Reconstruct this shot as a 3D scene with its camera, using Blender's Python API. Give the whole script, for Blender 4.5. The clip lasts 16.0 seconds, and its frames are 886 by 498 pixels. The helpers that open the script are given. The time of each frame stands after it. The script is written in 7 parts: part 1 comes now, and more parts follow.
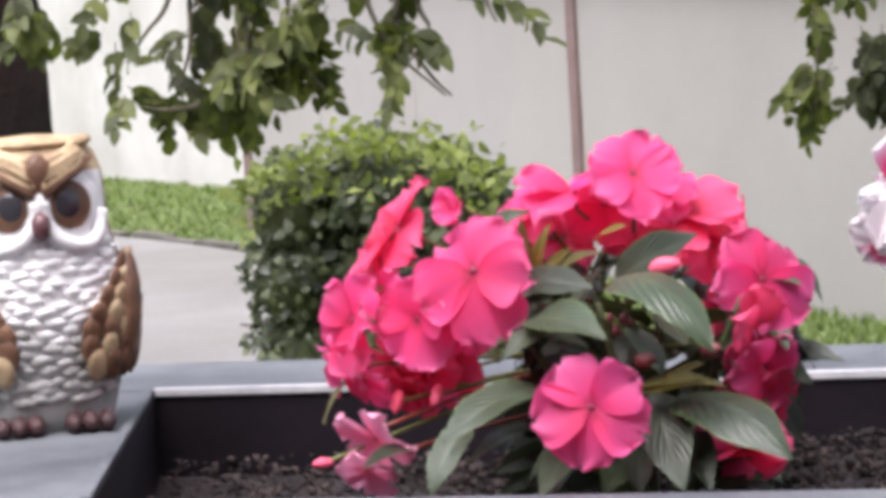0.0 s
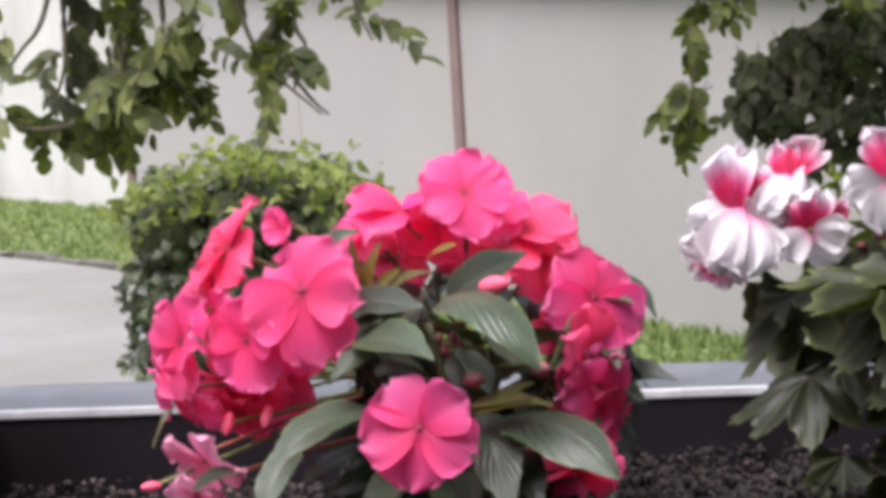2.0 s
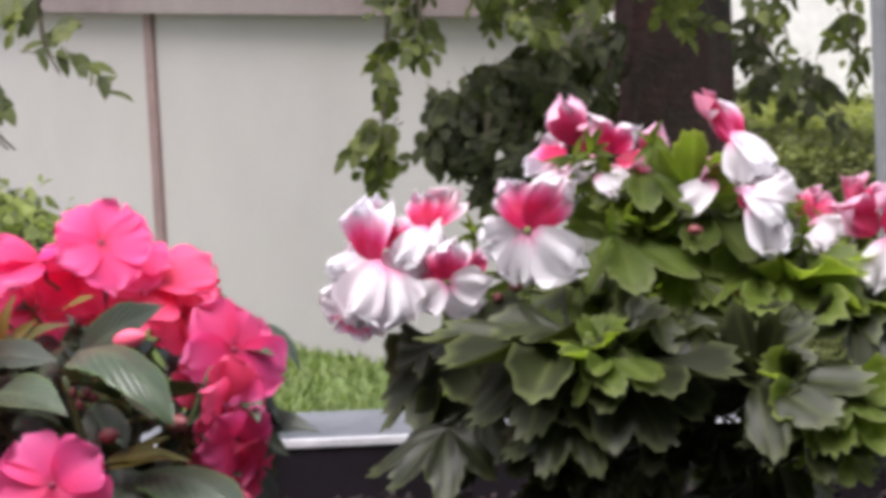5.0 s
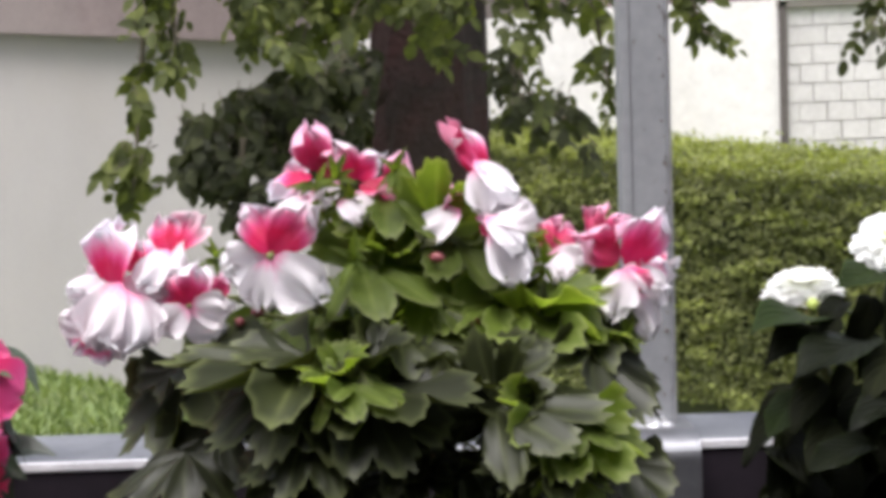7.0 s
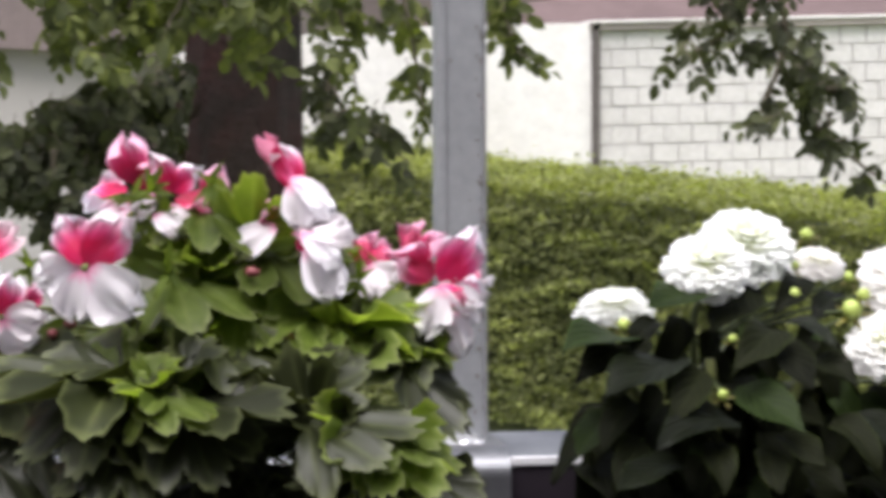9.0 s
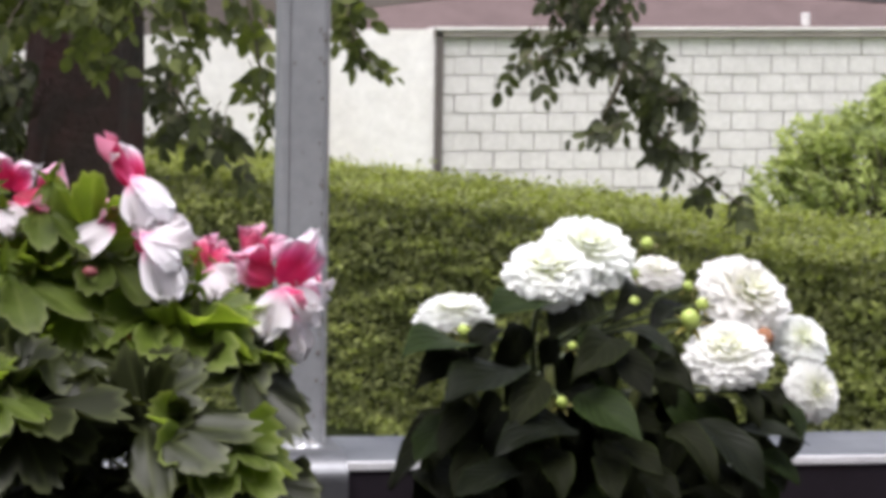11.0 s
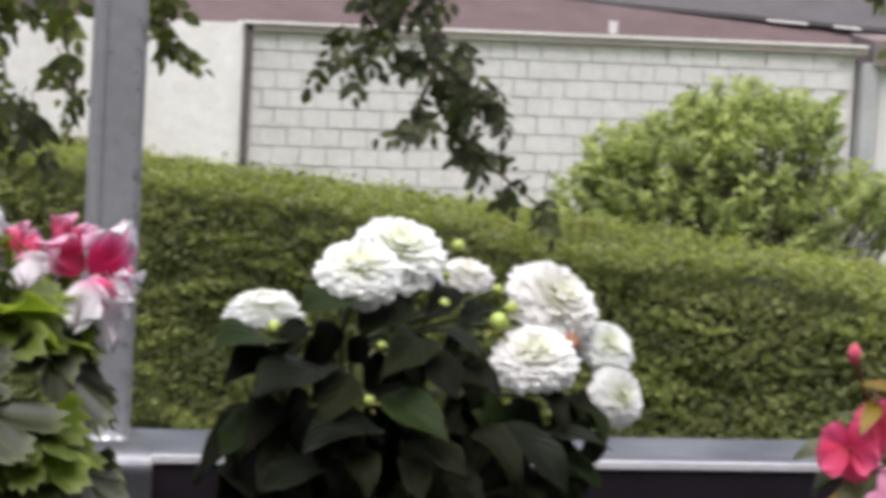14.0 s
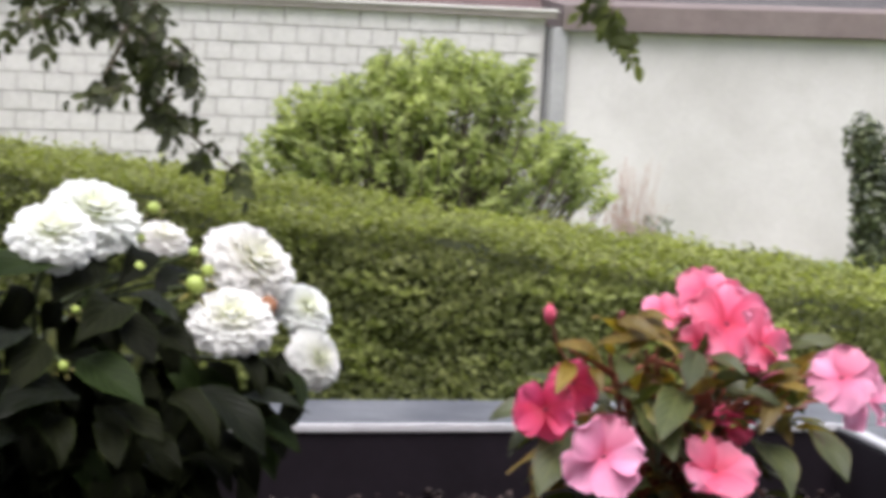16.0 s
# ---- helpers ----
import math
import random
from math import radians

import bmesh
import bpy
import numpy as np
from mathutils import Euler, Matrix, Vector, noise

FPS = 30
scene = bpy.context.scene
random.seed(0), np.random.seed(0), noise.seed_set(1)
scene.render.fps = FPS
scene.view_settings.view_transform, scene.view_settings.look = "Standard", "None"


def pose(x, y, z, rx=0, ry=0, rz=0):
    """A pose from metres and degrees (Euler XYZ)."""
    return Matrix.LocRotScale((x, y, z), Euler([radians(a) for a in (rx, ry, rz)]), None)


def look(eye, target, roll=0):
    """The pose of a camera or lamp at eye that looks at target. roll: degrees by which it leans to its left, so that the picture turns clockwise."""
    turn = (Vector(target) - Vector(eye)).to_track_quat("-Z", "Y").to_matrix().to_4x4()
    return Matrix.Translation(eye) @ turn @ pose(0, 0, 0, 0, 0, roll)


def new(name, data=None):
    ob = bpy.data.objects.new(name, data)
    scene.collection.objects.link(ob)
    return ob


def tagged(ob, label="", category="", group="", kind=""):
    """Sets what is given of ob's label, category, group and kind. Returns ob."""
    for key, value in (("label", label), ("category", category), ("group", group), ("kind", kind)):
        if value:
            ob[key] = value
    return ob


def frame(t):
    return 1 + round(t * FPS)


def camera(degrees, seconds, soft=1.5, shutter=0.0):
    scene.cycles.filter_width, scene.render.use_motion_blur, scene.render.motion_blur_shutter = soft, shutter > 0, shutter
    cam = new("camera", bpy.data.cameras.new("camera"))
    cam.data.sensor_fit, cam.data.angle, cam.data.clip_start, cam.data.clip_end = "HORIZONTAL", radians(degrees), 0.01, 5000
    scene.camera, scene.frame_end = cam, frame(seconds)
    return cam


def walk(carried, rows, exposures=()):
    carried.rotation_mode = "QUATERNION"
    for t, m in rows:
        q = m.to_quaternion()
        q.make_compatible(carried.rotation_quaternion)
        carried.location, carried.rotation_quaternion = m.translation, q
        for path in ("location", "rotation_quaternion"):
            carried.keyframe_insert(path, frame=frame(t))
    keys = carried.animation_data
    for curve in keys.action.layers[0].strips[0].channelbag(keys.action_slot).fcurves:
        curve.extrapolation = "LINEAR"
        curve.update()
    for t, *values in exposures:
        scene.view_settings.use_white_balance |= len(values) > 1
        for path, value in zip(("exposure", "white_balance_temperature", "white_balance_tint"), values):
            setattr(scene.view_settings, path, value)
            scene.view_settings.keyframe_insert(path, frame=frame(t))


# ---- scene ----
cam = camera(20, 16.0, soft=4.8, shutter=0.6)
PATH = [
    (0, (-0.1, 0.074, 0.257), (-0.517, 2.022, 0.075), -3.3),
    (0.5, (-0.09, 0.075, 0.257), (-0.482, 2.028, 0.075), -3.3),
    (1, (-0.079, 0.084, 0.255), (-0.444, 2.042, 0.076), -3.4),
    (1.5, (-0.073, 0.095, 0.254), (-0.413, 2.058, 0.082), -3.4),
    (2, (-0.068, 0.095, 0.254), (-0.398, 2.06, 0.082), -3.3),
    (2.5, (-0.058, 0.103, 0.255), (-0.36, 2.072, 0.08), -3.4),
    (3, (-0.045, 0.094, 0.255), (-0.29, 2.072, 0.084), -3.5),
    (5.5, (-0.027, 0.113, 0.263), (-0.069, 2.107, 0.115), -2.7),
    (6, (-0.022, 0.109, 0.263), (0.003, 2.105, 0.128), -2.5),
    (6.5, (-0.023, 0.106, 0.262), (0.048, 2.1, 0.126), -1.9),
    (7, (-0.024, 0.109, 0.262), (0.076, 2.101, 0.116), -1.6),
    (7.5, (-0.024, 0.111, 0.262), (0.1, 2.102, 0.13), -1.4),
    (8, (-0.024, 0.113, 0.262), (0.129, 2.103, 0.131), -0.8),
    (8.5, (-0.025, 0.109, 0.261), (0.167, 2.095, 0.133), -0.4),
    (9, (-0.027, 0.103, 0.262), (0.223, 2.082, 0.127), -0.3),
    (9.5, (-0.026, 0.11, 0.261), (0.281, 2.082, 0.128), -0.3),
    (12, (-0.028, 0.108, 0.261), (0.383, 2.061, 0.127), 1.7),
    (12.5, (-0.029, 0.109, 0.261), (0.403, 2.057, 0.121), 2.1),
    (13, (-0.029, 0.115, 0.26), (0.412, 2.061, 0.13), 2.2),
    (13.5, (-0.03, 0.111, 0.261), (0.434, 2.052, 0.135), 2.5),
    (14, (-0.034, 0.105, 0.262), (0.495, 2.03, 0.135), 3.1),
    (14.5, (-0.035, 0.105, 0.262), (0.568, 2.007, 0.131), 3.7),
    (15, (-0.032, 0.112, 0.261), (0.626, 1.996, 0.127), 3.5),
    (15.5, (-0.032, 0.113, 0.261), (0.672, 1.979, 0.121), 3.5),
    (16, (-0.033, 0.114, 0.261), (0.727, 1.958, 0.118), 3.3),
]

walk(cam, [(t, look(eye, target, roll)) for t, eye, target, roll in PATH],
     exposures=((0, 1.2, 6260, 17), (3, 1.12, 6280, 17), (7, 1.16, 6330, 15), (9.7, 1.1, 6320, 15), (12, 0.84, 6300, 15), (14, 0.74, 6290, 15), (16, 0.88, 6280, 15)))

# ---------------------------------------------------------------- light
SUN_EL, SUN_AZ = 67.0, 205.0
world = bpy.data.worlds.new("world")
scene.world = world
world.use_nodes = True
wn = world.node_tree.nodes
sky = wn.new("ShaderNodeTexSky")
sky.sky_type = 'NISHITA'
sky.sun_disc = False
sky.sun_elevation = radians(SUN_EL)
sky.sun_rotation = radians(SUN_AZ)
sky.air_density = 1.0
sky.dust_density = 4.0
hsv = wn.new("ShaderNodeHueSaturation")
hsv.inputs["Saturation"].default_value = 0.3
world.node_tree.links.new(sky.outputs[0], hsv.inputs["Color"])
world.node_tree.links.new(hsv.outputs[0], wn["Background"].inputs["Color"])
wn["Background"].inputs["Strength"].default_value = 0.135

sun_data = bpy.data.lights.new("sun", 'SUN')
sun_data.energy = 2.3
sun_data.angle = radians(45)
sun_data.color = (1.0, 0.96, 0.91)
sun = new("sun", sun_data)
sd = Vector((math.sin(radians(SUN_AZ)) * math.cos(radians(SUN_EL)), math.cos(radians(SUN_AZ)) * math.cos(radians(SUN_EL)), math.sin(radians(SUN_EL))))
sun.matrix_world = look(sd * 30, (0, 0, 0))


# ---------------------------------------------------------------- materials
def material(name):
    m = bpy.data.materials.new(name)
    m.use_nodes = True
    return m, m.node_tree.nodes, m.node_tree.links, m.node_tree.nodes["Principled BSDF"]


def noise_node(n, l, scale, detail=5.0, rough=0.6, vec=None):
    t = n.new("ShaderNodeTexNoise")
    t.inputs["Scale"].default_value = scale
    t.inputs["Detail"].default_value = detail
    t.inputs["Roughness"].default_value = rough
    if vec is not None:
        l.new(vec, t.inputs["Vector"])
    return t


def ramp_node(n, l, src, stops):
    r = n.new("ShaderNodeValToRGB")
    while len(r.color_ramp.elements) < len(stops):
        r.color_ramp.elements.new(0.5)
    for e, (p, c) in zip(r.color_ramp.elements, stops):
        e.position = p
        e.color = (*c, 1)
    l.new(src, r.inputs["Fac"])
    return r


def mix_node(n, l, kind, fac, a, b):
    m = n.new("ShaderNodeMix")
    m.data_type = 'RGBA'
    m.blend_type = kind
    for sock, v in ((m.inputs[0], fac), (m.inputs[6], a), (m.inputs[7], b)):
        if isinstance(v, bpy.types.NodeSocket):
            l.new(v, sock)
        elif isinstance(v, (int, float)):
            sock.default_value = v
        else:
            sock.default_value = (*v, 1)
    return m.outputs[2]


def bump_node(n, l, b, src, strength, dist):
    k = n.new("ShaderNodeBump")
    k.inputs["Strength"].default_value = strength
    k.inputs["Distance"].default_value = dist
    l.new(src, k.inputs["Height"])
    l.new(k.outputs[0], b.inputs["Normal"])
    return k


def surface(name, stops, scale, rough=0.8, metal=0.0, fine=None, bump=0.3, dist=0.01, stain=None, stain_scale=0.6, grain=0.13):
    """Weathered surface: coarse stain, mid tone, fine grain."""
    m, n, l, b = material(name)
    geo = n.new("ShaderNodeNewGeometry")
    mid = noise_node(n, l, scale, 6, 0.65, geo.outputs["Position"])
    col = ramp_node(n, l, mid.outputs["Fac"], stops).outputs[0]
    if stain:
        st = noise_node(n, l, stain_scale, 4, 0.6, geo.outputs["Position"])
        sr = ramp_node(n, l, st.outputs["Fac"], ((0.42, (0, 0, 0)), (0.68, (1, 1, 1))))
        col = mix_node(n, l, 'MIX', sr.outputs[0], col, stain)
    fn = noise_node(n, l, fine or scale * 14, 4, 0.7, geo.outputs["Position"])
    fr = ramp_node(n, l, fn.outputs["Fac"], ((0.3, (1 - grain,) * 3), (0.7, (1 + grain * 0.6,) * 3)))
    col = mix_node(n, l, 'MULTIPLY', 1.0, col, fr.outputs[0])
    l.new(col, b.inputs["Base Color"])
    b.inputs["Roughness"].default_value = rough
    b.inputs["Metallic"].default_value = metal
    bump_node(n, l, b, fn.outputs["Fac"], bump, dist)
    return m


def foliage(name, dark, mid, light, rough=0.5, through_light=0.25, island=True, grain=30):
    """Leaf material: hue varies leaf by leaf, with light coming through."""
    m, n, l, b = material(name)
    if island:
        rnd = n.new("ShaderNodeNewGeometry").outputs["Random Per Island"]
    else:
        rnd = n.new("ShaderNodeObjectInfo").outputs["Random"]
    col = ramp_node(n, l, rnd, ((0.05, dark), (0.5, mid), (0.95, light))).outputs[0]
    geo = n.new("ShaderNodeNewGeometry")
    fn = noise_node(n, l, grain, 3, 0.6, geo.outputs["Position"])
    fr = ramp_node(n, l, fn.outputs["Fac"], ((0.3, (0.7, 0.72, 0.7)), (0.7, (1.15, 1.12, 1.1))))
    col = mix_node(n, l, 'MULTIPLY', 1.0, col, fr.outputs[0])
    l.new(col, b.inputs["Base Color"])
    b.inputs["Roughness"].default_value = rough
    tr = n.new("ShaderNodeBsdfTranslucent")
    l.new(mix_node(n, l, 'MULTIPLY', 1.0, col, (1.5, 1.6, 0.7)), tr.inputs["Color"])
    ms = n.new("ShaderNodeMixShader")
    ms.inputs[0].default_value = through_light
    l.new(b.outputs[0], ms.inputs[1])
    l.new(tr.outputs[0], ms.inputs[2])
    l.new(ms.outputs[0], n["Material Output"].inputs["Surface"])
    return m


def veined_leaf(name, blade, vein, edge, rough, veins, through_light=0.15, vary=0.35, palm=False, edge_from=0.86, gloss=0.5):
    """Broad leaf of a pot plant: blade, paler veins and rim, from its UV map."""
    m, n, l, b = material(name)
    uv = n.new("ShaderNodeUVMap")
    sep = n.new("ShaderNodeSeparateXYZ")
    l.new(uv.outputs[0], sep.inputs[0])

    def math_node(op, a, c=None):
        k = n.new("ShaderNodeMath")
        k.operation = op
        for sock, v in zip(k.inputs, (a, c)):
            if isinstance(v, bpy.types.NodeSocket):
                l.new(v, sock)
            elif v is not None:
                sock.default_value = v
        return k.outputs[0]
    across = math_node('ABSOLUTE', math_node('SUBTRACT', sep.outputs[0], 0.5))
    if palm:
        wave = math_node('ABSOLUTE', math_node('COSINE', math_node('MULTIPLY', sep.outputs[0], veins * math.pi)))
        rim = sep.outputs[1]
    else:
        ph = math_node('SUBTRACT', math_node('MULTIPLY', sep.outputs[1], veins), math_node('MULTIPLY', across, veins * 0.9))
        wave = math_node('ABSOLUTE', math_node('SINE', math_node('MULTIPLY', ph, math.pi)))
        wave = math_node('MINIMUM', wave, math_node('MULTIPLY', across, 9.0))
        rim = math_node('MULTIPLY', across, 2.0)
    rnd = n.new("ShaderNodeObjectInfo").outputs["Random"]
    geo = n.new("ShaderNodeNewGeometry")
    nz = noise_node(n, l, 45, 4, 0.6, geo.outputs["Position"])
    col = ramp_node(n, l, wave, ((0.0, vein), (0.28, blade), (1.0, tuple(c * 0.85 for c in blade)))).outputs[0]
    er = ramp_node(n, l, rim, ((edge_from, (0, 0, 0)), (1.0, (1, 1, 1))))
    col = mix_node(n, l, 'MIX', er.outputs[0], col, edge)
    nr = ramp_node(n, l, nz.outputs["Fac"], ((0.3, (0.75, 0.75, 0.75)), (0.7, (1.15, 1.15, 1.1))))
    col = mix_node(n, l, 'MULTIPLY', 1.0, col, nr.outputs[0])
    rr = ramp_node(n, l, rnd, ((0.0, (1 - vary, 1 - vary, 1 - vary)), (1.0, (1 + vary, 1 + vary * 1.05, 1 + vary * 0.6))))
    col = mix_node(n, l, 'MULTIPLY', 1.0, col, rr.outputs[0])
    l.new(col, b.inputs["Base Color"])
    b.inputs["Roughness"].default_value = rough
    b.inputs["Specular IOR Level"].default_value = gloss
    bump_node(n, l, b, wave, 0.3, 0.0015)
    tr = n.new("ShaderNodeBsdfTranslucent")
    l.new(mix_node(n, l, 'MULTIPLY', 1.0, col, (1.6, 1.7, 0.6)), tr.inputs["Color"])
    ms = n.new("ShaderNodeMixShader")
    ms.inputs[0].default_value = through_light
    l.new(b.outputs[0], ms.inputs[1])
    l.new(tr.outputs[0], ms.inputs[2])
    l.new(ms.outputs[0], n["Material Output"].inputs["Surface"])
    return m


def petal_material(name, stops, through_light=0.35, rough=0.55, streak=0.0, vary=0.12, side=0.0):
    """Petal colour from base (0) to rim (1) along the UV map's second axis."""
    m, n, l, b = material(name)
    uv = n.new("ShaderNodeUVMap")
    sep = n.new("ShaderNodeSeparateXYZ")
    l.new(uv.outputs[0], sep.inputs[0])
    geo = n.new("ShaderNodeNewGeometry")
    nz = noise_node(n, l, 70, 3, 0.5, geo.outputs["Position"])
    fac = nz.outputs["Fac"]
    if streak:
        mp = n.new("ShaderNodeMapping")
        mp.inputs["Scale"].default_value = (11.0, 0.9, 1.0)
        l.new(uv.outputs[0], mp.inputs["Vector"])
        fac = noise_node(n, l, 1.6, 3, 0.6, mp.outputs[0]).outputs["Fac"]
    add = n.new("ShaderNodeMath")
    add.operation = 'MULTIPLY_ADD'
    l.new(fac, add.inputs[0])
    add.inputs[1].default_value = 0.22 + streak
    l.new(sep.outputs[1], add.inputs[2])
    sub = n.new("ShaderNodeMath")
    sub.operation = 'SUBTRACT'
    l.new(add.outputs[0], sub.inputs[0])
    sub.inputs[1].default_value = 0.11 + streak / 2
    pos = sub.outputs[0]
    if side:
        # the tint runs out towards the sides of the petal as well
        off = n.new("ShaderNodeMath")
        off.operation = 'MULTIPLY_ADD'
        l.new(sep.outputs[0], off.inputs[0])
        off.inputs[1].default_value = 2.0
        off.inputs[2].default_value = -1.0
        even = n.new("ShaderNodeMath")
        even.operation = 'POWER'
        ab = n.new("ShaderNodeMath")
        ab.operation = 'ABSOLUTE'
        l.new(off.outputs[0], ab.inputs[0])
        l.new(ab.outputs[0], even.inputs[0])
        even.inputs[1].default_value = 2.5
        out = n.new("ShaderNodeMath")
        out.operation = 'MULTIPLY_ADD'
        l.new(even.outputs[0], out.inputs[0])
        out.inputs[1].default_value = side
        l.new(pos, out.inputs[2])
        pos = out.outputs[0]
    col = ramp_node(n, l, pos, stops).outputs[0]
    rnd = n.new("ShaderNodeObjectInfo").outputs["Random"]
    rr = ramp_node(n, l, rnd, ((0.0, (1 - vary, 1 - 2 * vary, 1 - 2 * vary)), (1.0, (1.0, 1 + vary, 1 + vary))))
    col = mix_node(n, l, 'MULTIPLY', 1.0, col, rr.outputs[0])
    l.new(col, b.inputs["Base Color"])
    b.inputs["Roughness"].default_value = rough
    wv = n.new("ShaderNodeTexWave")
    wv.inputs["Scale"].default_value = 5.0
    wv.inputs["Distortion"].default_value = 3.0
    l.new(uv.outputs[0], wv.inputs["Vector"])
    bump_node(n, l, b, wv.outputs["Fac"], 0.25, 0.0015)
    tr = n.new("ShaderNodeBsdfTranslucent")
    l.new(col, tr.inputs["Color"])
    ms = n.new("ShaderNodeMixShader")
    ms.inputs[0].default_value = through_light
    l.new(b.outputs[0], ms.inputs[1])
    l.new(tr.outputs[0], ms.inputs[2])
    l.new(ms.outputs[0], n["Material Output"].inputs["Surface"])
    return m


M_GRASS = surface("grass_ground", ((0.3, (0.1, 0.15, 0.045)), (0.55, (0.15, 0.22, 0.065)), (0.75, (0.22, 0.28, 0.1))), 1.4, 0.9, fine=40, bump=0.8, dist=0.03, stain=(0.17, 0.18, 0.08))
M_BLADES = foliage("grass_blades", (0.085, 0.125, 0.035), (0.13, 0.185, 0.055), (0.22, 0.28, 0.1), 0.6, 0.3)
M_PAVE = surface("yard_concrete", ((0.3, (0.166, 0.160, 0.152)), (0.6, (0.210, 0.203, 0.195)), (0.8, (0.248, 0.241, 0.232))), 0.9, 0.9, fine=25, bump=0.3, stain=(0.17, 0.163, 0.15))
M_KERB = surface("kerb_stone", ((0.3, (0.07, 0.064, 0.055)), (0.7, (0.15, 0.14, 0.12))), 3.0, 0.9)
M_GREYWALL = surface("grey_panel", ((0.3, (0.306, 0.293, 0.279)), (0.6, (0.342, 0.329, 0.315)), (0.8, (0.378, 0.365, 0.351))), 0.5, 0.85, fine=30, bump=0.15, stain=(0.34, 0.315, 0.29), stain_scale=0.35, grain=0.03)
M_SEAM = surface("seam_strip", ((0.3, (0.15, 0.1, 0.095)), (0.7, (0.23, 0.155, 0.145))), 4.0, 0.7)
M_WHITEWALL = surface("white_render", ((0.3, (0.618, 0.605, 0.592)), (0.6, (0.689, 0.675, 0.663)), (0.8, (0.733, 0.720, 0.712))), 1.2, 0.9, fine=7, bump=0.4, dist=0.02, stain=(0.66, 0.63, 0.6), stain_scale=0.5, grain=0.11)
M_STAINED = surface("stained_render", ((0.3, (0.502, 0.485, 0.477)), (0.6, (0.569, 0.553, 0.544)), (0.8, (0.619, 0.603, 0.594))), 0.9, 0.9, fine=18, bump=0.3, dist=0.02, stain=(0.43, 0.415, 0.40), stain_scale=0.55, grain=0.05)
M_BLOCK = surface("pale_block", ((0.3, (0.505, 0.487, 0.478)), (0.6, (0.568, 0.551, 0.541)), (0.8, (0.622, 0.604, 0.596))), 1.5, 0.9, fine=20, bump=0.3)
M_MORTAR = surface("mortar", ((0.3, (0.44, 0.42, 0.41)), (0.7, (0.54, 0.52, 0.505))), 2.0, 0.95)
M_EDGE = surface("wall_edge", ((0.3, (0.07, 0.06, 0.055)), (0.7, (0.12, 0.105, 0.1))), 2.0, 0.85)
M_COPING = surface("coping", ((0.3, (0.25, 0.22, 0.2)), (0.7, (0.36, 0.32, 0.3))), 2.0, 0.8)
M_COPEDGE = surface("pale_flashing", ((0.3, (0.6, 0.58, 0.56)), (0.7, (0.72, 0.7, 0.68))), 2.0, 0.6)
M_PIER = surface("grey_pier", ((0.3, (0.3, 0.3, 0.31)), (0.7, (0.38, 0.38, 0.39))), 2.0, 0.85)
M_ROOF = surface("brown_roof", ((0.3, (0.128, 0.1, 0.097)), (0.7, (0.19, 0.15, 0.144))), 2.5, 0.85, bump=0.4, stain=(0.2, 0.17, 0.16))
M_DARKROOF = surface("dark_grey_roof", ((0.3, (0.06, 0.056, 0.058)), (0.7, (0.085, 0.08, 0.082))), 2.5, 0.85, bump=0.4)
M_REDROOF = surface("red_roof", ((0.3, (0.078, 0.052, 0.051)), (0.7, (0.115, 0.078, 0.076))), 2.5, 0.85, bump=0.4)
M_HOUSE = surface("house_render", ((0.3, (0.24, 0.22, 0.2)), (0.7, (0.3, 0.28, 0.26))), 1.0, 0.9)
M_DECK = surface("balcony_floor", ((0.3, (0.2, 0.19, 0.18)), (0.7, (0.27, 0.26, 0.245))), 3.0, 0.8)
M_RIM = surface("slate_grey_rim", ((0.3, (0.058, 0.063, 0.075)), (0.55, (0.092, 0.098, 0.112)), (0.8, (0.145, 0.152, 0.166))), 16.0, 0.55, fine=160, bump=0.2, dist=0.002, stain=(0.15, 0.158, 0.172), stain_scale=9.0, grain=0.2)
M_RIM.node_tree.nodes["Principled BSDF"].inputs["Specular IOR Level"].default_value = 0.25
M_TROUGH = surface("dark_trough", ((0.3, (0.007, 0.005, 0.007)), (0.7, (0.015, 0.011, 0.016))), 14.0, 0.6, fine=160, bump=0.15, dist=0.002)
M_TROUGH.node_tree.nodes["Principled BSDF"].inputs["Specular IOR Level"].default_value = 0.2
M_RIMEDGE = surface("rim_highlight", ((0.3, (0.42, 0.42, 0.44)), (0.7, (0.62, 0.62, 0.64))), 20.0, 0.35, fine=200, bump=0.1, dist=0.001)
M_SOIL = surface("potting_soil", ((0.3, (0.01, 0.007, 0.008)), (0.6, (0.022, 0.015, 0.015)), (0.8, (0.04, 0.028, 0.026))), 60.0, 0.95, fine=300, bump=0.8, dist=0.004)
M_CLOD = foliage("soil_crumb", (0.01, 0.006, 0.007), (0.022, 0.014, 0.014), (0.07, 0.048, 0.045), 0.95, 0.0)
M_GALV = surface("galvanised_post", ((0.3, (0.22, 0.228, 0.242)), (0.6, (0.25, 0.258, 0.272)), (0.8, (0.285, 0.294, 0.308))), 14.0, 0.55, 0.2, fine=90, bump=0.1, dist=0.001)
M_CLAMP = surface("galvanised_bracket", ((0.3, (0.4, 0.405, 0.42)), (0.7, (0.55, 0.555, 0.57))), 18.0, 0.38, 0.75, fine=120, bump=0.12, dist=0.001)
# darker than the bracket metal: shade on the upright face put into the colour
M_STRAP = surface("shaded_galvanised_strap", ((0.3, (0.11, 0.113, 0.124)), (0.7, (0.17, 0.174, 0.186))), 18.0, 0.36, 0.7, fine=120, bump=0.12, dist=0.001)
M_RUST = surface("rust_fleck", ((0.3, (0.06, 0.04, 0.035)), (0.7, (0.12, 0.08, 0.06))), 80.0, 0.9)
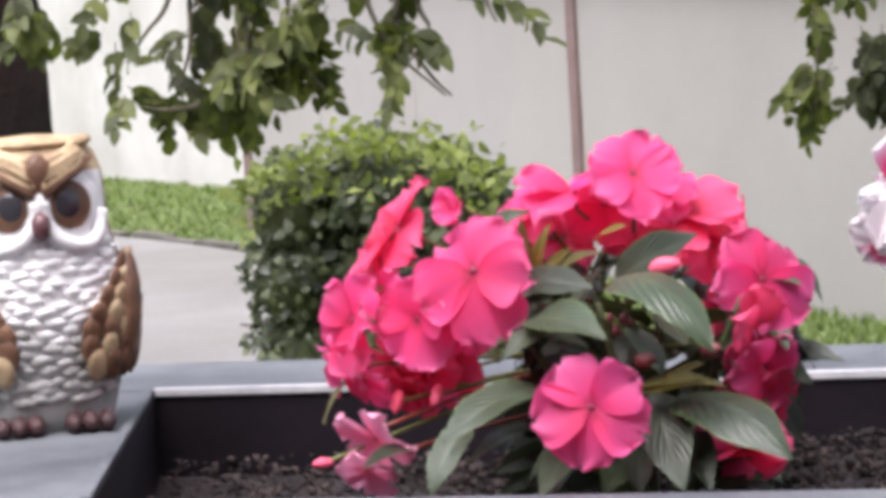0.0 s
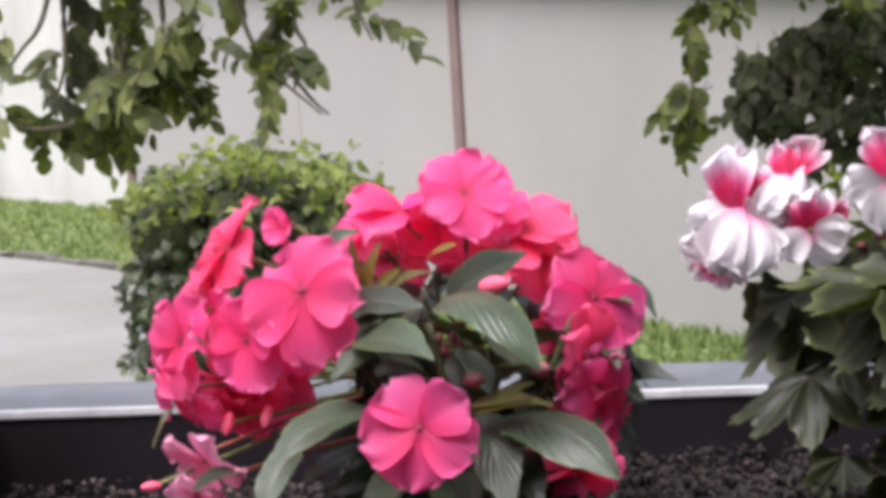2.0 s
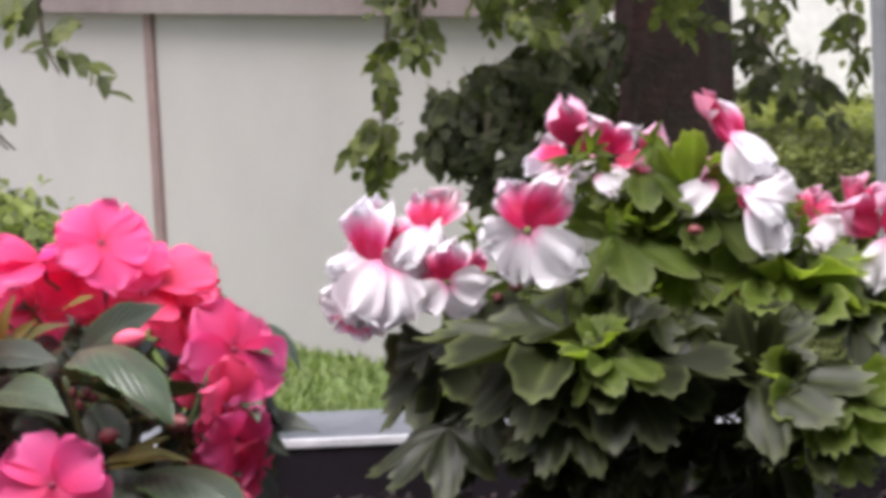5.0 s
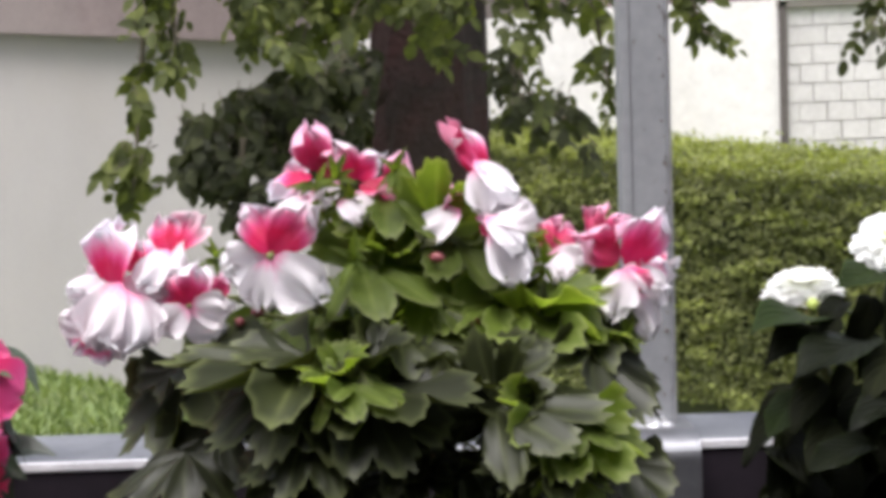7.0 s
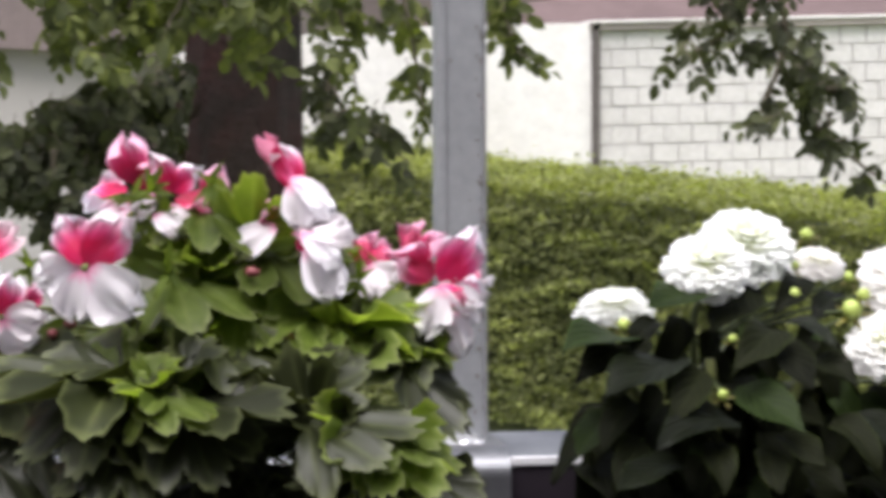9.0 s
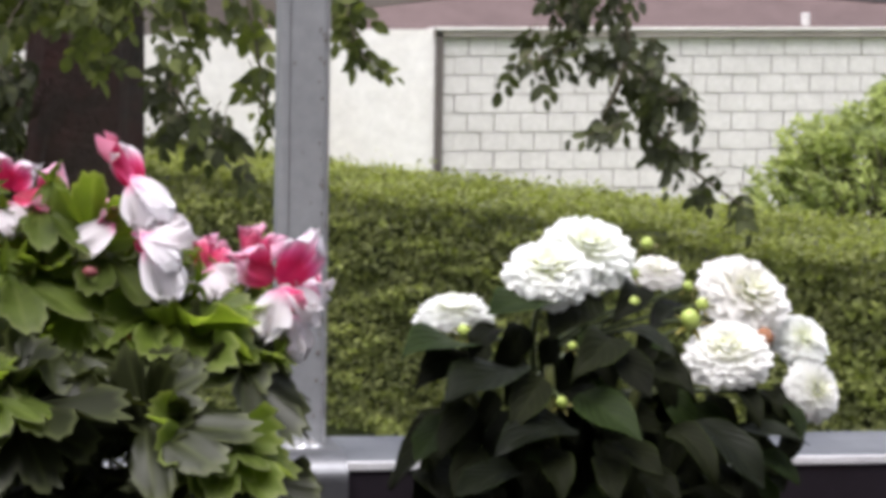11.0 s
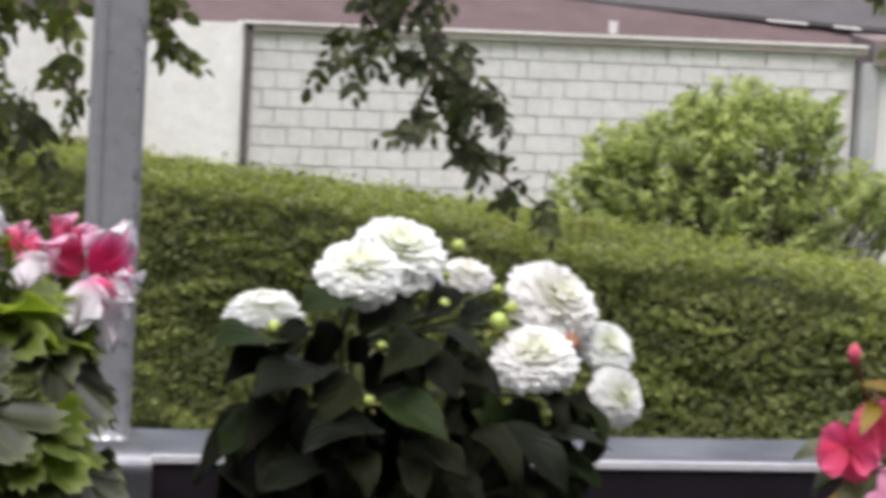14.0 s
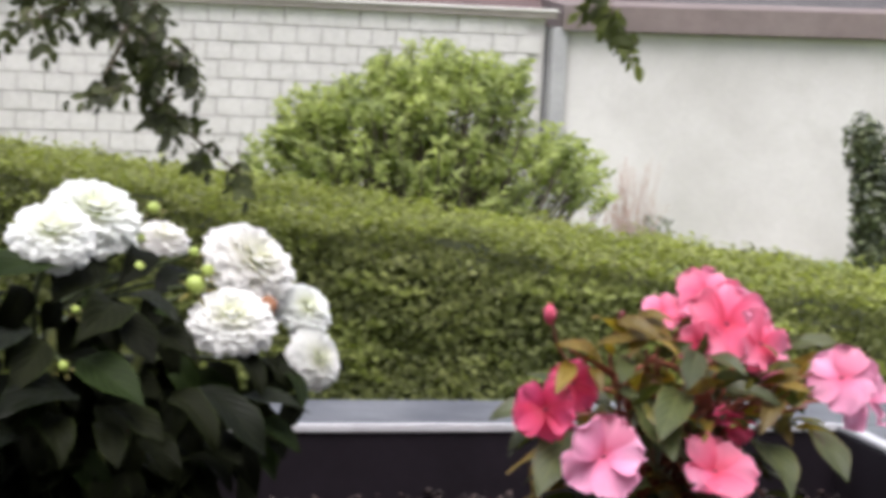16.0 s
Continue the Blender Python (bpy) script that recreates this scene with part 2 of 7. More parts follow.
M_BARK = surface("bark", ((0.3, (0.016, 0.010, 0.009)), (0.6, (0.034, 0.019, 0.017)), (0.8, (0.06, 0.032, 0.028))), 6.0, 0.95, fine=40, bump=1.0, dist=0.04, stain=(0.055, 0.013, 0.013), stain_scale=2.5)
M_TWIG = surface("twig_bark", ((0.3, (0.06, 0.05, 0.035)), (0.7, (0.12, 0.1, 0.07))), 20.0, 0.9)
M_TREELEAF = foliage("tree_leaf", (0.045, 0.055, 0.018), (0.082, 0.098, 0.029), (0.15, 0.17, 0.048), 0.8, 0.45)
M_LEFTLEAF = foliage("bright_tree_leaf", (0.055, 0.066, 0.024), (0.098, 0.115, 0.036), (0.17, 0.19, 0.055), 0.6, 0.42)
# dark olive copy of the tree leaf, for boughs in shade
M_DARKLEAF = foliage("shaded_tree_leaf", (0.026, 0.03, 0.015), (0.042, 0.049, 0.021), (0.075, 0.085, 0.034), 0.8, 0.3)
M_HEDGE = foliage("hedge_leaf", (0.13, 0.142, 0.053), (0.183, 0.203, 0.073), (0.255, 0.276, 0.099), 0.7, 0.38, grain=3)
# brighter copy of the hedge leaf, for the sunlit look of the top
M_HEDGEPALE = foliage("pale_hedge_leaf", (0.2, 0.225, 0.07), (0.265, 0.3, 0.092), (0.34, 0.375, 0.125), 0.7, 0.45, grain=3)
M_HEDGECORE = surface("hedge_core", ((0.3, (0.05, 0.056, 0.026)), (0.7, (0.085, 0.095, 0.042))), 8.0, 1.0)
M_BUSHLEAF = foliage("bush_leaf", (0.15, 0.185, 0.07), (0.235, 0.28, 0.10), (0.33, 0.375, 0.145), 0.7, 0.5, grain=2.2)
M_BUSHLIT = foliage("lit_bush_leaf", (0.25, 0.295, 0.10), (0.34, 0.395, 0.14), (0.42, 0.47, 0.185), 0.7, 0.5, grain=2.2)
M_IVY = foliage("ivy_leaf", (0.034, 0.046, 0.024), (0.068, 0.085, 0.045), (0.16, 0.185, 0.10), 0.34, 0.2, grain=10)
M_DRYTWIG = surface("dry_twig", ((0.3, (0.3, 0.2, 0.16)), (0.7, (0.42, 0.3, 0.25))), 20.0, 0.9)

M_STEM = surface("green_stem", ((0.3, (0.12, 0.14, 0.04)), (0.7, (0.2, 0.22, 0.07))), 40.0, 0.5, bump=0.1, dist=0.001)
M_DARKSTEM = surface("dark_stem", ((0.3, (0.04, 0.055, 0.02)), (0.7, (0.08, 0.1, 0.035))), 40.0, 0.5, bump=0.1, dist=0.001)
M_REDSTEM = surface("red_stem", ((0.3, (0.2, 0.045, 0.03)), (0.7, (0.3, 0.09, 0.05))), 40.0, 0.45, bump=0.1, dist=0.001)
M_IMPLEAF = veined_leaf("dark_veined_leaf", (0.035, 0.052, 0.032), (0.065, 0.085, 0.05), (0.06, 0.1, 0.035), 0.4, 8, 0.1, gloss=0.5)
M_NEWLEAF = veined_leaf("young_leaf", (0.16, 0.15, 0.04), (0.25, 0.2, 0.07), (0.2, 0.12, 0.05), 0.4, 7, 0.3)
# two leaf tones put the plant's low shade and upper light into colour
M_PELLEAF = veined_leaf("shaded_scented_leaf", (0.02, 0.0245, 0.0085), (0.045, 0.053, 0.02), (0.065, 0.075, 0.03), 0.48, 5, 0.12, palm=True, gloss=0.3, edge_from=0.88)
M_PELLIGHT = veined_leaf("pale_lit_leaf", (0.105, 0.145, 0.028), (0.145, 0.185, 0.052), (0.18, 0.21, 0.085), 0.5, 5, 0.55, palm=True, gloss=0.3, edge_from=0.9)
# dahlia leaf copies: shade put into near-black blades, light into the greener ones
M_DAHLEAF = veined_leaf("shaded_dahlia_leaf", (0.0075, 0.009, 0.004), (0.012, 0.014, 0.006), (0.017, 0.023, 0.007), 0.55, 6, 0.08, gloss=0.05)
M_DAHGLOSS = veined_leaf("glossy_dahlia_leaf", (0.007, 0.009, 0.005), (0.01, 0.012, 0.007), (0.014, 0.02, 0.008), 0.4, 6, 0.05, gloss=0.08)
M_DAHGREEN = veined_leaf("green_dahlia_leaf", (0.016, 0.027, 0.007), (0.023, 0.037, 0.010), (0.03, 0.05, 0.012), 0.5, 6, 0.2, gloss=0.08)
M_BEGLEAF = veined_leaf("olive_leaf", (0.055, 0.068, 0.022), (0.085, 0.095, 0.036), (0.10, 0.085, 0.032), 0.45, 6, 0.25)
M_OCHRE = veined_leaf("ochre_leaf", (0.2, 0.14, 0.025), (0.27, 0.19, 0.05), (0.2, 0.07, 0.025), 0.45, 6, 0.4)
# paler end of the ramp puts the highlight on petal rims into colour
M_HOTPINK = petal_material("hot_pink_petal", ((0.0, (0.55, 0.02, 0.08)), (0.18, (0.95, 0.06, 0.25)), (0.62, (0.97, 0.10, 0.34)), (0.9, (0.97, 0.155, 0.42)), (1.0, (0.97, 0.25, 0.5))), 0.55)
M_CORAL = petal_material("coral_petal", ((0.0, (0.6, 0.02, 0.06)), (0.4, (0.95, 0.075, 0.22)), (1.0, (0.97, 0.16, 0.35))), 0.5)
M_PALEPINK = petal_material("pale_pink_petal", ((0.0, (0.85, 0.12, 0.25)), (0.3, (0.9, 0.3, 0.5)), (1.0, (0.92, 0.42, 0.6))))
M_ROSE = petal_material("rose_petal", ((0.0, (0.75, 0.05, 0.12)), (0.3, (0.93, 0.17, 0.32)), (1.0, (0.96, 0.36, 0.53))), 0.45)
M_EYE = petal_material("flower_eye", ((0.0, (0.2, 0.004, 0.04)), (1.0, (0.3, 0.008, 0.06))), 0.05)
M_PELUP = petal_material("blotched_petal", ((0.0, (0.5, 0.012, 0.09)), (0.46, (0.70, 0.014, 0.10)), (0.64, (0.86, 0.10, 0.29)), (0.84, (0.88, 0.45, 0.62)), (1.0, (0.84, 0.76, 0.82))), 0.4, streak=0.28, side=0.22)
M_PELRED = petal_material("crimson_petal", ((0.0, (0.28, 0.01, 0.05)), (0.5, (0.46, 0.012, 0.07)), (0.78, (0.72, 0.08, 0.22)), (1.0, (0.88, 0.5, 0.66))), 0.35, streak=0.25, side=0.3)
M_PELPINK = petal_material("pink_edged_petal", ((0.0, (0.8, 0.55, 0.66)), (0.25, (0.78, 0.1, 0.28)), (0.75, (0.76, 0.05, 0.19)), (1.0, (0.84, 0.3, 0.45))), 0.4, streak=0.2, side=0.25)
M_PELLOW = petal_material("white_petal", ((0.0, (0.75, 0.1, 0.33)), (0.12, (0.78, 0.44, 0.58)), (0.28, (0.76, 0.71, 0.755)), (1.0, (0.77, 0.745, 0.775))), 0.35, vary=0.03, streak=0.25)
M_DAHLIA = petal_material("white_dahlia_petal", ((0.0, (0.8, 0.83, 0.55)), (0.2, (0.87, 0.87, 0.79)), (0.5, (0.89, 0.89, 0.87)), (1.0, (0.91, 0.91, 0.9))), 0.5, 0.85, vary=0.02)
M_BUDGREEN = surface("green_bud", ((0.3, (0.26, 0.34, 0.06)), (0.7, (0.4, 0.48, 0.12))), 60.0, 0.5, bump=0.1, dist=0.001)
M_PINKBUD = surface("pink_bud", ((0.3, (0.75, 0.06, 0.14)), (0.7, (0.88, 0.16, 0.26))), 60.0, 0.5, bump=0.1, dist=0.001)
M_REDBUD = surface("red_bud", ((0.3, (0.11, 0.02, 0.025)), (0.7, (0.2, 0.045, 0.05))), 60.0, 0.5, bump=0.1, dist=0.001)
M_BROWNPETAL = surface("withered_petal", ((0.3, (0.2, 0.08, 0.04)), (0.7, (0.35, 0.17, 0.09))), 60.0, 0.8)

# ---------------------------------------------------------------- building tools
WORLD = {}


def part(name, bm, mat, parent, label="", m=None):
    """Links a bmesh or a mesh as one object under a thing, at the pose m given in the world."""
    if isinstance(bm, bpy.types.Mesh):
        me = bm
    else:
        me = bpy.data.meshes.new(name)
        bm.to_mesh(me)
        bm.free()
    if mat is not None and not me.materials:
        me.materials.append(mat)
    ob = new(name, me)
    m = Matrix() if m is None else m
    WORLD[ob] = m
    if parent is not None:
        ob.parent = parent
        ob.matrix_basis = WORLD[parent].inverted() @ m
    else:
        ob.matrix_basis = m
    if label:
        ob["label"] = label
    return ob


def thing(name, at, label, category, group="", kind=""):
    ob = new(name)
    ob.empty_display_size = 0.05
    ob.location = at
    WORLD[ob] = Matrix.Translation(at)
    return tagged(ob, label, category, group, kind)


def smooth(me):
    me.polygons.foreach_set("use_smooth", [True] * len(me.polygons))
    return me


def mesh_of(name, bm, mat=None, soft=True):
    me = bpy.data.meshes.new(name)
    bm.to_mesh(me)
    bm.free()
    if mat is not None:
        me.materials.append(mat)
    return smooth(me) if soft else me


def raw_mesh(name, verts, faces, mat, soft=False):
    me = bpy.data.meshes.new(name)
    verts = np.asarray(verts, dtype=np.float32)
    faces = np.asarray(faces, dtype=np.int32)
    k = faces.shape[1]
    me.vertices.add(len(verts))
    me.vertices.foreach_set("co", verts.ravel())
    me.loops.add(faces.size)
    me.loops.foreach_set("vertex_index", faces.ravel())
    me.polygons.add(len(faces))
    me.polygons.foreach_set("loop_start", np.arange(0, faces.size, k, dtype=np.int32))
    me.update(calc_edges=True)
    me.validate()
    me.materials.append(mat)
    return smooth(me) if soft else me


def box(bm, lo, hi, bevel=0.0, m=None):
    c = [(a + b) / 2 for a, b in zip(lo, hi)]
    s = [b - a for a, b in zip(lo, hi)]
    g = bmesh.ops.create_cube(bm, size=1, matrix=(m or Matrix()) @ Matrix.Translation(c) @ Matrix.Diagonal((*s, 1)))
    if bevel:
        es = list({e for v in g["verts"] for e in v.link_edges})
        bmesh.ops.bevel(bm, geom=es, offset=bevel, segments=2, affect='EDGES', profile=0.6)
    return bm


def prism(pts, z0, z1, bevel=0.0):
    """Upright prism over a polygon in plan; z0 and z1 may be a number or one for each corner."""
    n = len(pts)
    z0 = [z0] * n if isinstance(z0, (int, float)) else z0
    z1 = [z1] * n if isinstance(z1, (int, float)) else z1
    bm = bmesh.new()
    lo = [bm.verts.new((x, y, z)) for (x, y), z in zip(pts, z0)]
    hi = [bm.verts.new((x, y, z)) for (x, y), z in zip(pts, z1)]
    bm.faces.new(hi)
    bm.faces.new(list(reversed(lo)))
    for i in range(n):
        j = (i + 1) % n
        bm.faces.new((lo[i], lo[j], hi[j], hi[i]))
    bmesh.ops.recalc_face_normals(bm, faces=bm.faces)
    if bevel:
        bmesh.ops.bevel(bm, geom=list(bm.edges), offset=bevel, segments=2, affect='EDGES', profile=0.6)
    return bm


def strip(a, b, t):
    """Plan of a wall from a to b, of thickness t, laid away from the camera's side."""
    a, b = Vector(a), Vector(b)
    d = (b - a).normalized()
    n = Vector((-d.y, d.x)) * t
    return [tuple(a), tuple(b), tuple(b + n), tuple(a + n)]


def tube(bm, pts, r0, r1, sides=7):
    """Tapered tube through points."""
    pts = [Vector(p) for p in pts]
    rings = []
    for i, p in enumerate(pts):
        d = (pts[min(i + 1, len(pts) - 1)] - pts[max(i - 1, 0)]).normalized()
        q = d.to_track_quat('Z', 'Y')
        r = r0 + (r1 - r0) * i / (len(pts) - 1)
        rings.append([bm.verts.new(p + q @ Vector((r * math.cos(2 * math.pi * k / sides), r * math.sin(2 * math.pi * k / sides), 0))) for k in range(sides)])
    for a, b in zip(rings, rings[1:]):
        for k in range(sides):
            bm.faces.new((a[k], a[(k + 1) % sides], b[(k + 1) % sides], b[k]))
    bm.faces.new(list(reversed(rings[0])))
    bm.faces.new(rings[-1])
    return bm


def curve_points(pts, n=10):
    """Smooth line through a few points (Catmull-Rom)."""
    p = [Vector(q) for q in pts]
    p = [2 * p[0] - p[1]] + p + [2 * p[-1] - p[-2]]
    out = []
    for i in range(1, len(p) - 2):
        for k in range(n):
            t = k / n
            a, b, c, d = p[i - 1], p[i], p[i + 1], p[i + 2]
            out.append(0.5 * ((2 * b) + (c - a) * t + (2 * a - 5 * b + 4 * c - d) * t * t + (3 * b - a - 3 * c + d) * t ** 3))
    out.append(p[-2])
    return out


def facing(p, yaw, pitch, roll=0.0, s=1.0):
    """Pose of a blossom at p: its face (local z) turned yaw degrees to the right of straight out, pitch upwards."""
    return pose(*p, 0, 0, yaw) @ pose(0, 0, 0, 90 - pitch, 0, 0) @ pose(0, 0, 0, 0, 0, roll) @ Matrix.Scale(s, 4)


def pointing(p, az, el, roll=0.0, s=1.0):
    """Pose of a leaf with its stalk at p: local y points to the azimuth az and rises by el."""
    return pose(*p, 0, 0, az) @ pose(0, 0, 0, el, 0, 0) @ pose(0, 0, 0, 0, roll, 0) @ Matrix.Scale(s, 4)


def sheet_mesh(name, fn, nu, nv, mat):
    """Grid u in -1..1, v in 0..1 through fn, with a UV map."""
    bm = bmesh.new()
    uvl = bm.loops.layers.uv.new("UVMap")
    g = [[bm.verts.new(fn(-1 + 2 * i / nu, j / nv)) for i in range(nu + 1)] for j in range(nv + 1)]
    for j in range(nv):
        for i in range(nu):
            f = bm.faces.new((g[j][i], g[j][i + 1], g[j + 1][i + 1], g[j + 1][i]))
            for lp, (a, b) in zip(f.loops, ((i, j), (i + 1, j), (i + 1, j + 1), (i, j + 1))):
                lp[uvl].uv = (a / nu, b / nv)
    return mesh_of(name, bm, mat)


def petal_mesh(name, mat, length, width, cup=0.15, notch=0.12, ripple=0.05, back=0.2, seed=0, narrow=0.48, frill=0.0):
    """Broad petal from its base along y, with a notched, rippled rim."""
    ph = seed * 1.7

    def fn(u, v):
        hw = width / 2 * (v ** narrow) * math.sqrt(max(0.0, 1 - (max(0, v - 0.45) / 0.56) ** 2.6)) + 0.0012
        y = length * v * (1 - notch * math.exp(-(u / 0.3) ** 2) * v ** 3) * (1 - 0.1 * abs(u) ** 2 * v)
        z = cup * width * (u * u) * v * 0.5 + back * length * (0.35 * v - v * v) + ripple * length * (v * v * math.sin(4.5 * u + ph) + 0.7 * v ** 5 * math.sin(11 * u + 2 * ph))
        y *= 1 + 0.25 * ripple * v ** 4 * math.sin(13 * u + ph) + frill * v ** 4 * math.sin(21 * u + 3 * ph) * math.cos(8 * u + ph)
        z += frill * 0.8 * length * v ** 6 * math.sin(17 * u + ph)
        return (u * hw, y, z)
    return sheet_mesh(name, fn, 20 if frill else 12, 8, mat)


def leaf_mesh(name, mat, length, width, bend=0.5, fold=0.25, wave=0.03, teeth=0, seed=0, tip=1.0):
    """Pointed leaf along y, folded at the midrib and bent down towards its tip."""
    ph = seed * 2.1

    def fn(u, v):
        hw = width / 2 * (math.sin(math.pi * min(1.0, v ** 0.8)) ** 0.75 * (1 - 0.35 * tip * v) + 0.004)
        hw *= 1 + (0.05 * (1 if int(v * 24) % 2 else -1) if teeth and abs(u) > 0.99 else 0)
        a = bend * v
        y = length * (math.sin(a) / bend if bend else v)
        z = -length * ((1 - math.cos(a)) / bend if bend else 0)
        if bend:
            # turned so that the tip lies at the full length on the y axis
            c, sn, k = math.cos(bend / 2), math.sin(bend / 2), bend / 2 / math.sin(bend / 2)
            y, z = (y * c - z * sn) * k, (y * sn + z * c) * k
        z += fold * abs(u) * hw + wave * length * math.sin(7 * v + ph) * abs(u) * (1 if u > 0 else -0.8)
        return (u * hw, y, z)
    return sheet_mesh(name, fn, 6, 14, mat)


def fan_leaf(name, mat, seed=0, cup=0.3, droop=0.2, spread=92, lobes=5):
    """Broad, pleated and sharply toothed leaf of unit length, opening like a fan from its stalk at the origin."""
    rnd = random.Random(seed)
    bm = bmesh.new()
    uvl = bm.loops.layers.uv.new("UVMap")
    n, rings = 50, 6
    ph = rnd.uniform(0, 6)
    tooth = [rnd.uniform(-0.03, 0.05) for _ in range(n + 1)]
    rows = []
    for k in range(rings + 1):
        row = []
        q = k / rings
        for i in range(n + 1):
            f = i / n
            th = radians(spread) * (2 * f - 1)
            lob = abs(math.cos(math.pi * lobes * (f - 0.5)))
            rr = (0.67 + 0.23 * lob ** 0.8) * (0.74 + 0.26 * math.cos(th * 0.9)) / 0.88
            rr *= 1 + ((0.05 if i % 2 else -0.045) + tooth[i] * 1.3) * q ** 3
            z = cup * q * q * (0.25 + 0.75 * (abs(th) / radians(spread)) ** 1.5) - droop * q ** 2.5 + 0.085 * q * (1 - 2 * lob) + 0.12 * q ** 3 * math.sin(2.3 * th + ph) + 0.05 * q ** 4 * math.sin(7.1 * th + 2 * ph)
            row.append(bm.verts.new((rr * q * math.sin(th) * 0.92, rr * q * math.cos(th), z)))
        rows.append(row)
    for k in range(rings):
        for i in range(n):
            fc = bm.faces.new((rows[k][i], rows[k][i + 1], rows[k + 1][i + 1], rows[k + 1][i]))
            for lp, (a, b) in zip(fc.loops, ((i, k), (i + 1, k), (i + 1, k + 1), (i, k + 1))):
                lp[uvl].uv = (a / n, b / rings)
    bmesh.ops.remove_doubles(bm, verts=bm.verts, dist=1e-6)
    return mesh_of(name, bm, mat)


def bud_mesh(name, mat, r, long=1.3):
    bm = bmesh.new()
    bmesh.ops.create_uvsphere(bm, u_segments=10, v_segments=8, radius=r)
    for v in bm.verts:
        k = v.co.z / r
        s = 1 - 0.35 * max(0, k) ** 2
        v.co = Vector((v.co.x * s * (1 + 0.06 * math.sin(5 * math.atan2(v.co.y, v.co.x))), v.co.y * s, v.co.z * long))
    return mesh_of(name, bm, mat)


def leaf_cloud(name, centres, sizes, mat, rng, normals=None, droop=0.0, slim=0.5, jitter=1.0, oval=False, dirs=None):
    """Many small leaves, folded at the midrib, as one mesh; oval ones have a rounder outline."""
    n = len(centres)
    c = np.asarray(centres, dtype=float)
    nrm = rng.normal(size=(n, 3)) * jitter
    if normals is not None:
        nrm += np.asarray(normals)
    nrm /= np.linalg.norm(nrm, axis=1)[:, None] + 1e-9
    d = rng.normal(size=(n, 3))
    d[:, 2] -= droop
    if dirs is not None:
        d = np.asarray(dirs, dtype=float) + d * 0.16
    d -= nrm * (d * nrm).sum(1)[:, None]
    d /= np.linalg.norm(d, axis=1)[:, None] + 1e-9
    e = np.cross(nrm, d)
    s = np.asarray(sizes)[:, None] * np.ones((n, 1))
    if oval:
        out = [(-0.5, 0, 0), (-0.36, 0.28, 0.05), (-0.05, 0.5, 0.09), (0.25, 0.34, 0.04), (0.5, 0, -0.1), (0.25, -0.34, 0.04), (-0.05, -0.5, 0.09), (-0.36, -0.28, 0.05), (0.0, 0, 0.02)]
    else:
        out = [(-0.5, 0, 0), (-0.06, 0.5, 0.12), (0.5, 0, -0.08), (-0.06, -0.5, 0.12), (-0.05, 0, 0.04)]
    k = len(out)
    v = np.stack([c + d * s * a + e * s * slim * b + nrm * s * h for a, b, h in out], 1).reshape(-1, 3)
    f = np.array([[i, k - 1, (i + 1) % (k - 1)] for i in range(k - 1)])[None] + (np.arange(n) * k)[:, None, None]
    return raw_mesh(name, v, f.reshape(-1, 3), mat)


# ---------------------------------------------------------------- ground and yard
GROUND = -1.6
bm = bmesh.new()
bmesh.ops.create_grid(bm, x_segments=60, y_segments=60, size=400)
for v in bm.verts:
    v.co.z = GROUND
tagged(part("ground", bm, M_GRASS, None), "green lawn of the yard, reaching far out", "lawn", kind="structure")

yard = part("pavement", prism([(-9.5, 3.0), (-2.9, 3.0), (-4.0, 17.5), (-7.0, 21.2), (-9.3, 23.6), (-14, 26)], GROUND - 0.1, GROUND + 0.03, 0.006), M_PAVE, None)
tagged(yard, "pale grey concrete paving of the yard, slightly stained", "paving", kind="structure")
rng = np.random.default_rng(3)
kerb = thing("kerb", (-7, 21.2, GROUND), "worn dark stone kerb between paving and grass", "kerb", kind="structure")
ka, kb = Vector((-9.5, 24.1)), Vector((-4.6, 18.5))
for i in range(9):
    a, b = ka.lerp(kb, i / 9 + 0.002), ka.lerp(kb, (i + 1) / 9 - 0.002)
    o = Vector((rng.normal() * 0.02, rng.normal() * 0.02))
    part("kerb_stone", prism(strip(a + o, b + o, 0.12), GROUND - 0.05, GROUND + 0.07 + rng.normal() * 0.018, 0.012), M_KERB, kerb)


def grass_patch(name, lo, hi, n, seed, keep=None):
    r = np.random.default_rng(seed)
    p = np.stack([r.uniform(lo[0], hi[0], n), r.uniform(lo[1], hi[1], n)], 1)
    if keep is not None:
        p = p[[keep(a, b) for a, b in p]]
    n = len(p)
    h = r.uniform(0.03, 0.09, n)
    w = r.uniform(0.006, 0.012, n) * 1.6
    th = r.uniform(0, 2 * math.pi, n)
    lean = r.normal(size=(n, 2)) * 0.04
    z = np.full(n, GROUND)
    ex, ey = np.cos(th) * w, np.sin(th) * w
    v = np.stack([np.stack([p[:, 0] - ex, p[:, 1] - ey, z], 1), np.stack([p[:, 0] + ex, p[:, 1] + ey, z], 1),
                  np.stack([p[:, 0] + lean[:, 0], p[:, 1] + lean[:, 1], z + h], 1)], 1).reshape(-1, 3)
    f = np.arange(n * 3).reshape(-1, 3)
    return tagged(part(name, raw_mesh(name, v, f, M_BLADES), None, None), "short green grass of the lawn", "grass", kind="stuff")


grass_patch("grass", (-4.5, 11.5), (0.6, 21), 26000, 5, lambda x, y: y < 14.85 + 1.35 * (-1 - x) and x > -3.4)
grass_patch("grass", (-14, 21), (-5.5, 34), 24000, 6, lambda x, y: y > 24.3 - 1.14 * (x + 9.5))

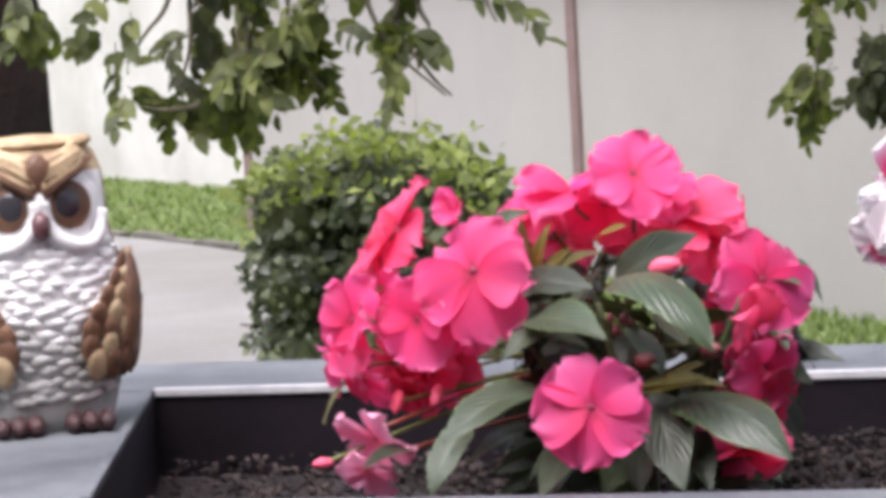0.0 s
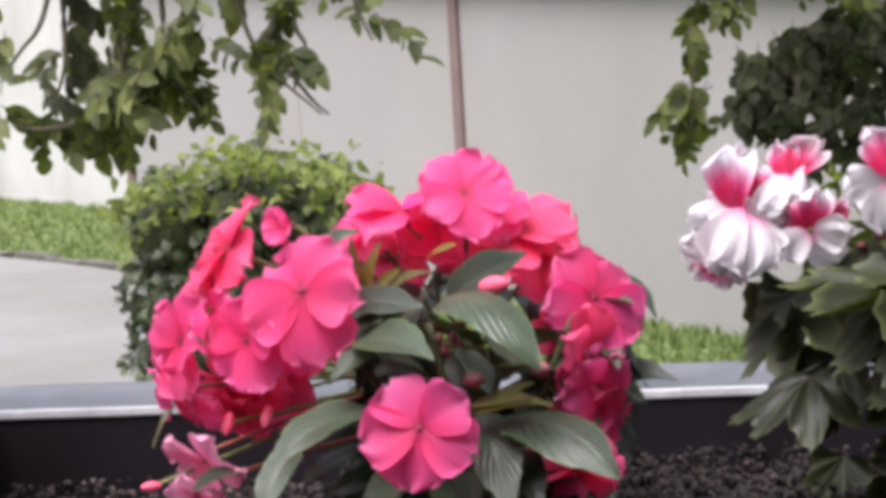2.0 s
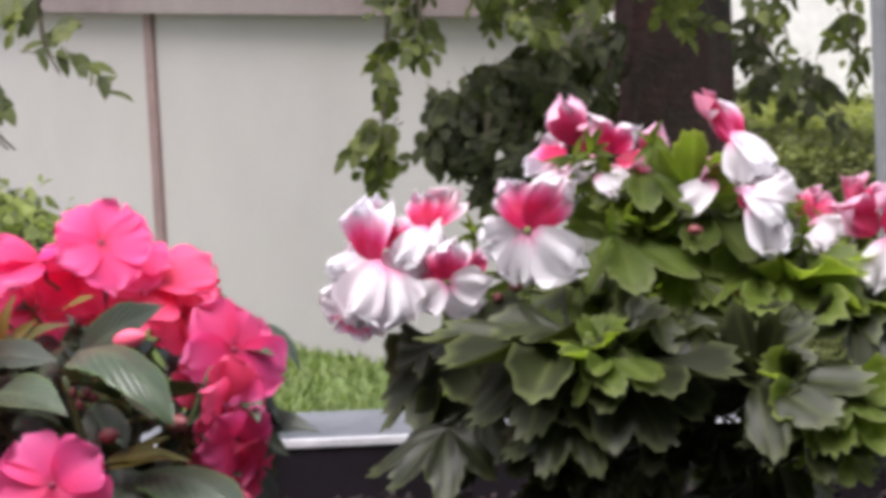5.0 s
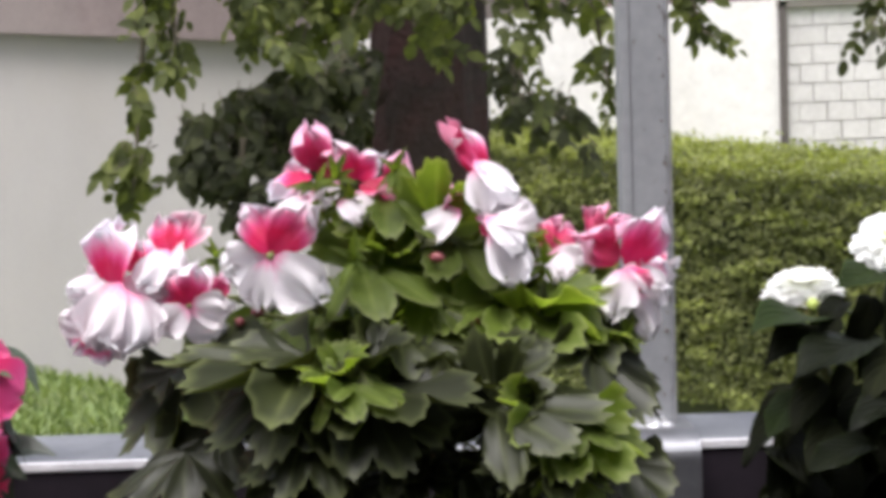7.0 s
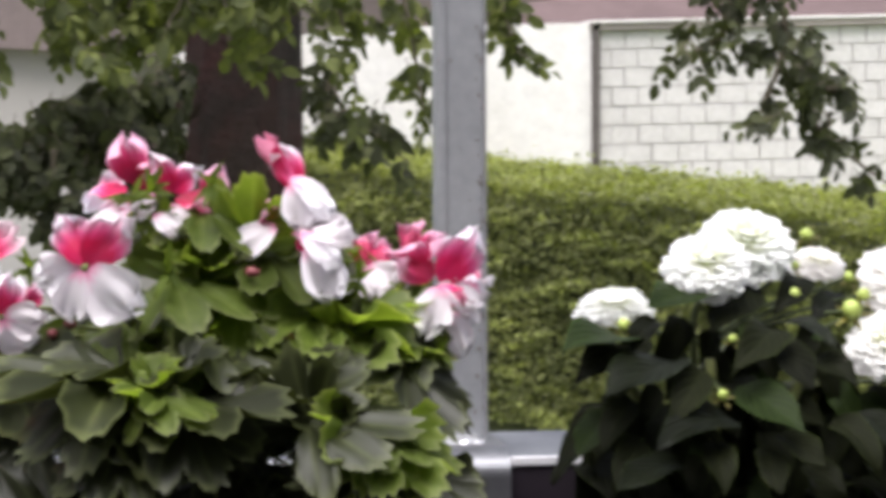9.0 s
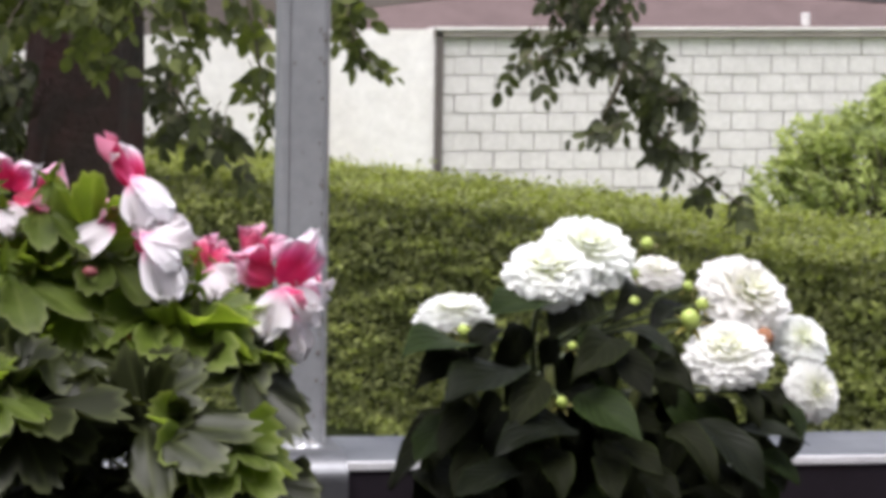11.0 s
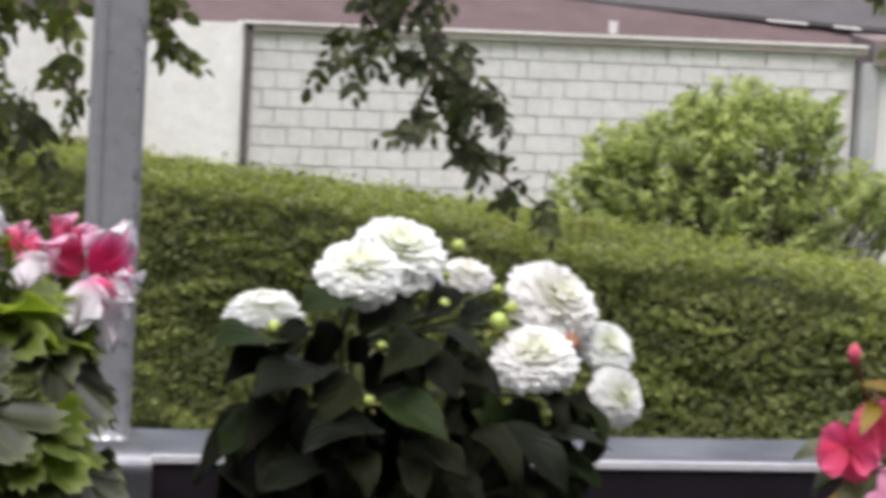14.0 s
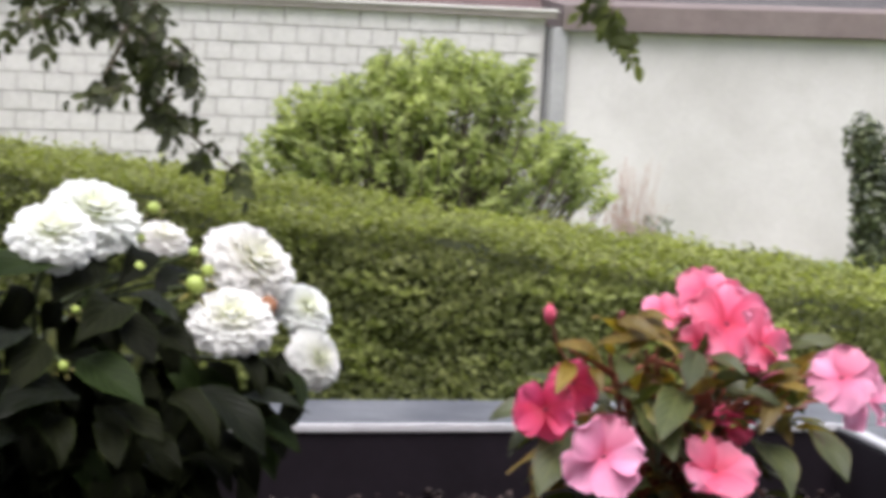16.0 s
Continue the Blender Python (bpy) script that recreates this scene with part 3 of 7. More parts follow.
rl = random.Random(17)
bm = bmesh.new()
for k in range(9):
    y = rl.uniform(9.5, 19.0)
    x = -0.27 * y + rl.uniform(-2.2, 0.4)
    d = Vector((rl.gauss(0, 0.05), rl.gauss(0, 0.06), 0))
    pts = [Vector((x, y, GROUND + 0.034)) + d * g + Vector((rl.gauss(0, 0.012), rl.gauss(0, 0.03), 0)) for g in range(4)]
    tube(bm, pts, 0.012 * rl.uniform(0.6, 1.5), 0.004, 5)
tagged(part("fallen_twigs", mesh_of("fallen_twigs", bm, M_BARK), None, None), "dark fallen twigs and litter on the paving", "litter", kind="stuff")
grass_patch("grass_tufts", (-4.6, 5.0), (-1.4, 8.6), 5000, 8, lambda x, y: noise.noise((x * 2.5, y * 2.5, 3)) > 0.25)

# ---------------------------------------------------------------- walls of the yard

def gw(u):
    return (-1 - u, 14.85 + 1.35 * u)


grey = part("wall_grey", prism(strip(gw(5.79), gw(-1.035), 0.25), GROUND - 0.2, [0.9, 0.391, 0.391, 0.9]), M_GREYWALL, None)
tagged(grey, "plain grey concrete panel wall, faintly streaked", "wall", kind="structure")
for u, w in ((5.70, 0.17), (1.77, 0.12)):
    a, b = Vector(gw(u + w * 0.3)), Vector(gw(u - w * 0.3))
    n = Vector((-0.803, -0.596)) * 0.03
    o = prism([tuple(a + n), tuple(b + n), tuple(b), tuple(a)], GROUND, 0.468 + 0.0743 * u, 0.003)
    tagged(part("trim", o, M_SEAM, None), "dark reddish-brown upright joint strip on the grey wall", "joint strip", kind="structure")
for i, u in enumerate((4.6, 3.4)):
    a, b = Vector(gw(u + 0.006)), Vector(gw(u - 0.006))
    n = Vector((-0.803, -0.596)) * 0.006
    tagged(part("trim", prism([tuple(a + n), tuple(b + n), tuple(b), tuple(a)], GROUND, 0.46 + 0.0743 * u), M_GREYWALL, None), "fine raised panel joint on the grey wall", "panel joint", kind="structure")
# roof above the grey wall
ga, gb = Vector(gw(6.2)), Vector(gw(-1.2))
n = Vector((0.803, 0.596))
bm = prism([tuple(ga - n * 0.12), tuple(gb - n * 0.12), tuple(gb + n * 6), tuple(ga + n * 6)],
           [0.93, 0.38, 1.1, 1.6], [1.45, 0.85, 2.1, 2.6], 0.01)
roof_g = part("roof", bm, M_ROOF, None)
tagged(roof_g, "brown weathered roof edge above the grey wall", "roof", kind="structure")

far = part("wall_far", prism(strip((-16.0, 37.3), (-5.2, 24.4), 0.3), GROUND - 0.2, 2.6), M_STAINED, None)
tagged(far, "bright white rendered wall beyond the lawn", "wall", kind="structure")
ww = part("wall_white", prism(strip((-3.5, 26.02), (4.82, 26.02), 0.3), GROUND - 0.2, [0.70, 0.84, 0.84, 0.70]), M_WHITEWALL, None)
tagged(ww, "white rendered garden wall, rough and stained", "wall", kind="structure")
tagged(part("trim", prism([(4.82, 25.96), (4.90, 25.96), (4.90, 26.3), (4.82, 26.3)], GROUND, 0.84, 0.004), M_EDGE, None), "dark upright edge between rendered and block wall", "wall edge", kind="structure")

bw = part("wall_block", prism([(4.9, 26.06), (11.75, 26.06), (11.75, 26.3), (4.9, 26.3)], GROUND - 0.2, [0.80, 0.93, 0.93, 0.80]), M_MORTAR, None)
tagged(bw, "pale concrete block wall with grey joints", "block wall", kind="structure")
cap = part("coping", prism([(4.8, 25.96), (11.85, 25.96), (11.85, 26.36), (4.8, 26.36)], [0.76, 0.89, 0.89, 0.76], [0.83, 0.965, 0.965, 0.83], 0.005), M_COPING, None)
tagged(cap, "dark coping on the block wall", "coping", kind="structure")
tagged(part("trim", prism([(4.8, 25.93), (11.85, 25.93), (11.85, 26.4), (4.8, 26.4)], [0.832, 0.967, 0.967, 0.832], [0.862, 0.997, 0.997, 0.862], 0.004), M_COPEDGE, None), "pale metal flashing along the coping", "flashing", kind="structure")
tagged(part("trim", prism([(11.80, 25.92), (11.98, 25.92), (11.98, 26.3), (11.80, 26.3)], GROUND, 0.80, 0.01), M_PIER, None), "grey corner pier at the end of the block wall", "pier", kind="structure")
rw = part("wall_right", prism(strip((11.98, 26.0), (19.0, 19.8), 0.3), GROUND - 0.2, [0.76, 0.96, 0.96, 0.76]), M_STAINED, None)
tagged(rw, "pale stained rendered wall", "wall", kind="structure")
roof_r = part("roof", prism([(11.9, 25.9), (19.1, 19.55), (24, 26), (14, 33)], [0.77, 0.97, 0.9, 0.9], [1.06, 1.25, 1.5, 1.5], 0.01), M_ROOF, None)
tagged(roof_r, "brown weathered roof edge above the rendered wall", "roof", kind="structure")
roof_b = part("roof", prism([(-4, 27.2), (12.5, 27.2), (12.5, 36), (-4, 36)], [0.2, 0.2, 0.2, 0.2], [0.72, 0.86, 5.0, 5.0], 0.01), M_REDROOF, None)
tagged(roof_b, "dull red-brown roof behind the block wall", "roof", kind="structure")

# blocks of the pale wall
block = mesh_of("block", box(bmesh.new(), (-0.1395, -0.02, -0.0945), (0.1395, 0.02, 0.0945), 0.006), M_BLOCK, False)
half = mesh_of("block", box(bmesh.new(), (-0.066, -0.02, -0.0945), (0.066, 0.02, 0.0945), 0.006), M_BLOCK, False)
for r in range(12):
    z = 0.66 - r * 0.2
    x = 5.03 + (0.145 if r % 2 else 0)
    if r % 2:
        part("block", half, None, bw, "", pose(4.96, 26.045, z))
    while x < 11.66:
        part("block", block, None, bw, "", pose(x + rng.normal() * 0.003, 26.045 + rng.normal() * 0.003, z + (x - 4.9) * 0.0189))
        x += 0.289

# unseen house side added behind the camera: closes the place, dims front light
tagged(part("wall_house", box(bmesh.new(), (-6, -1.9, GROUND), (6, -1.7, 3.2)), M_HOUSE, None), "plain unseen house wall added behind the balcony", "wall", kind="structure")
tagged(part("floor", box(bmesh.new(), (-3, -1.7, GROUND), (3, 1.95, -1.0)), M_DECK, None), "plain concrete balcony floor", "floor", kind="structure")

# ---------------------------------------------------------------- trough on the parapet
XL0, XL1, XR0, XR1 = -0.69, -0.592, 1.004, 0.905   # inner ends at the far and the near rim
YF, YN, YB = 1.80, 1.39, 1.937
trough = thing("planter", (0.15, 1.6, -1.0), "long dark grey planter trough with a broad slate-grey rim", "planter")
part("rim", prism([(-1.3, YF + 0.004), (1.45, YF + 0.004), (1.45, YB - 0.008), (-1.3, YB + 0.016)], -0.004, 0.0, 0.001), M_RIM, trough, "broad slate-grey rim")
part("rim", prism([(-1.3, 1.2), (XL1 + 0.045, 1.2), (XL1, YN), (XL0, YF), (-1.3, YF)], -0.004, 0.0, 0.001), M_RIM, trough, "broad slate-grey ledge at the end")
part("rim", prism([(XR1 - 0.05, 1.2), (1.45, 1.2), (1.45, YF), (XR0, YF), (XR1, YN)], -0.004, 0.0, 0.001), M_RIM, trough, "broad slate-grey ledge at the end")
part("rim", prism([(XL1 + 0.05, 1.2), (XR1 - 0.055, 1.2), (XR1 - 0.004, YN - 0.004), (XL1 + 0.004, YN - 0.004)], -0.004, 0.0, 0.001), M_RIM, trough, "slate-grey near rim")
# pale strips along the inner edge carry the rim's highlight as colour
for pts in ([(XL0, YF - 0.002), (XR0, YF - 0.002), (XR0, YF + 0.0035), (XL0, YF + 0.0035)],):
    part("rim_edge", prism(pts, -0.004, 0.002, 0.001), M_RIMEDGE, trough, "inner edge of the rim, its highlight put into a bright colour")
part("rim_edge", prism([(XR0, YF), (XR1, YN), (XR1 + 0.012, YN), (XR0 + 0.012, YF)], -0.004, 0.002, 0.001), M_RIMEDGE, trough, "inner edge of the rim, its highlight put into a bright colour")
part("rim_edge", prism([(XL0 - 0.006, YF), (XL1 - 0.006, YN), (XL1, YN), (XL0, YF)], -0.004, 0.002, 0.001), M_RIM, trough)
part("trough_wall", prism([(XL0 - 0.01, YF), (XR0 + 0.01, YF), (XR0 + 0.01, YF + 0.02), (XL0 - 0.01, YF + 0.02)], -0.32, -0.0045), M_TROUGH, trough, "dark inner wall")
part("trough_wall", prism([(XL1 - 0.01, YN - 0.02), (XR1 + 0.01, YN - 0.02), (XR1 + 0.01, YN), (XL1 - 0.01, YN)], -0.32, -0.0045), M_TROUGH, trough, "dark inner wall")
part("trough_wall", prism([(XL1, YN), (XL0, YF), (XL0 - 0.02, YF), (XL1 - 0.02, YN)], -0.32, -0.0045), M_TROUGH, trough, "dark inner wall")
part("trough_wall", prism([(XR1, YN), (XR1 + 0.02, YN), (XR0 + 0.02, YF), (XR0, YF)], -0.32, -0.0045), M_TROUGH, trough, "dark inner wall")
part("trough_base", box(bmesh.new(), (-1.25, 1.25, -1.0), (1.4, 1.92, -0.325), 0.004), M_TROUGH, trough)

# soil
SOIL = -0.066
bm = bmesh.new()
bmesh.ops.create_grid(bm, x_segments=150, y_segments=36, size=0.5)
for v in bm.verts:
    fy = v.co.y + 0.5
    xl, xr = XL1 + (XL0 - XL1) * fy, XR1 + (XR0 - XR1) * fy
    x, y = xl + (xr - xl) * (v.co.x + 0.5), YN + (YF - YN) * fy
    h = 0.012 * noise.noise((x * 6, y * 6, 1)) + 0.009 * noise.noise((x * 30, y * 30, 4)) + 0.005 * noise.noise((x * 80, y * 80, 7))
    v.co = Vector((x, y, SOIL + h + 0.012 * math.exp(-((x + 0.15) / 0.2) ** 2)))
tagged(part("soil", mesh_of("soil", bm, M_SOIL), None, None), "dark crumbly potting soil in the trough", "soil", kind="stuff")
rs = np.random.default_rng(11)
n = 15000
fy = rs.uniform(0, 1, n)
xs = (XL1 + (XL0 - XL1) * fy) + ((XR1 - XL1) + (XR0 - XR1 - XL0 + XL1) * fy) * rs.uniform(0.005, 0.995, n)
cs = np.stack([xs, YN + (YF - YN) * fy, SOIL + 0.006 + rs.uniform(-0.006, 0.012, n) + 0.012 * np.exp(-((xs + 0.15) / 0.2) ** 2)], 1)
sz = rs.gamma(2.0, 0.0008, n) + 0.0009
tet = np.array([[1, 1, 1], [-1, -1, 1], [-1, 1, -1], [1, -1, -1], [0, 0, 1.3], [0.2, -1.2, 0]], dtype=float)
rv = cs[:, None, :] + (tet[None] + rs.normal(size=(n, 6, 3)) * 0.45) * sz[:, None, None] * 0.55
fc = np.array([[0, 4, 2], [0, 3, 4], [1, 2, 4], [1, 4, 5], [3, 5, 4], [0, 2, 3], [1, 5, 2], [2, 5, 3]])
tagged(part("soil_crumbs", raw_mesh("soil_crumbs", rv.reshape(-1, 3), (fc[None] + (np.arange(n) * 6)[:, None, None]).reshape(-1, 3), M_CLOD), None, None), "loose bark bits and crumbs on the soil", "soil crumbs", kind="stuff")

# ---------------------------------------------------------------- post with its bracket
post = thing("railing_post", (0.202, 1.84, 0.0), "square galvanised steel railing post with rust flecks", "post")
part("tube", box(bmesh.new(), (0.1855, 1.82, 0.0), (0.2195, 1.844, 1.1), 0.003), M_GALV, post)
part("groove", box(bmesh.new(), (0.1928, 1.8196, 0.0), (0.1935, 1.8204, 1.1), 0.0002), M_STRAP, post, "fine dark seam down the post")
# strip of brighter metal in place of the highlight on the right arris
part("edge_highlight", box(bmesh.new(), (0.2190, 1.8185, 0.0), (0.2205, 1.8225, 1.1), 0.0008), M_CLAMP, post, "thin bright strip standing in for the highlight on the post's edge")
rf = random.Random(4)
fleck = mesh_of("rust_fleck", box(bmesh.new(), (-0.001, -0.0006, -0.0016), (0.001, 0.0006, 0.0016), 0.0004), M_RUST, False)
for i in range(60):
    z = rf.uniform(0.03, 0.42)
    x = 0.2160 + rf.gauss(0, 0.0014) if i % 4 else rf.uniform(0.189, 0.214)
    part("rust_fleck", fleck, None, post, "", pose(min(x, 0.218), 1.8198, z, 0, 0, 0) @ Matrix.Diagonal((rf.uniform(0.3, 0.7), 1, rf.uniform(0.4, 1.0), 1)))


def bracket(x0, x1):
    """Strap bent over the rim's inner edge, holding the trough to the post."""
    t = thing("bracket", ((x0 + x1) / 2, 1.8, 0.0), "bent galvanised steel bracket hooked over the planter rim", "bracket")
    prof = []
    for a in range(0, 91, 10):
        prof.append((1.786 - 0.022 * math.sin(radians(a)), 0.012 - 0.018 + 0.018 * math.cos(radians(a))))
    out = [(1.85, 0.012)] + prof + [(1.764, -0.02), (1.764, -0.09)]
    inn = [(y + 0.004 if i > 5 else y + 0.001, z - (0.004 if i <= 8 else 0)) for i, (y, z) in enumerate(out)]
    bm = bmesh.new()
    ring = out + list(reversed(inn))
    L = [bm.verts.new((x0, y, z)) for y, z in ring]
    R = [bm.verts.new((x1, y, z)) for y, z in ring]
    k = len(ring)
    for i in range(k):
        j = (i + 1) % k
        bm.faces.new((L[i], L[j], R[j], R[i]))
    m = len(out)
    for i in range(m - 1):
        bm.faces.new((L[i], L[k - 1 - i], L[k - 2 - i], L[i + 1]))
        bm.faces.new((R[i], R[i + 1], R[k - 2 - i], R[k - 1 - i]))
    bmesh.ops.recalc_face_normals(bm, faces=bm.faces)
    part("strap", mesh_of("strap", bm, M_STRAP, False), None, t)
    bm = bmesh.new()
    box(bm, (x0 - 0.006, 1.80, 0.0), (x1 - 0.008, 1.85, 0.0115), 0.002)
    part("base_plate", bm, M_CLAMP, t)
    bm = bmesh.new()
    bmesh.ops.create_grid(bm, x_segments=24, y_segments=8, size=0.5)
    for v in bm.verts:
        edge = (1 - (2 * v.co.x) ** 6) * (1 - (2 * v.co.y) ** 4)
        q = Vector((x0 - 0.006 + (x1 - x0 - 0.004) * (v.co.x + 0.5), 1.798 + 0.026 * (v.co.y + 0.5), 0.0105))
        q.z += edge * (0.005 + 0.006 * noise.noise(q * 160))
        v.co = q
    part("weld_seam", mesh_of("weld_seam", bm, M_CLAMP), None, t, "lumpy silvery weld at the foot of the post")
    return t


bracket(0.181, 0.2285)

# ---------------------------------------------------------------- hedge
H0, H1 = Vector((1.04, 15.1)), Vector((5.69, 9.1))
hd = (H1 - H0).normalized()
hn = Vector((hd.y, -hd.x))          # towards the camera
if hn.y > 0:
    hn = -hn
HLEN = (H1 - H0).length
hedge = thing("hedge", (H0.x, H0.y, GROUND), "long trimmed green hedge with a pale sunlit top", "hedge")


def hedge_top(s):
    return -0.135 - 0.40 * s


def hedge_point(s, w, h):
    """s along, w from the back edge towards the camera, h of the height."""
    p = H0 + hd * (s * HLEN) + hn * w
    return (p.x, p.y, GROUND + (hedge_top(s) - GROUND) * h)


HW = 1.25
rng = np.random.default_rng(21)
# solid core whose dark colour stands in for shade behind the leaves
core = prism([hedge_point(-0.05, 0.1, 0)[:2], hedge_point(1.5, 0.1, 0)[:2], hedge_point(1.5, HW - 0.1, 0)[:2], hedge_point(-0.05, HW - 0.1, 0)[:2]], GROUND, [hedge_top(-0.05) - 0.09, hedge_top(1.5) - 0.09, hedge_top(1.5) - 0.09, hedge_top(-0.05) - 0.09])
part("hedge_core", core, M_HEDGECORE, hedge, "solid core coloured dark for the shade inside")


def hedge_leaves(n, face):
    out, nr = [], []
    for i in range(n):
        s = rng.uniform(-0.06, 1.5)
        if face == "front":
            h = rng.uniform(0.15, 1.0)
            q = (s, HW - abs(rng.normal()) * 0.05, h)
            nr.append((hn.x * 1.2, hn.y * 1.2, 0.5))
        elif face == "top":
            q = (s, rng.uniform(0, HW + 0.02), 1.0)
            nr.append((0, 0, 1.4))
        else:
            q = (-0.06 + abs(rng.normal()) * 0.006, rng.uniform(0, HW), rng.uniform(0.2, 1))
            nr.append((-hd.x, -hd.y, 0.4))
        p = Vector(hedge_point(*q))
        lump = noise.noise(p * 1.6) * 0.05 + noise.noise(p * 5) * 0.04
        p += Vector((hn.x, hn.y, 0)) * lump if face == "front" else Vector((0, 0, lump * 0.9 + (abs(rng.normal()) * 0.03 if face == "top" else 0)))
        if face == "front" and q[2] > 0.93:
            p += Vector((hn.x, hn.y, 0)) * -(q[2] - 0.93) * 0.55
        out.append(p)
    return np.array([tuple(p) for p in out]), np.array(nr)


for face, n in (("front", 80000), ("top", 52000), ("end", 5000)):
    c, nr = hedge_leaves(n, face)
    part("hedge_leaves", leaf_cloud("hedge_leaves", c, rng.uniform(0.026, 0.046, n), M_HEDGE, rng, nr, 0.0, 0.55, 0.8), None, hedge)["kind"] = "stuff"


# paler leaves standing out of the trimmed top, its sunlight put into their colour
n = 26000
c, nr = hedge_leaves(n, "top")
c[:, 2] += np.abs(rng.normal(size=n)) * 0.022
part("new_growth", leaf_cloud("new_growth", c, rng.uniform(0.024, 0.044, n), M_HEDGEPALE, rng, nr, -0.6, 0.5, 0.7), None, hedge, "pale yellow-green leaves on the top")["kind"] = "stuff"


# lighter tufts lying in uneven layers on the face
n = 42000
c, nr = hedge_leaves(n, "front")
keep = np.array([noise.noise((p[0] * 3.2, p[1] * 3.2, p[2] * 13.0)) + 0.4 * noise.noise((p[0] * 9, p[1] * 9, p[2] * 30.0)) > 0.24 for p in c])
c, nr = c[keep] + np.array((hn.x, hn.y, 0.0)) * 0.035, nr[keep]
part("new_growth", leaf_cloud("new_growth", c, rng.uniform(0.028, 0.052, len(c)), M_HEDGEPALE, rng, nr, 0.2, 0.5, 0.7), None, hedge, "lighter tufts of leaves")["kind"] = "stuff"


# ---------------------------------------------------------------- bushes
def bush(name, at, clumps, n, size, mat, label, category, seed, core=None, slim=0.5, twigs=10, droop=0.4):
    """Shrub of many leafy clumps: each a centre and radii; leaves sit towards the outside."""
    r = np.random.default_rng(seed)
    t = thing(name, at, label, category)
    bm = bmesh.new()
    for i in range(twigs):
        c, rad = clumps[i % len(clumps)]
        tip = [c[k] + r.normal() * rad[k] * 0.4 for k in range(3)]
        base = (at[0] + r.normal() * 0.08, at[1] + r.normal() * 0.08, at[2])
        midp = [(base[k] * 0.45 + tip[k] * 0.55) + r.normal() * 0.06 for k in range(3)]
        tube(bm, curve_points([base, midp, tip], 5), 0.02, 0.005, 5)
    part("branching", mesh_of("branching", bm, M_TWIG), None, t)
    total = sum(rad[0] * rad[2] for c, rad in clumps)
    cs, ns = [], []
    for c, rad in clumps:
        k = int(n * rad[0] * rad[2] / total)
        d = r.normal(size=(k, 3))
        d /= np.linalg.norm(d, axis=1)[:, None]
        rr = r.uniform(0.45, 1.0, k) ** 0.45 * (1 + 0.16 * np.sin(5 * d[:, 0] + 3) * np.cos(6 * d[:, 2] + 1) + r.normal(size=k) * 0.05)
        cs.append(np.array(c) + d * rr[:, None] * np.array(rad))
        ns.append(d * 0.8 + np.array([0, -0.2, 0.6]))
    cs, ns = np.concatenate(cs), np.concatenate(ns)
    part("foliage", leaf_cloud("foliage", cs, r.uniform(0.6, 1.2, len(cs)) * size, mat, r, ns, droop, slim, 0.7), None, t)["kind"] = "stuff"
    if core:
        # dark-coloured solid spheres imitate the shade between the leaves
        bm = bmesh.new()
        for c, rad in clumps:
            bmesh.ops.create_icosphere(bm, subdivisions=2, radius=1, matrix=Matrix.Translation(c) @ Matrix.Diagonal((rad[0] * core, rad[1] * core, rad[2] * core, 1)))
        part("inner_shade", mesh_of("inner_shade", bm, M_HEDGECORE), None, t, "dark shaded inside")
    return t


# clipped ivy-leaved block beside the paving
lb = Vector((-2.06, 8.25, GROUND))
clumps = []
for ix in range(3):
    for iz in range(5):
        clumps.append(((lb.x - 0.28 + ix * 0.28, lb.y + 0.02 * iz, GROUND + 0.2 + iz * 0.27 - ((0.05, 0.0, 0.06)[ix] if iz == 4 else 0)), (0.21 - (0.04 if iz == 4 and ix != 1 else 0), 0.34, 0.21)))
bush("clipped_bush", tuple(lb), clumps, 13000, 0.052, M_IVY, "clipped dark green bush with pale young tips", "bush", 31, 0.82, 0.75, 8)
r = np.random.default_rng(5)
k = 700
tips = np.stack([lb.x + r.uniform(-0.45, 0.45, k), lb.y + r.uniform(-0.35, 0.2, k), np.zeros(k)], 1)
tips[:, 2] = -0.165 - 0.9 * np.abs(tips[:, 0] - lb.x - 0.02) ** 2 * 0.8 + np.abs(r.normal(size=k)) * 0.045 - r.uniform(0, 0.14, k) * (r.uniform(size=k) < 0.5)
tb = [o for o in scene.objects if o.name.startswith("clipped_bush")][0]
part("new_growth", leaf_cloud("new_growth", tips, r.uniform(0.04, 0.07, k), M_BUSHLEAF, r, np.tile((0, -0.6, 0.8), (k, 1)), 0.0, 0.6, 0.8), None, tb, "pale yellow-green leaves on the top")["kind"] = "stuff"

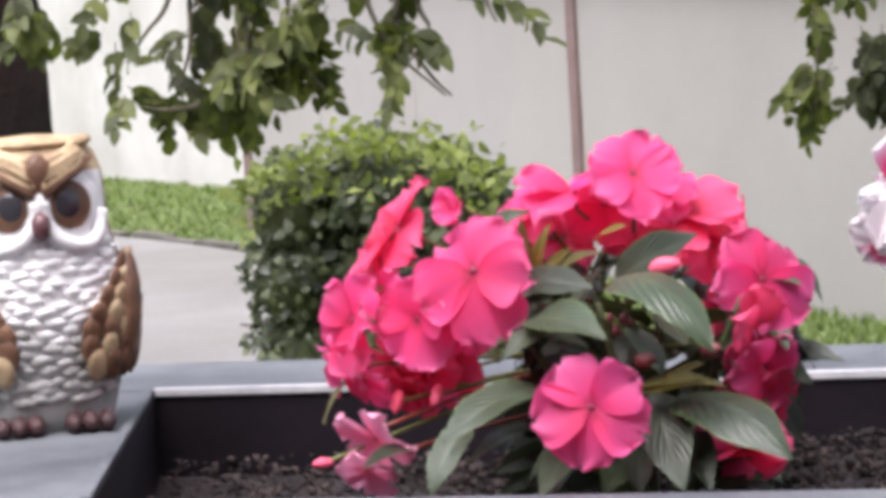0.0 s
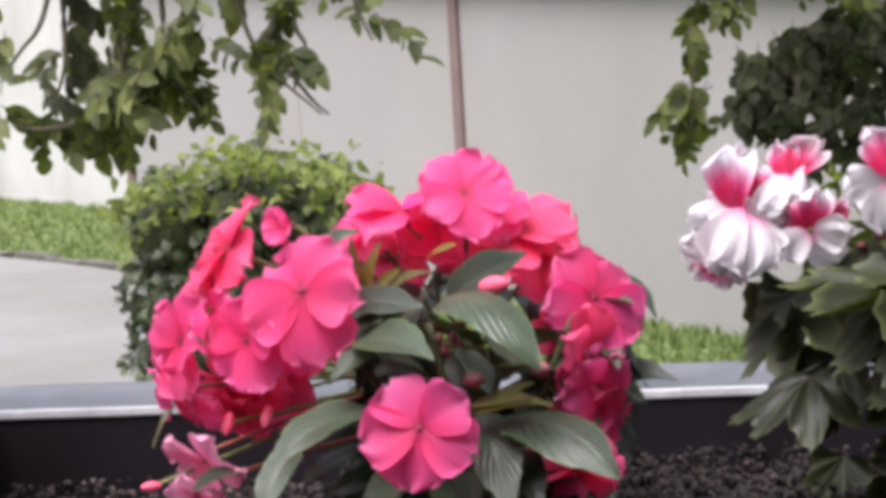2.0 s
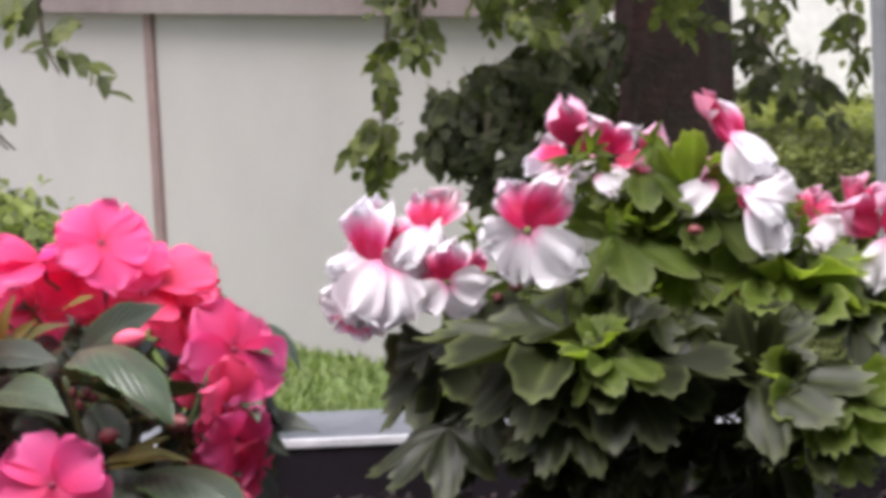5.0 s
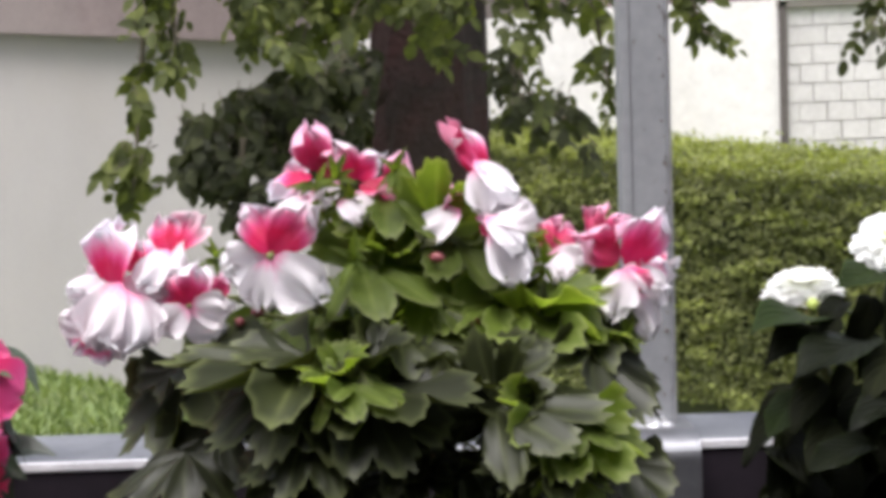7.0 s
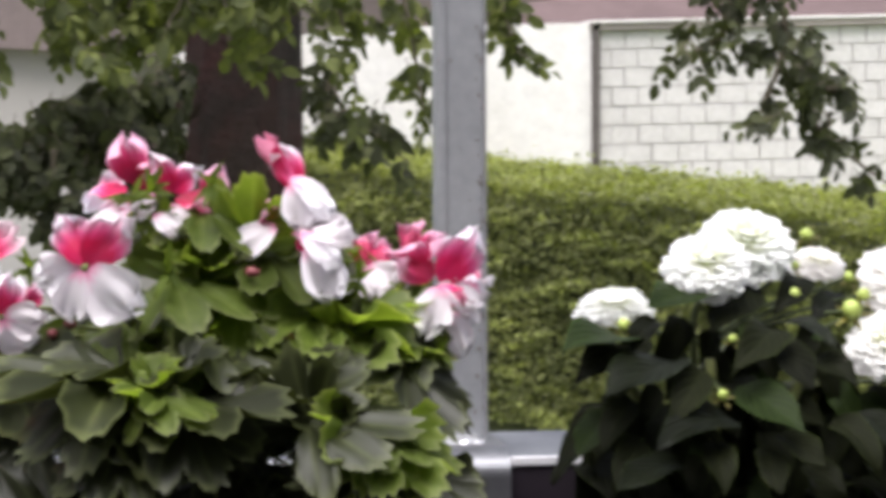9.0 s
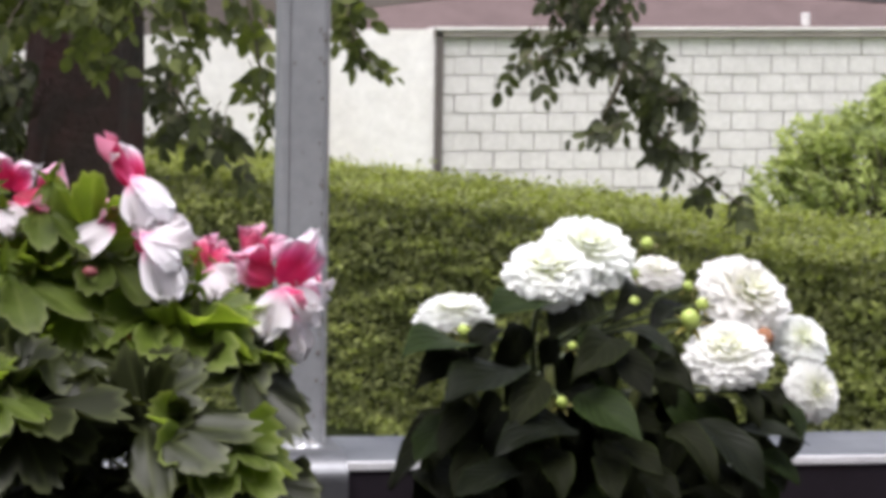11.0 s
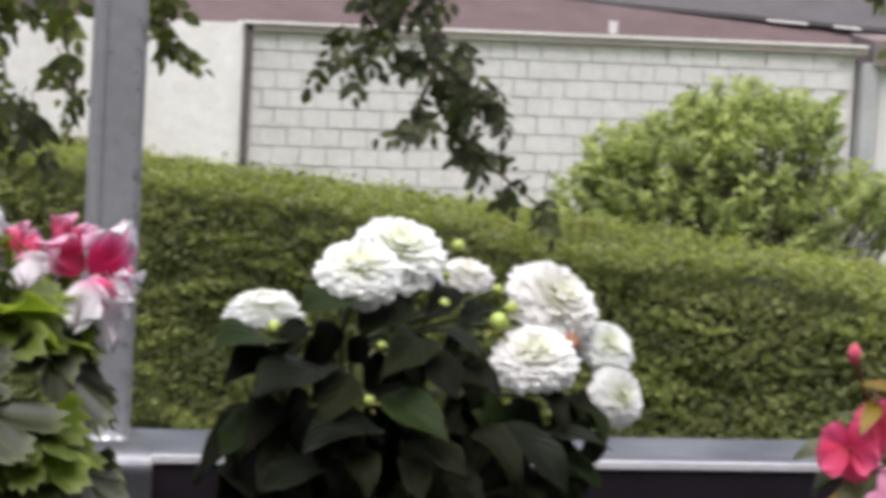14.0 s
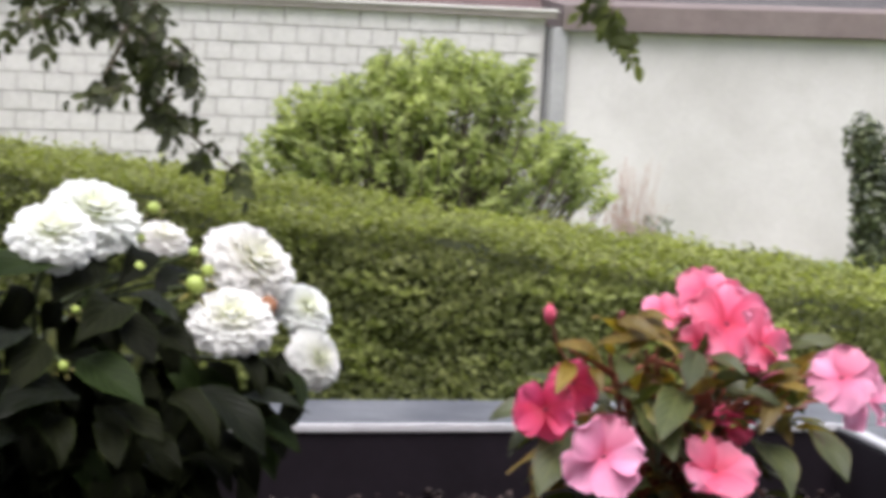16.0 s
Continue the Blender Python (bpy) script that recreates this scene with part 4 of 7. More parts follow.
# loose green shrub in front of the block wall
sh = [((5.608, 15.500, -0.285), (0.55, 0.5, 0.48)), ((6.272, 15.500, -0.070), (0.62, 0.5, 0.52)), ((5.903, 15.500, 0.061), (0.4, 0.4, 0.3)), ((6.628, 15.500, 0.097), (0.3, 0.35, 0.28)), ((6.992, 15.500, -0.417), (0.45, 0.4, 0.35)), ((5.228, 15.500, -0.447), (0.35, 0.35, 0.35)), ((6.183, 15.500, -0.597), (0.8, 0.5, 0.5)), ((7.291, 15.500, -0.482), (0.22, 0.3, 0.25)), ((5.287, 15.500, -0.116), (0.22, 0.3, 0.2))]
def leafy_shrub(name, at, mounds, shoots, label, category, seed):
    """Loose shrub: many shoots, each ending in a whorl of long drooping leaves."""
    r = np.random.default_rng(seed)
    t = thing(name, at, label, category)
    weights = np.array([rad[0] * rad[2] for c, rad in mounds])
    sets = {M_BUSHLEAF: ([], [], [], []), M_BUSHLIT: ([], [], [], [])}
    bm = bmesh.new()
    for k in range(shoots):
        c, rad = mounds[r.choice(len(mounds), p=weights / weights.sum())]
        d = r.normal(size=3)
        d /= np.linalg.norm(d)
        d[2] = d[2] if d[2] > -0.45 else -d[2]
        tip = np.array(c) + d * np.array(rad) * r.uniform(0.3, 1.12) ** 0.55
        out = np.array((tip[0] - at[0], (tip[1] - at[1]) - 0.4, 1.1))
        out /= np.linalg.norm(out)
        if k % 3 == 0:
            base = np.array(at) + np.array((r.normal() * 0.12, r.normal() * 0.1, 0))
            mid = base * 0.35 + tip * 0.65 - np.array((0, 0, 0.12))
            tube(bm, curve_points([tuple(base), tuple(mid), tuple(tip)], 4), 0.014, 0.004, 4)
        # brighter leaf copy is likelier on upper shoots: sunlight put into colour
        cs, ds, ns, sz = sets[M_BUSHLIT if r.uniform() < 0.42 + 0.25 * d[2] else M_BUSHLEAF]
        for q in range(13):
            az = q * 2.4 + r.normal() * 0.3
            up = 0.75 - 0.085 * q + r.normal() * 0.15
            dd = np.array((math.cos(az), math.sin(az), 0.0)) + out * 0.35 + np.array((0, 0, up * 0.9))
            dd /= np.linalg.norm(dd)
            L = r.uniform(0.05, 0.095)
            cs.append(tip - out * (0.012 * q) + dd * L * 0.5)
            ds.append(dd)
            ns.append(np.array((0, -0.7, 0.9)) + r.normal(size=3) * 0.35)
            sz.append(L)
    part("branching", mesh_of("branching", bm, M_TWIG), None, t)
    for mat, (cs, ds, ns, sz) in sets.items():
        part("foliage", leaf_cloud("foliage", cs, np.array(sz), mat, r, np.array(ns), 0.0, 0.36, 0.25, True, np.array(ds)), None, t)["kind"] = "stuff"
    return t


leafy_shrub("shrub", (6.2, 15.5, GROUND), sh, 980, "loose bright green leafy shrub before the block wall", "shrub", 41)
# dark climber on the rendered wall
cy = [((12.304, 20.000, -0.226), (0.22, 0.2, 0.28)), ((12.406, 20.000, -0.743), (0.22, 0.2, 0.5)), ((12.478, 20.000, -1.264), (0.26, 0.2, 0.35)), ((12.520, 20.000, -1.788), (0.26, 0.2, 0.35))]
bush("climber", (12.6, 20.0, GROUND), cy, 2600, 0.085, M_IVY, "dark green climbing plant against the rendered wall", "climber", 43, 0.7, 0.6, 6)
# small weed and dry twigs at the wall's foot
bush("weed", (10.9, 20.0, GROUND), [((10.184, 20.000, -1.067), (0.16, 0.15, 0.16)), ((10.233, 20.000, -1.369), (0.16, 0.15, 0.3))], 320, 0.08, M_IVY, "small dark weed at the foot of the wall", "weed", 44, None, 0.3, 5)
rd = random.Random(12)
dry = thing("dry_shrub", (10.2, 20.0, GROUND), "bare reddish dry shrub before the pale wall", "dry shrub")
bm = bmesh.new()
for i in range(120):
    top = Vector((9.960, 20.000, -0.673)) + Vector((rd.gauss(-0.02, 0.17), rd.gauss(0, 0.1), rd.uniform(-0.6, 0.26)))
    b0 = Vector((9.971, 20.000, -1.626)) + Vector((rd.gauss(0, 0.05), 0, -0.3))
    tube(bm, curve_points([b0, b0.lerp(top, 0.5) + Vector((rd.gauss(0, 0.1), 0, 0.05)), top], 4), 0.006, 0.002, 4)
part("twig_tangle", mesh_of("twig_tangle", bm, M_DRYTWIG), None, dry)

# vent pipes
for a in ((9.406, 27.600, 0.945), (7.168, 27.600, 0.882)):
    st = thing("vent_pipe", (a[0], 27.6, 0.7), "short white vent pipe on the red roof", "vent pipe")
    part("pipe", tube(bmesh.new(), [(a[0], 27.6, 0.75), (a[0], 27.6, a[2] + 0.185)], 0.052, 0.052, 12), M_WHITEWALL, st)
    part("cap", tube(bmesh.new(), [(a[0], 27.6, a[2] + 0.186), (a[0], 27.6, a[2] + 0.2)], 0.055, 0.05, 12), M_WHITEWALL, st)

# dark upper roof overhanging the red one
ua, ub = Vector((7.485, 28.650, 1.422)), Vector((12.841, 27.750, 1.216))
uc = ub + (ub - ua) * 1.7
upper = part("roof", prism([(ua.x, ua.y), (uc.x, uc.y), (uc.x, 36), (ua.x, 36)], [ua.z, uc.z, uc.z + 4.6, ua.z + 4.1], [ua.z + 0.06, uc.z + 0.06, uc.z + 4.7, ua.z + 4.2], 0.01), M_DARKROOF, None)
tagged(upper, "dark grey upper roof behind the block wall", "roof", kind="structure")
for f0, f1 in ((0.74, 0.83), (0.89, 0.95)):
    p0, p1 = ua.lerp(ub, f0), ua.lerp(ub, f1)
    part("flashing", prism([(p0.x, p0.y - 0.03), (p1.x, p1.y - 0.03), (p1.x, p1.y - 0.003), (p0.x, p0.y - 0.003)], [p0.z, p1.z, p1.z, p0.z], [p0.z + 0.03, p1.z + 0.03, p1.z + 0.03, p0.z + 0.03]), M_COPEDGE, upper, "pale strip of flashing")


# ---------------------------------------------------------------- trees
def tree(name, at, radius, lean, label, limbs, sprays, seed, crown, density=2.0, leaf_size=0.068):
    t = thing(name, at, label, "tree")
    r = np.random.default_rng(seed)
    bm = bmesh.new()
    top = Vector((at[0] + lean[0], at[1] + lean[1], 3.2))
    pts = curve_points([at, Vector(at).lerp(top, 0.4) + Vector((0.03, 0, 0)), top], 12)
    tube(bm, pts, radius * 1.25, radius * 0.6, 22)
    for v in bm.verts:
        a = math.atan2(v.co.y - at[1], v.co.x - at[0])
        v.co += Vector((math.cos(a), math.sin(a), 0)) * (0.035 * math.sin(5 * a + v.co.z * 0.6) + 0.02 * noise.noise(v.co * 5)) * radius / 0.24
    part("trunk", mesh_of("trunk", bm, M_BARK), None, t, "dark furrowed trunk")
    for pts in limbs:
        bm = bmesh.new()
        tube(bm, curve_points(pts, 7), 0.07, 0.02, 8)
        part("limb", mesh_of("limb", bm, M_BARK), None, t)
    for pts, n, size, spread, mat in sprays:
        line = curve_points(pts, 8)
        bm = bmesh.new()
        tube(bm, line, 0.012, 0.003, 5)
        b = part("branch", mesh_of("branch", bm, M_TWIG), None, t)
        # pinnate leaves: drooping stalks with leaflets in pairs
        small = size < 0.08
        n = max(5, int(n * density * size * size * (38 if small else 34)))
        k = np.sort(r.uniform(0, len(line) - 1.001, n))
        cs, ds, ns, bm = [], [], [], bmesh.new()
        for q in k:
            i = int(q)
            p = line[i].lerp(line[i + 1], q - i) + Vector((r.normal() * spread * 0.6, r.normal() * spread, r.normal() * spread * 0.6))
            d = Vector((r.normal() * 0.55, r.normal() * 0.45, -0.75 + r.normal() * 0.3)).normalized()
            nr = Vector((r.normal() * 0.45, -0.9, 0.35 + r.normal() * 0.45))
            nr = (nr - d * nr.dot(d)).normalized()
            side = nr.cross(d)
            L = max(size, 0.085) * r.uniform(0.9, 1.6)
            p -= d * (L * 0.5)
            tube(bm, [p, p + d * (L * 0.9)], 0.0025, 0.0015, 3)
            for j, f in enumerate((0.25, 0.25, 0.55, 0.55, 0.82, 0.82, 1.1)):
                sg = (-1, 1, -1, 1, -1, 1, 0)[j]
                dd = (d * (0.75 if sg else 1.0) + side * (0.75 * sg)).normalized()
                dd.z -= 0.25
                cs.append(tuple(p + d * (L * f) + dd * 0.024))
                ds.append(tuple(dd))
                ns.append(tuple(nr))
        m = len(cs)
        part("leaf_stalk", mesh_of("leaf_stalk", bm, M_TWIG), None, b)["kind"] = "stuff"
        part("leaves", leaf_cloud("leaves", cs, r.uniform(0.6, 1.2, m) * leaf_size * (0.8 if small else 1.0), mat, r, np.array(ns), 0.0, 0.56, 0.3, True, np.array(ds)), None, b)["kind"] = "stuff"
    cs = []
    for c, rad, n in crown:
        d = r.normal(size=(n, 3))
        d /= np.linalg.norm(d, axis=1)[:, None]
        rr = r.uniform(0.1, 1.0, n) ** 0.5 * (1 + 0.25 * np.sin(4 * d[:, 0] + c[0]) * np.cos(5 * d[:, 2]))
        cs.append(np.array(c) + d * rr[:, None] * np.array(rad))
    cs = np.concatenate(cs)
    part("crown", leaf_cloud("crown", cs, r.uniform(0.07, 0.14, len(cs)), M_TREELEAF, r, np.tile((0, 0, 0.6), (len(cs), 1)), 0.8, 0.5, 0.9), None, t)["kind"] = "stuff"
    return t


G, D, LG = M_TREELEAF, M_DARKLEAF, M_LEFTLEAF
tree("tree", (0.362, 9.5, GROUND), 0.21, (0.08, 0.05), "broad tree with a dark trunk and drooping green branches",
     [[(0.44, 9.5, 1.0), (-0.3, 8.8, 1.4), (-0.9, 8.0, 1.5)], [(0.44, 9.5, 1.1), (1.2, 8.6, 1.5), (2.2, 7.8, 1.4)], [(0.44, 9.5, 1.2), (0.3, 8.4, 1.5), (0.1, 7.6, 1.2)],
      [(0.196, 9.300, 0.178), (-0.130, 8.900, 0.132), (-0.359, 8.600, 0.010)]],
     [
        # slender hanging spray
        ([(-0.477, 7.600, 0.744), (-0.516, 7.600, 0.380), (-0.542, 7.600, 0.114), (-0.563, 7.600, -0.121)], 34, 0.10, 0.045, G),
        ([(-0.431, 7.600, 0.644), (-0.424, 7.600, 0.377), (-0.396, 7.600, 0.243)], 14, 0.10, 0.04, G),
        # leafy masses before the trunk
        ([(-0.234, 7.800, 0.750), (-0.208, 7.800, 0.511), (-0.128, 7.800, 0.320)], 46, 0.095, 0.07, G),
        ([(-0.029, 7.800, 0.745), (-0.001, 7.800, 0.540), (-0.050, 7.800, 0.335)], 40, 0.095, 0.06, G),
        ([(0.110, 7.900, 0.748), (0.156, 7.900, 0.539), (0.100, 7.900, 0.419)], 26, 0.09, 0.07, G),
        ([(0.246, 7.800, 0.738), (0.275, 7.800, 0.549), (0.295, 7.800, 0.360)], 22, 0.095, 0.08, G),
        ([(0.418, 7.800, 0.734), (0.465, 7.800, 0.561), (0.513, 7.800, 0.440)], 24, 0.095, 0.09, G),
        # thick leafage high up before the trunk
        ([(-0.319, 8.200, 0.706), (-0.145, 8.200, 0.540), (0.144, 8.200, 0.514)], 105, 0.095, 0.12, G),
        ([(0.077, 8.200, 0.696), (0.253, 8.200, 0.547), (0.543, 8.200, 0.521)], 105, 0.095, 0.12, G),
        ([(0.475, 8.200, 0.686), (0.617, 8.200, 0.538), (0.800, 8.200, 0.569)], 16, 0.095, 0.10, G),
        # dark lower bough, its shade put into the leaf colour
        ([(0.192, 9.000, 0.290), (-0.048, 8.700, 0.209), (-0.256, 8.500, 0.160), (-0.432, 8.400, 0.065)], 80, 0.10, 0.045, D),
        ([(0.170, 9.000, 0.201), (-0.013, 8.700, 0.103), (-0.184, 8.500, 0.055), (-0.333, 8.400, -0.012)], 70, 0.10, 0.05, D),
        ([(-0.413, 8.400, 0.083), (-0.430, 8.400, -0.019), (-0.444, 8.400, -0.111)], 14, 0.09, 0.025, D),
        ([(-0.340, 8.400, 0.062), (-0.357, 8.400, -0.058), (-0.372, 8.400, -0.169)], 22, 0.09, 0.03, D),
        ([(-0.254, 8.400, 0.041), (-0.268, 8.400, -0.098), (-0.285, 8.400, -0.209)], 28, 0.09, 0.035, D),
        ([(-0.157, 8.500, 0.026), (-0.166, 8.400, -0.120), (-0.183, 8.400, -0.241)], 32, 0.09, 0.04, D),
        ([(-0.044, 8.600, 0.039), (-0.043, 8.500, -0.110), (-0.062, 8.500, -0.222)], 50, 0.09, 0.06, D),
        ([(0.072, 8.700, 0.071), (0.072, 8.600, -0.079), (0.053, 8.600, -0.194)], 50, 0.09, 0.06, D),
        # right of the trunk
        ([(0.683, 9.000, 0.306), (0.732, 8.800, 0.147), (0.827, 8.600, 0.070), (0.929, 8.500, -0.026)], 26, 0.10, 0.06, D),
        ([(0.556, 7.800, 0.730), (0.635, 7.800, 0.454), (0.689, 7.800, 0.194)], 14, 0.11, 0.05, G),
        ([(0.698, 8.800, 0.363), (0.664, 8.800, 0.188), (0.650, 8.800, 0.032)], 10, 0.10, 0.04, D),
        ([(0.781, 7.800, 0.725), (0.843, 7.800, 0.448), (0.888, 7.800, 0.162)], 14, 0.11, 0.045, G),
        ([(1.122, 7.800, 0.569), (1.143, 7.800, 0.449), (1.196, 7.800, 0.329)], 12, 0.11, 0.03, G),
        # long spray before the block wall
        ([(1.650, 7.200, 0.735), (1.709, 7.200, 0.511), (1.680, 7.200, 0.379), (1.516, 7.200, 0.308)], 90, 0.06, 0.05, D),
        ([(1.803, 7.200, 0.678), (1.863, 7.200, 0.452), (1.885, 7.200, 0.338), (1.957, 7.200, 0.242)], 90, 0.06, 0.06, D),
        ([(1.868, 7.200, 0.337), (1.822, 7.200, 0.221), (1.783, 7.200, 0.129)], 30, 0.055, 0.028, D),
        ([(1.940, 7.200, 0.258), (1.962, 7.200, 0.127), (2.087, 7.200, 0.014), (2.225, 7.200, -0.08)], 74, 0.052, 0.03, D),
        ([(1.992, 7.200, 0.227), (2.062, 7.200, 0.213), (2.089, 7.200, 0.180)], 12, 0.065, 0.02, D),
        ([(3.306, 7.400, 0.809), (3.401, 7.400, 0.584), (3.490, 7.400, 0.464), (3.587, 7.400, 0.379)], 34, 0.08, 0.03, G),
     ], 51,
     [((0.3, 9.2, 2.9), (2.6, 1.6, 1.3), 5200), ((2.0, 8.3, 2.5), (1.4, 1.2, 0.8), 2000), ((-1.4, 8.4, 2.6), (1.4, 1.2, 0.8), 2000)])
tree("tree", (-4.16, 9.9, GROUND), 0.27, (-0.05, 0.1), "dark-trunked tree with drooping green branches beside the paving",
     [[(-4.05, 9.9, 1.1), (-3.2, 8.8, 1.6), (-2.4, 7.9, 1.3)], [(-4.05, 9.9, 1.2), (-3.0, 8.2, 1.8), (-1.6, 7.4, 1.4)]],
     [
        ([(-2.122, 7.250, 0.426), (-2.167, 7.250, 0.262), (-2.248, 7.250, 0.100), (-2.220, 7.250, -0.011)], 95, 0.100, 0.060, LG),
        ([(-1.950, 7.250, 0.416), (-1.995, 7.250, 0.253), (-2.073, 7.250, 0.108)], 90, 0.100, 0.070, LG),
        ([(-2.348, 7.250, 0.423), (-2.273, 7.250, 0.235), (-2.123, 7.250, 0.143)], 60, 0.095, 0.050, LG),
        ([(-2.209, 7.250, 0.148), (-2.304, 7.250, 0.035), (-2.409, 7.250, 0.041), (-2.440, 7.250, -0.017)], 34, 0.110, 0.030, LG),
        ([(-1.697, 7.250, 0.384), (-1.739, 7.250, 0.255), (-1.647, 7.250, 0.102), (-1.583, 7.250, 0.033)], 40, 0.095, 0.040, LG),
        ([(-2.914, 7.250, 0.456), (-2.909, 7.250, 0.287)], 30, 0.100, 0.060, LG),
        ([(-2.923, 7.400, 0.666), (-2.944, 7.400, 0.392), (-2.940, 7.400, 0.201)], 30, 0.085, 0.07, LG),
        ([(-2.564, 7.200, 0.637), (-2.629, 7.200, 0.474), (-2.637, 7.200, 0.358)], 12, 0.1, 0.05, LG),
        ([(-2.338, 7.200, 0.622), (-2.408, 7.200, 0.362), (-2.485, 7.200, 0.266), (-2.553, 7.200, 0.178)], 50, 0.085, 0.07, LG),
        ([(-2.345, 7.200, 0.523), (-2.346, 7.200, 0.258), (-2.370, 7.200, 0.160), (-2.391, 7.200, 0.111)], 40, 0.10, 0.06, D),
        ([(-2.183, 7.200, 0.612), (-2.184, 7.200, 0.349), (-2.178, 7.200, 0.183), (-2.174, 7.200, -0.017)], 100, 0.095, 0.09, LG),
        ([(-2.047, 7.200, 0.603), (-2.047, 7.200, 0.341), (-2.039, 7.200, 0.192), (-1.945, 7.200, 0.063)], 80, 0.095, 0.08, LG),
        ([(-2.214, 7.200, 0.151), (-2.308, 7.200, 0.056), (-2.431, 7.200, 0.037), (-2.518, 7.200, 0.050)], 44, 0.085, 0.055, LG),
        ([(-1.844, 7.200, 0.590), (-1.810, 7.200, 0.327), (-1.735, 7.200, 0.175), (-1.592, 7.200, 0.037)], 56, 0.085, 0.055, LG),
        ([(-1.643, 7.200, 0.577), (-1.659, 7.200, 0.318), (-1.631, 7.200, 0.219), (-1.740, 7.200, 0.094)], 46, 0.085, 0.07, LG),
        ([(-1.478, 7.200, 0.566), (-1.474, 7.200, 0.356), (-1.431, 7.200, 0.240)], 24, 0.12, 0.06, LG),
     ], 52,
     [((-3.6, 9.4, 3.0), (2.0, 1.6, 1.3), 3600), ((-2.0, 8.0, 2.5), (1.4, 1.0, 0.8), 1800)], 0.47, 0.084)

# ---------------------------------------------------------------- owl figure
def owl_figure(at, h):
    """Painted owl ornament, one mesh with painted areas as material slots."""
    mats = [surface("owl_white", ((0.3, (0.62, 0.6, 0.6)), (0.7, (0.82, 0.81, 0.82))), 30.0, 0.5, fine=250, bump=0.2, dist=0.002),
            surface("owl_tan", ((0.3, (0.26, 0.16, 0.095)), (0.5, (0.46, 0.33, 0.19)), (0.75, (0.6, 0.48, 0.31))), 40.0, 0.55, fine=250, bump=0.3, dist=0.002),
            surface("owl_brown", ((0.3, (0.07, 0.03, 0.02)), (0.55, (0.18, 0.085, 0.045)), (0.8, (0.36, 0.2, 0.11))), 45.0, 0.55, fine=250, bump=0.3, dist=0.002),
            surface("owl_dark", ((0.3, (0.018, 0.016, 0.022)), (0.7, (0.055, 0.05, 0.06))), 40.0, 0.25, bump=0.05, dist=0.001),
            surface("owl_beak", ((0.3, (0.06, 0.025, 0.035)), (0.7, (0.15, 0.06, 0.065))), 40.0, 0.35, bump=0.1, dist=0.001),
            surface("owl_foot", ((0.3, (0.03, 0.012, 0.015)), (0.7, (0.075, 0.03, 0.03))), 40.0, 0.5),
            # grey of the lower belly: shade and dirt together put into the paint
            surface("owl_shade_and_dirt", ((0.3, (0.34, 0.33, 0.315)), (0.7, (0.52, 0.51, 0.495))), 30.0, 0.6, fine=250, bump=0.3, dist=0.002)]
    bm = bmesh.new()
    prof = [(0.0, 0.60), (0.04, 0.68), (0.12, 0.75), (0.25, 0.85), (0.4, 0.92), (0.52, 0.87), (0.60, 0.80), (0.68, 0.74), (0.78, 0.73), (0.86, 0.71), (0.92, 0.64), (0.965, 0.52), (0.985, 0.0)]
    W = h * 0.325
    seg = 40
    rings = []
    for z, r in prof:
        rings.append([bm.verts.new((W * r * math.sin(2 * math.pi * k / seg), -W * 0.86 * r * math.cos(2 * math.pi * k / seg), z * h)) for k in range(seg)] if r else [bm.verts.new((0, 0, z * h))])
    for a, b in zip(rings, rings[1:]):
        for k in range(seg):
            j = (k + 1) % seg
            if len(b) == 1:
                f = bm.faces.new((a[k], a[j], b[0]))
            else:
                f = bm.faces.new((a[k], a[j], b[j], b[k]))
            z = f.calc_center_median().z / h
            front = math.cos(2 * math.pi * (k + 0.5) / seg)
            f.material_index = 1 if z > 0.86 else ((0 if z > 0.3 else 6) if front > 0.25 else 2)
    bm.faces.new(list(reversed(rings[0]))).material_index = 5

    def rad(z):
        for (z0, r0), (z1, r1) in zip(prof, prof[1:]):
            if z0 <= z <= z1:
                return W * (r0 + (r1 - r0) * (z - z0) / (z1 - z0))
        return W * 0.6

    def on(z, a, lift=0.0):
        r = rad(z) + lift
        return Vector((r * math.sin(a), -0.86 * r * math.cos(a), z * h))

    def blob(c, s, q, mi, sub=2):
        g = bmesh.ops.create_icosphere(bm, subdivisions=sub, radius=1, matrix=Matrix.Translation(c) @ q @ Matrix.Diagonal((*s, 1)))
        for v in g["verts"]:
            for f in v.link_faces:
                f.material_index = mi
    # breast feathers in ragged, wavy rows
    r = random.Random(3)
    for row in range(17):
        z = 0.625 - row * 0.032
        nf = 9
        for k in range(nf):
            a = radians(-70 + 140 * (k + (0.5 if row % 2 else 0) + r.gauss(0, 0.12)) / nf)
            zz = z + 0.008 * math.sin(2.2 * k + row) + r.gauss(0, 0.004)
            blob(on(zz, a, 0.0006), (h * 0.046 * r.uniform(0.8, 1.2), h * 0.011, h * 0.024), pose(0, 0, 0, 30, r.gauss(0, 7), math.degrees(a)), 0 if zz > 0.3 + r.gauss(0, 0.04) else 6, 1)
    # wings
    for sgn in (-1, 1):
        blob(on(0.37, sgn * 1.3, -0.004), (h * 0.06, h * 0.12, h * 0.22), pose(0, 0, 0, 0, sgn * 6, 0), 2, 3)
        for row in range(7):
            z = 0.53 - 0.052 * row
            a0 = (1.1, 0.88, 0.7, 0.56, 0.47, 0.46, 0.54)[row]
            for i in range(5):
                a = sgn * (a0 + (1.5 - a0) * i / 4)
                tan = row < 4 and i in (1, 2) or (row + i) % 7 == 6
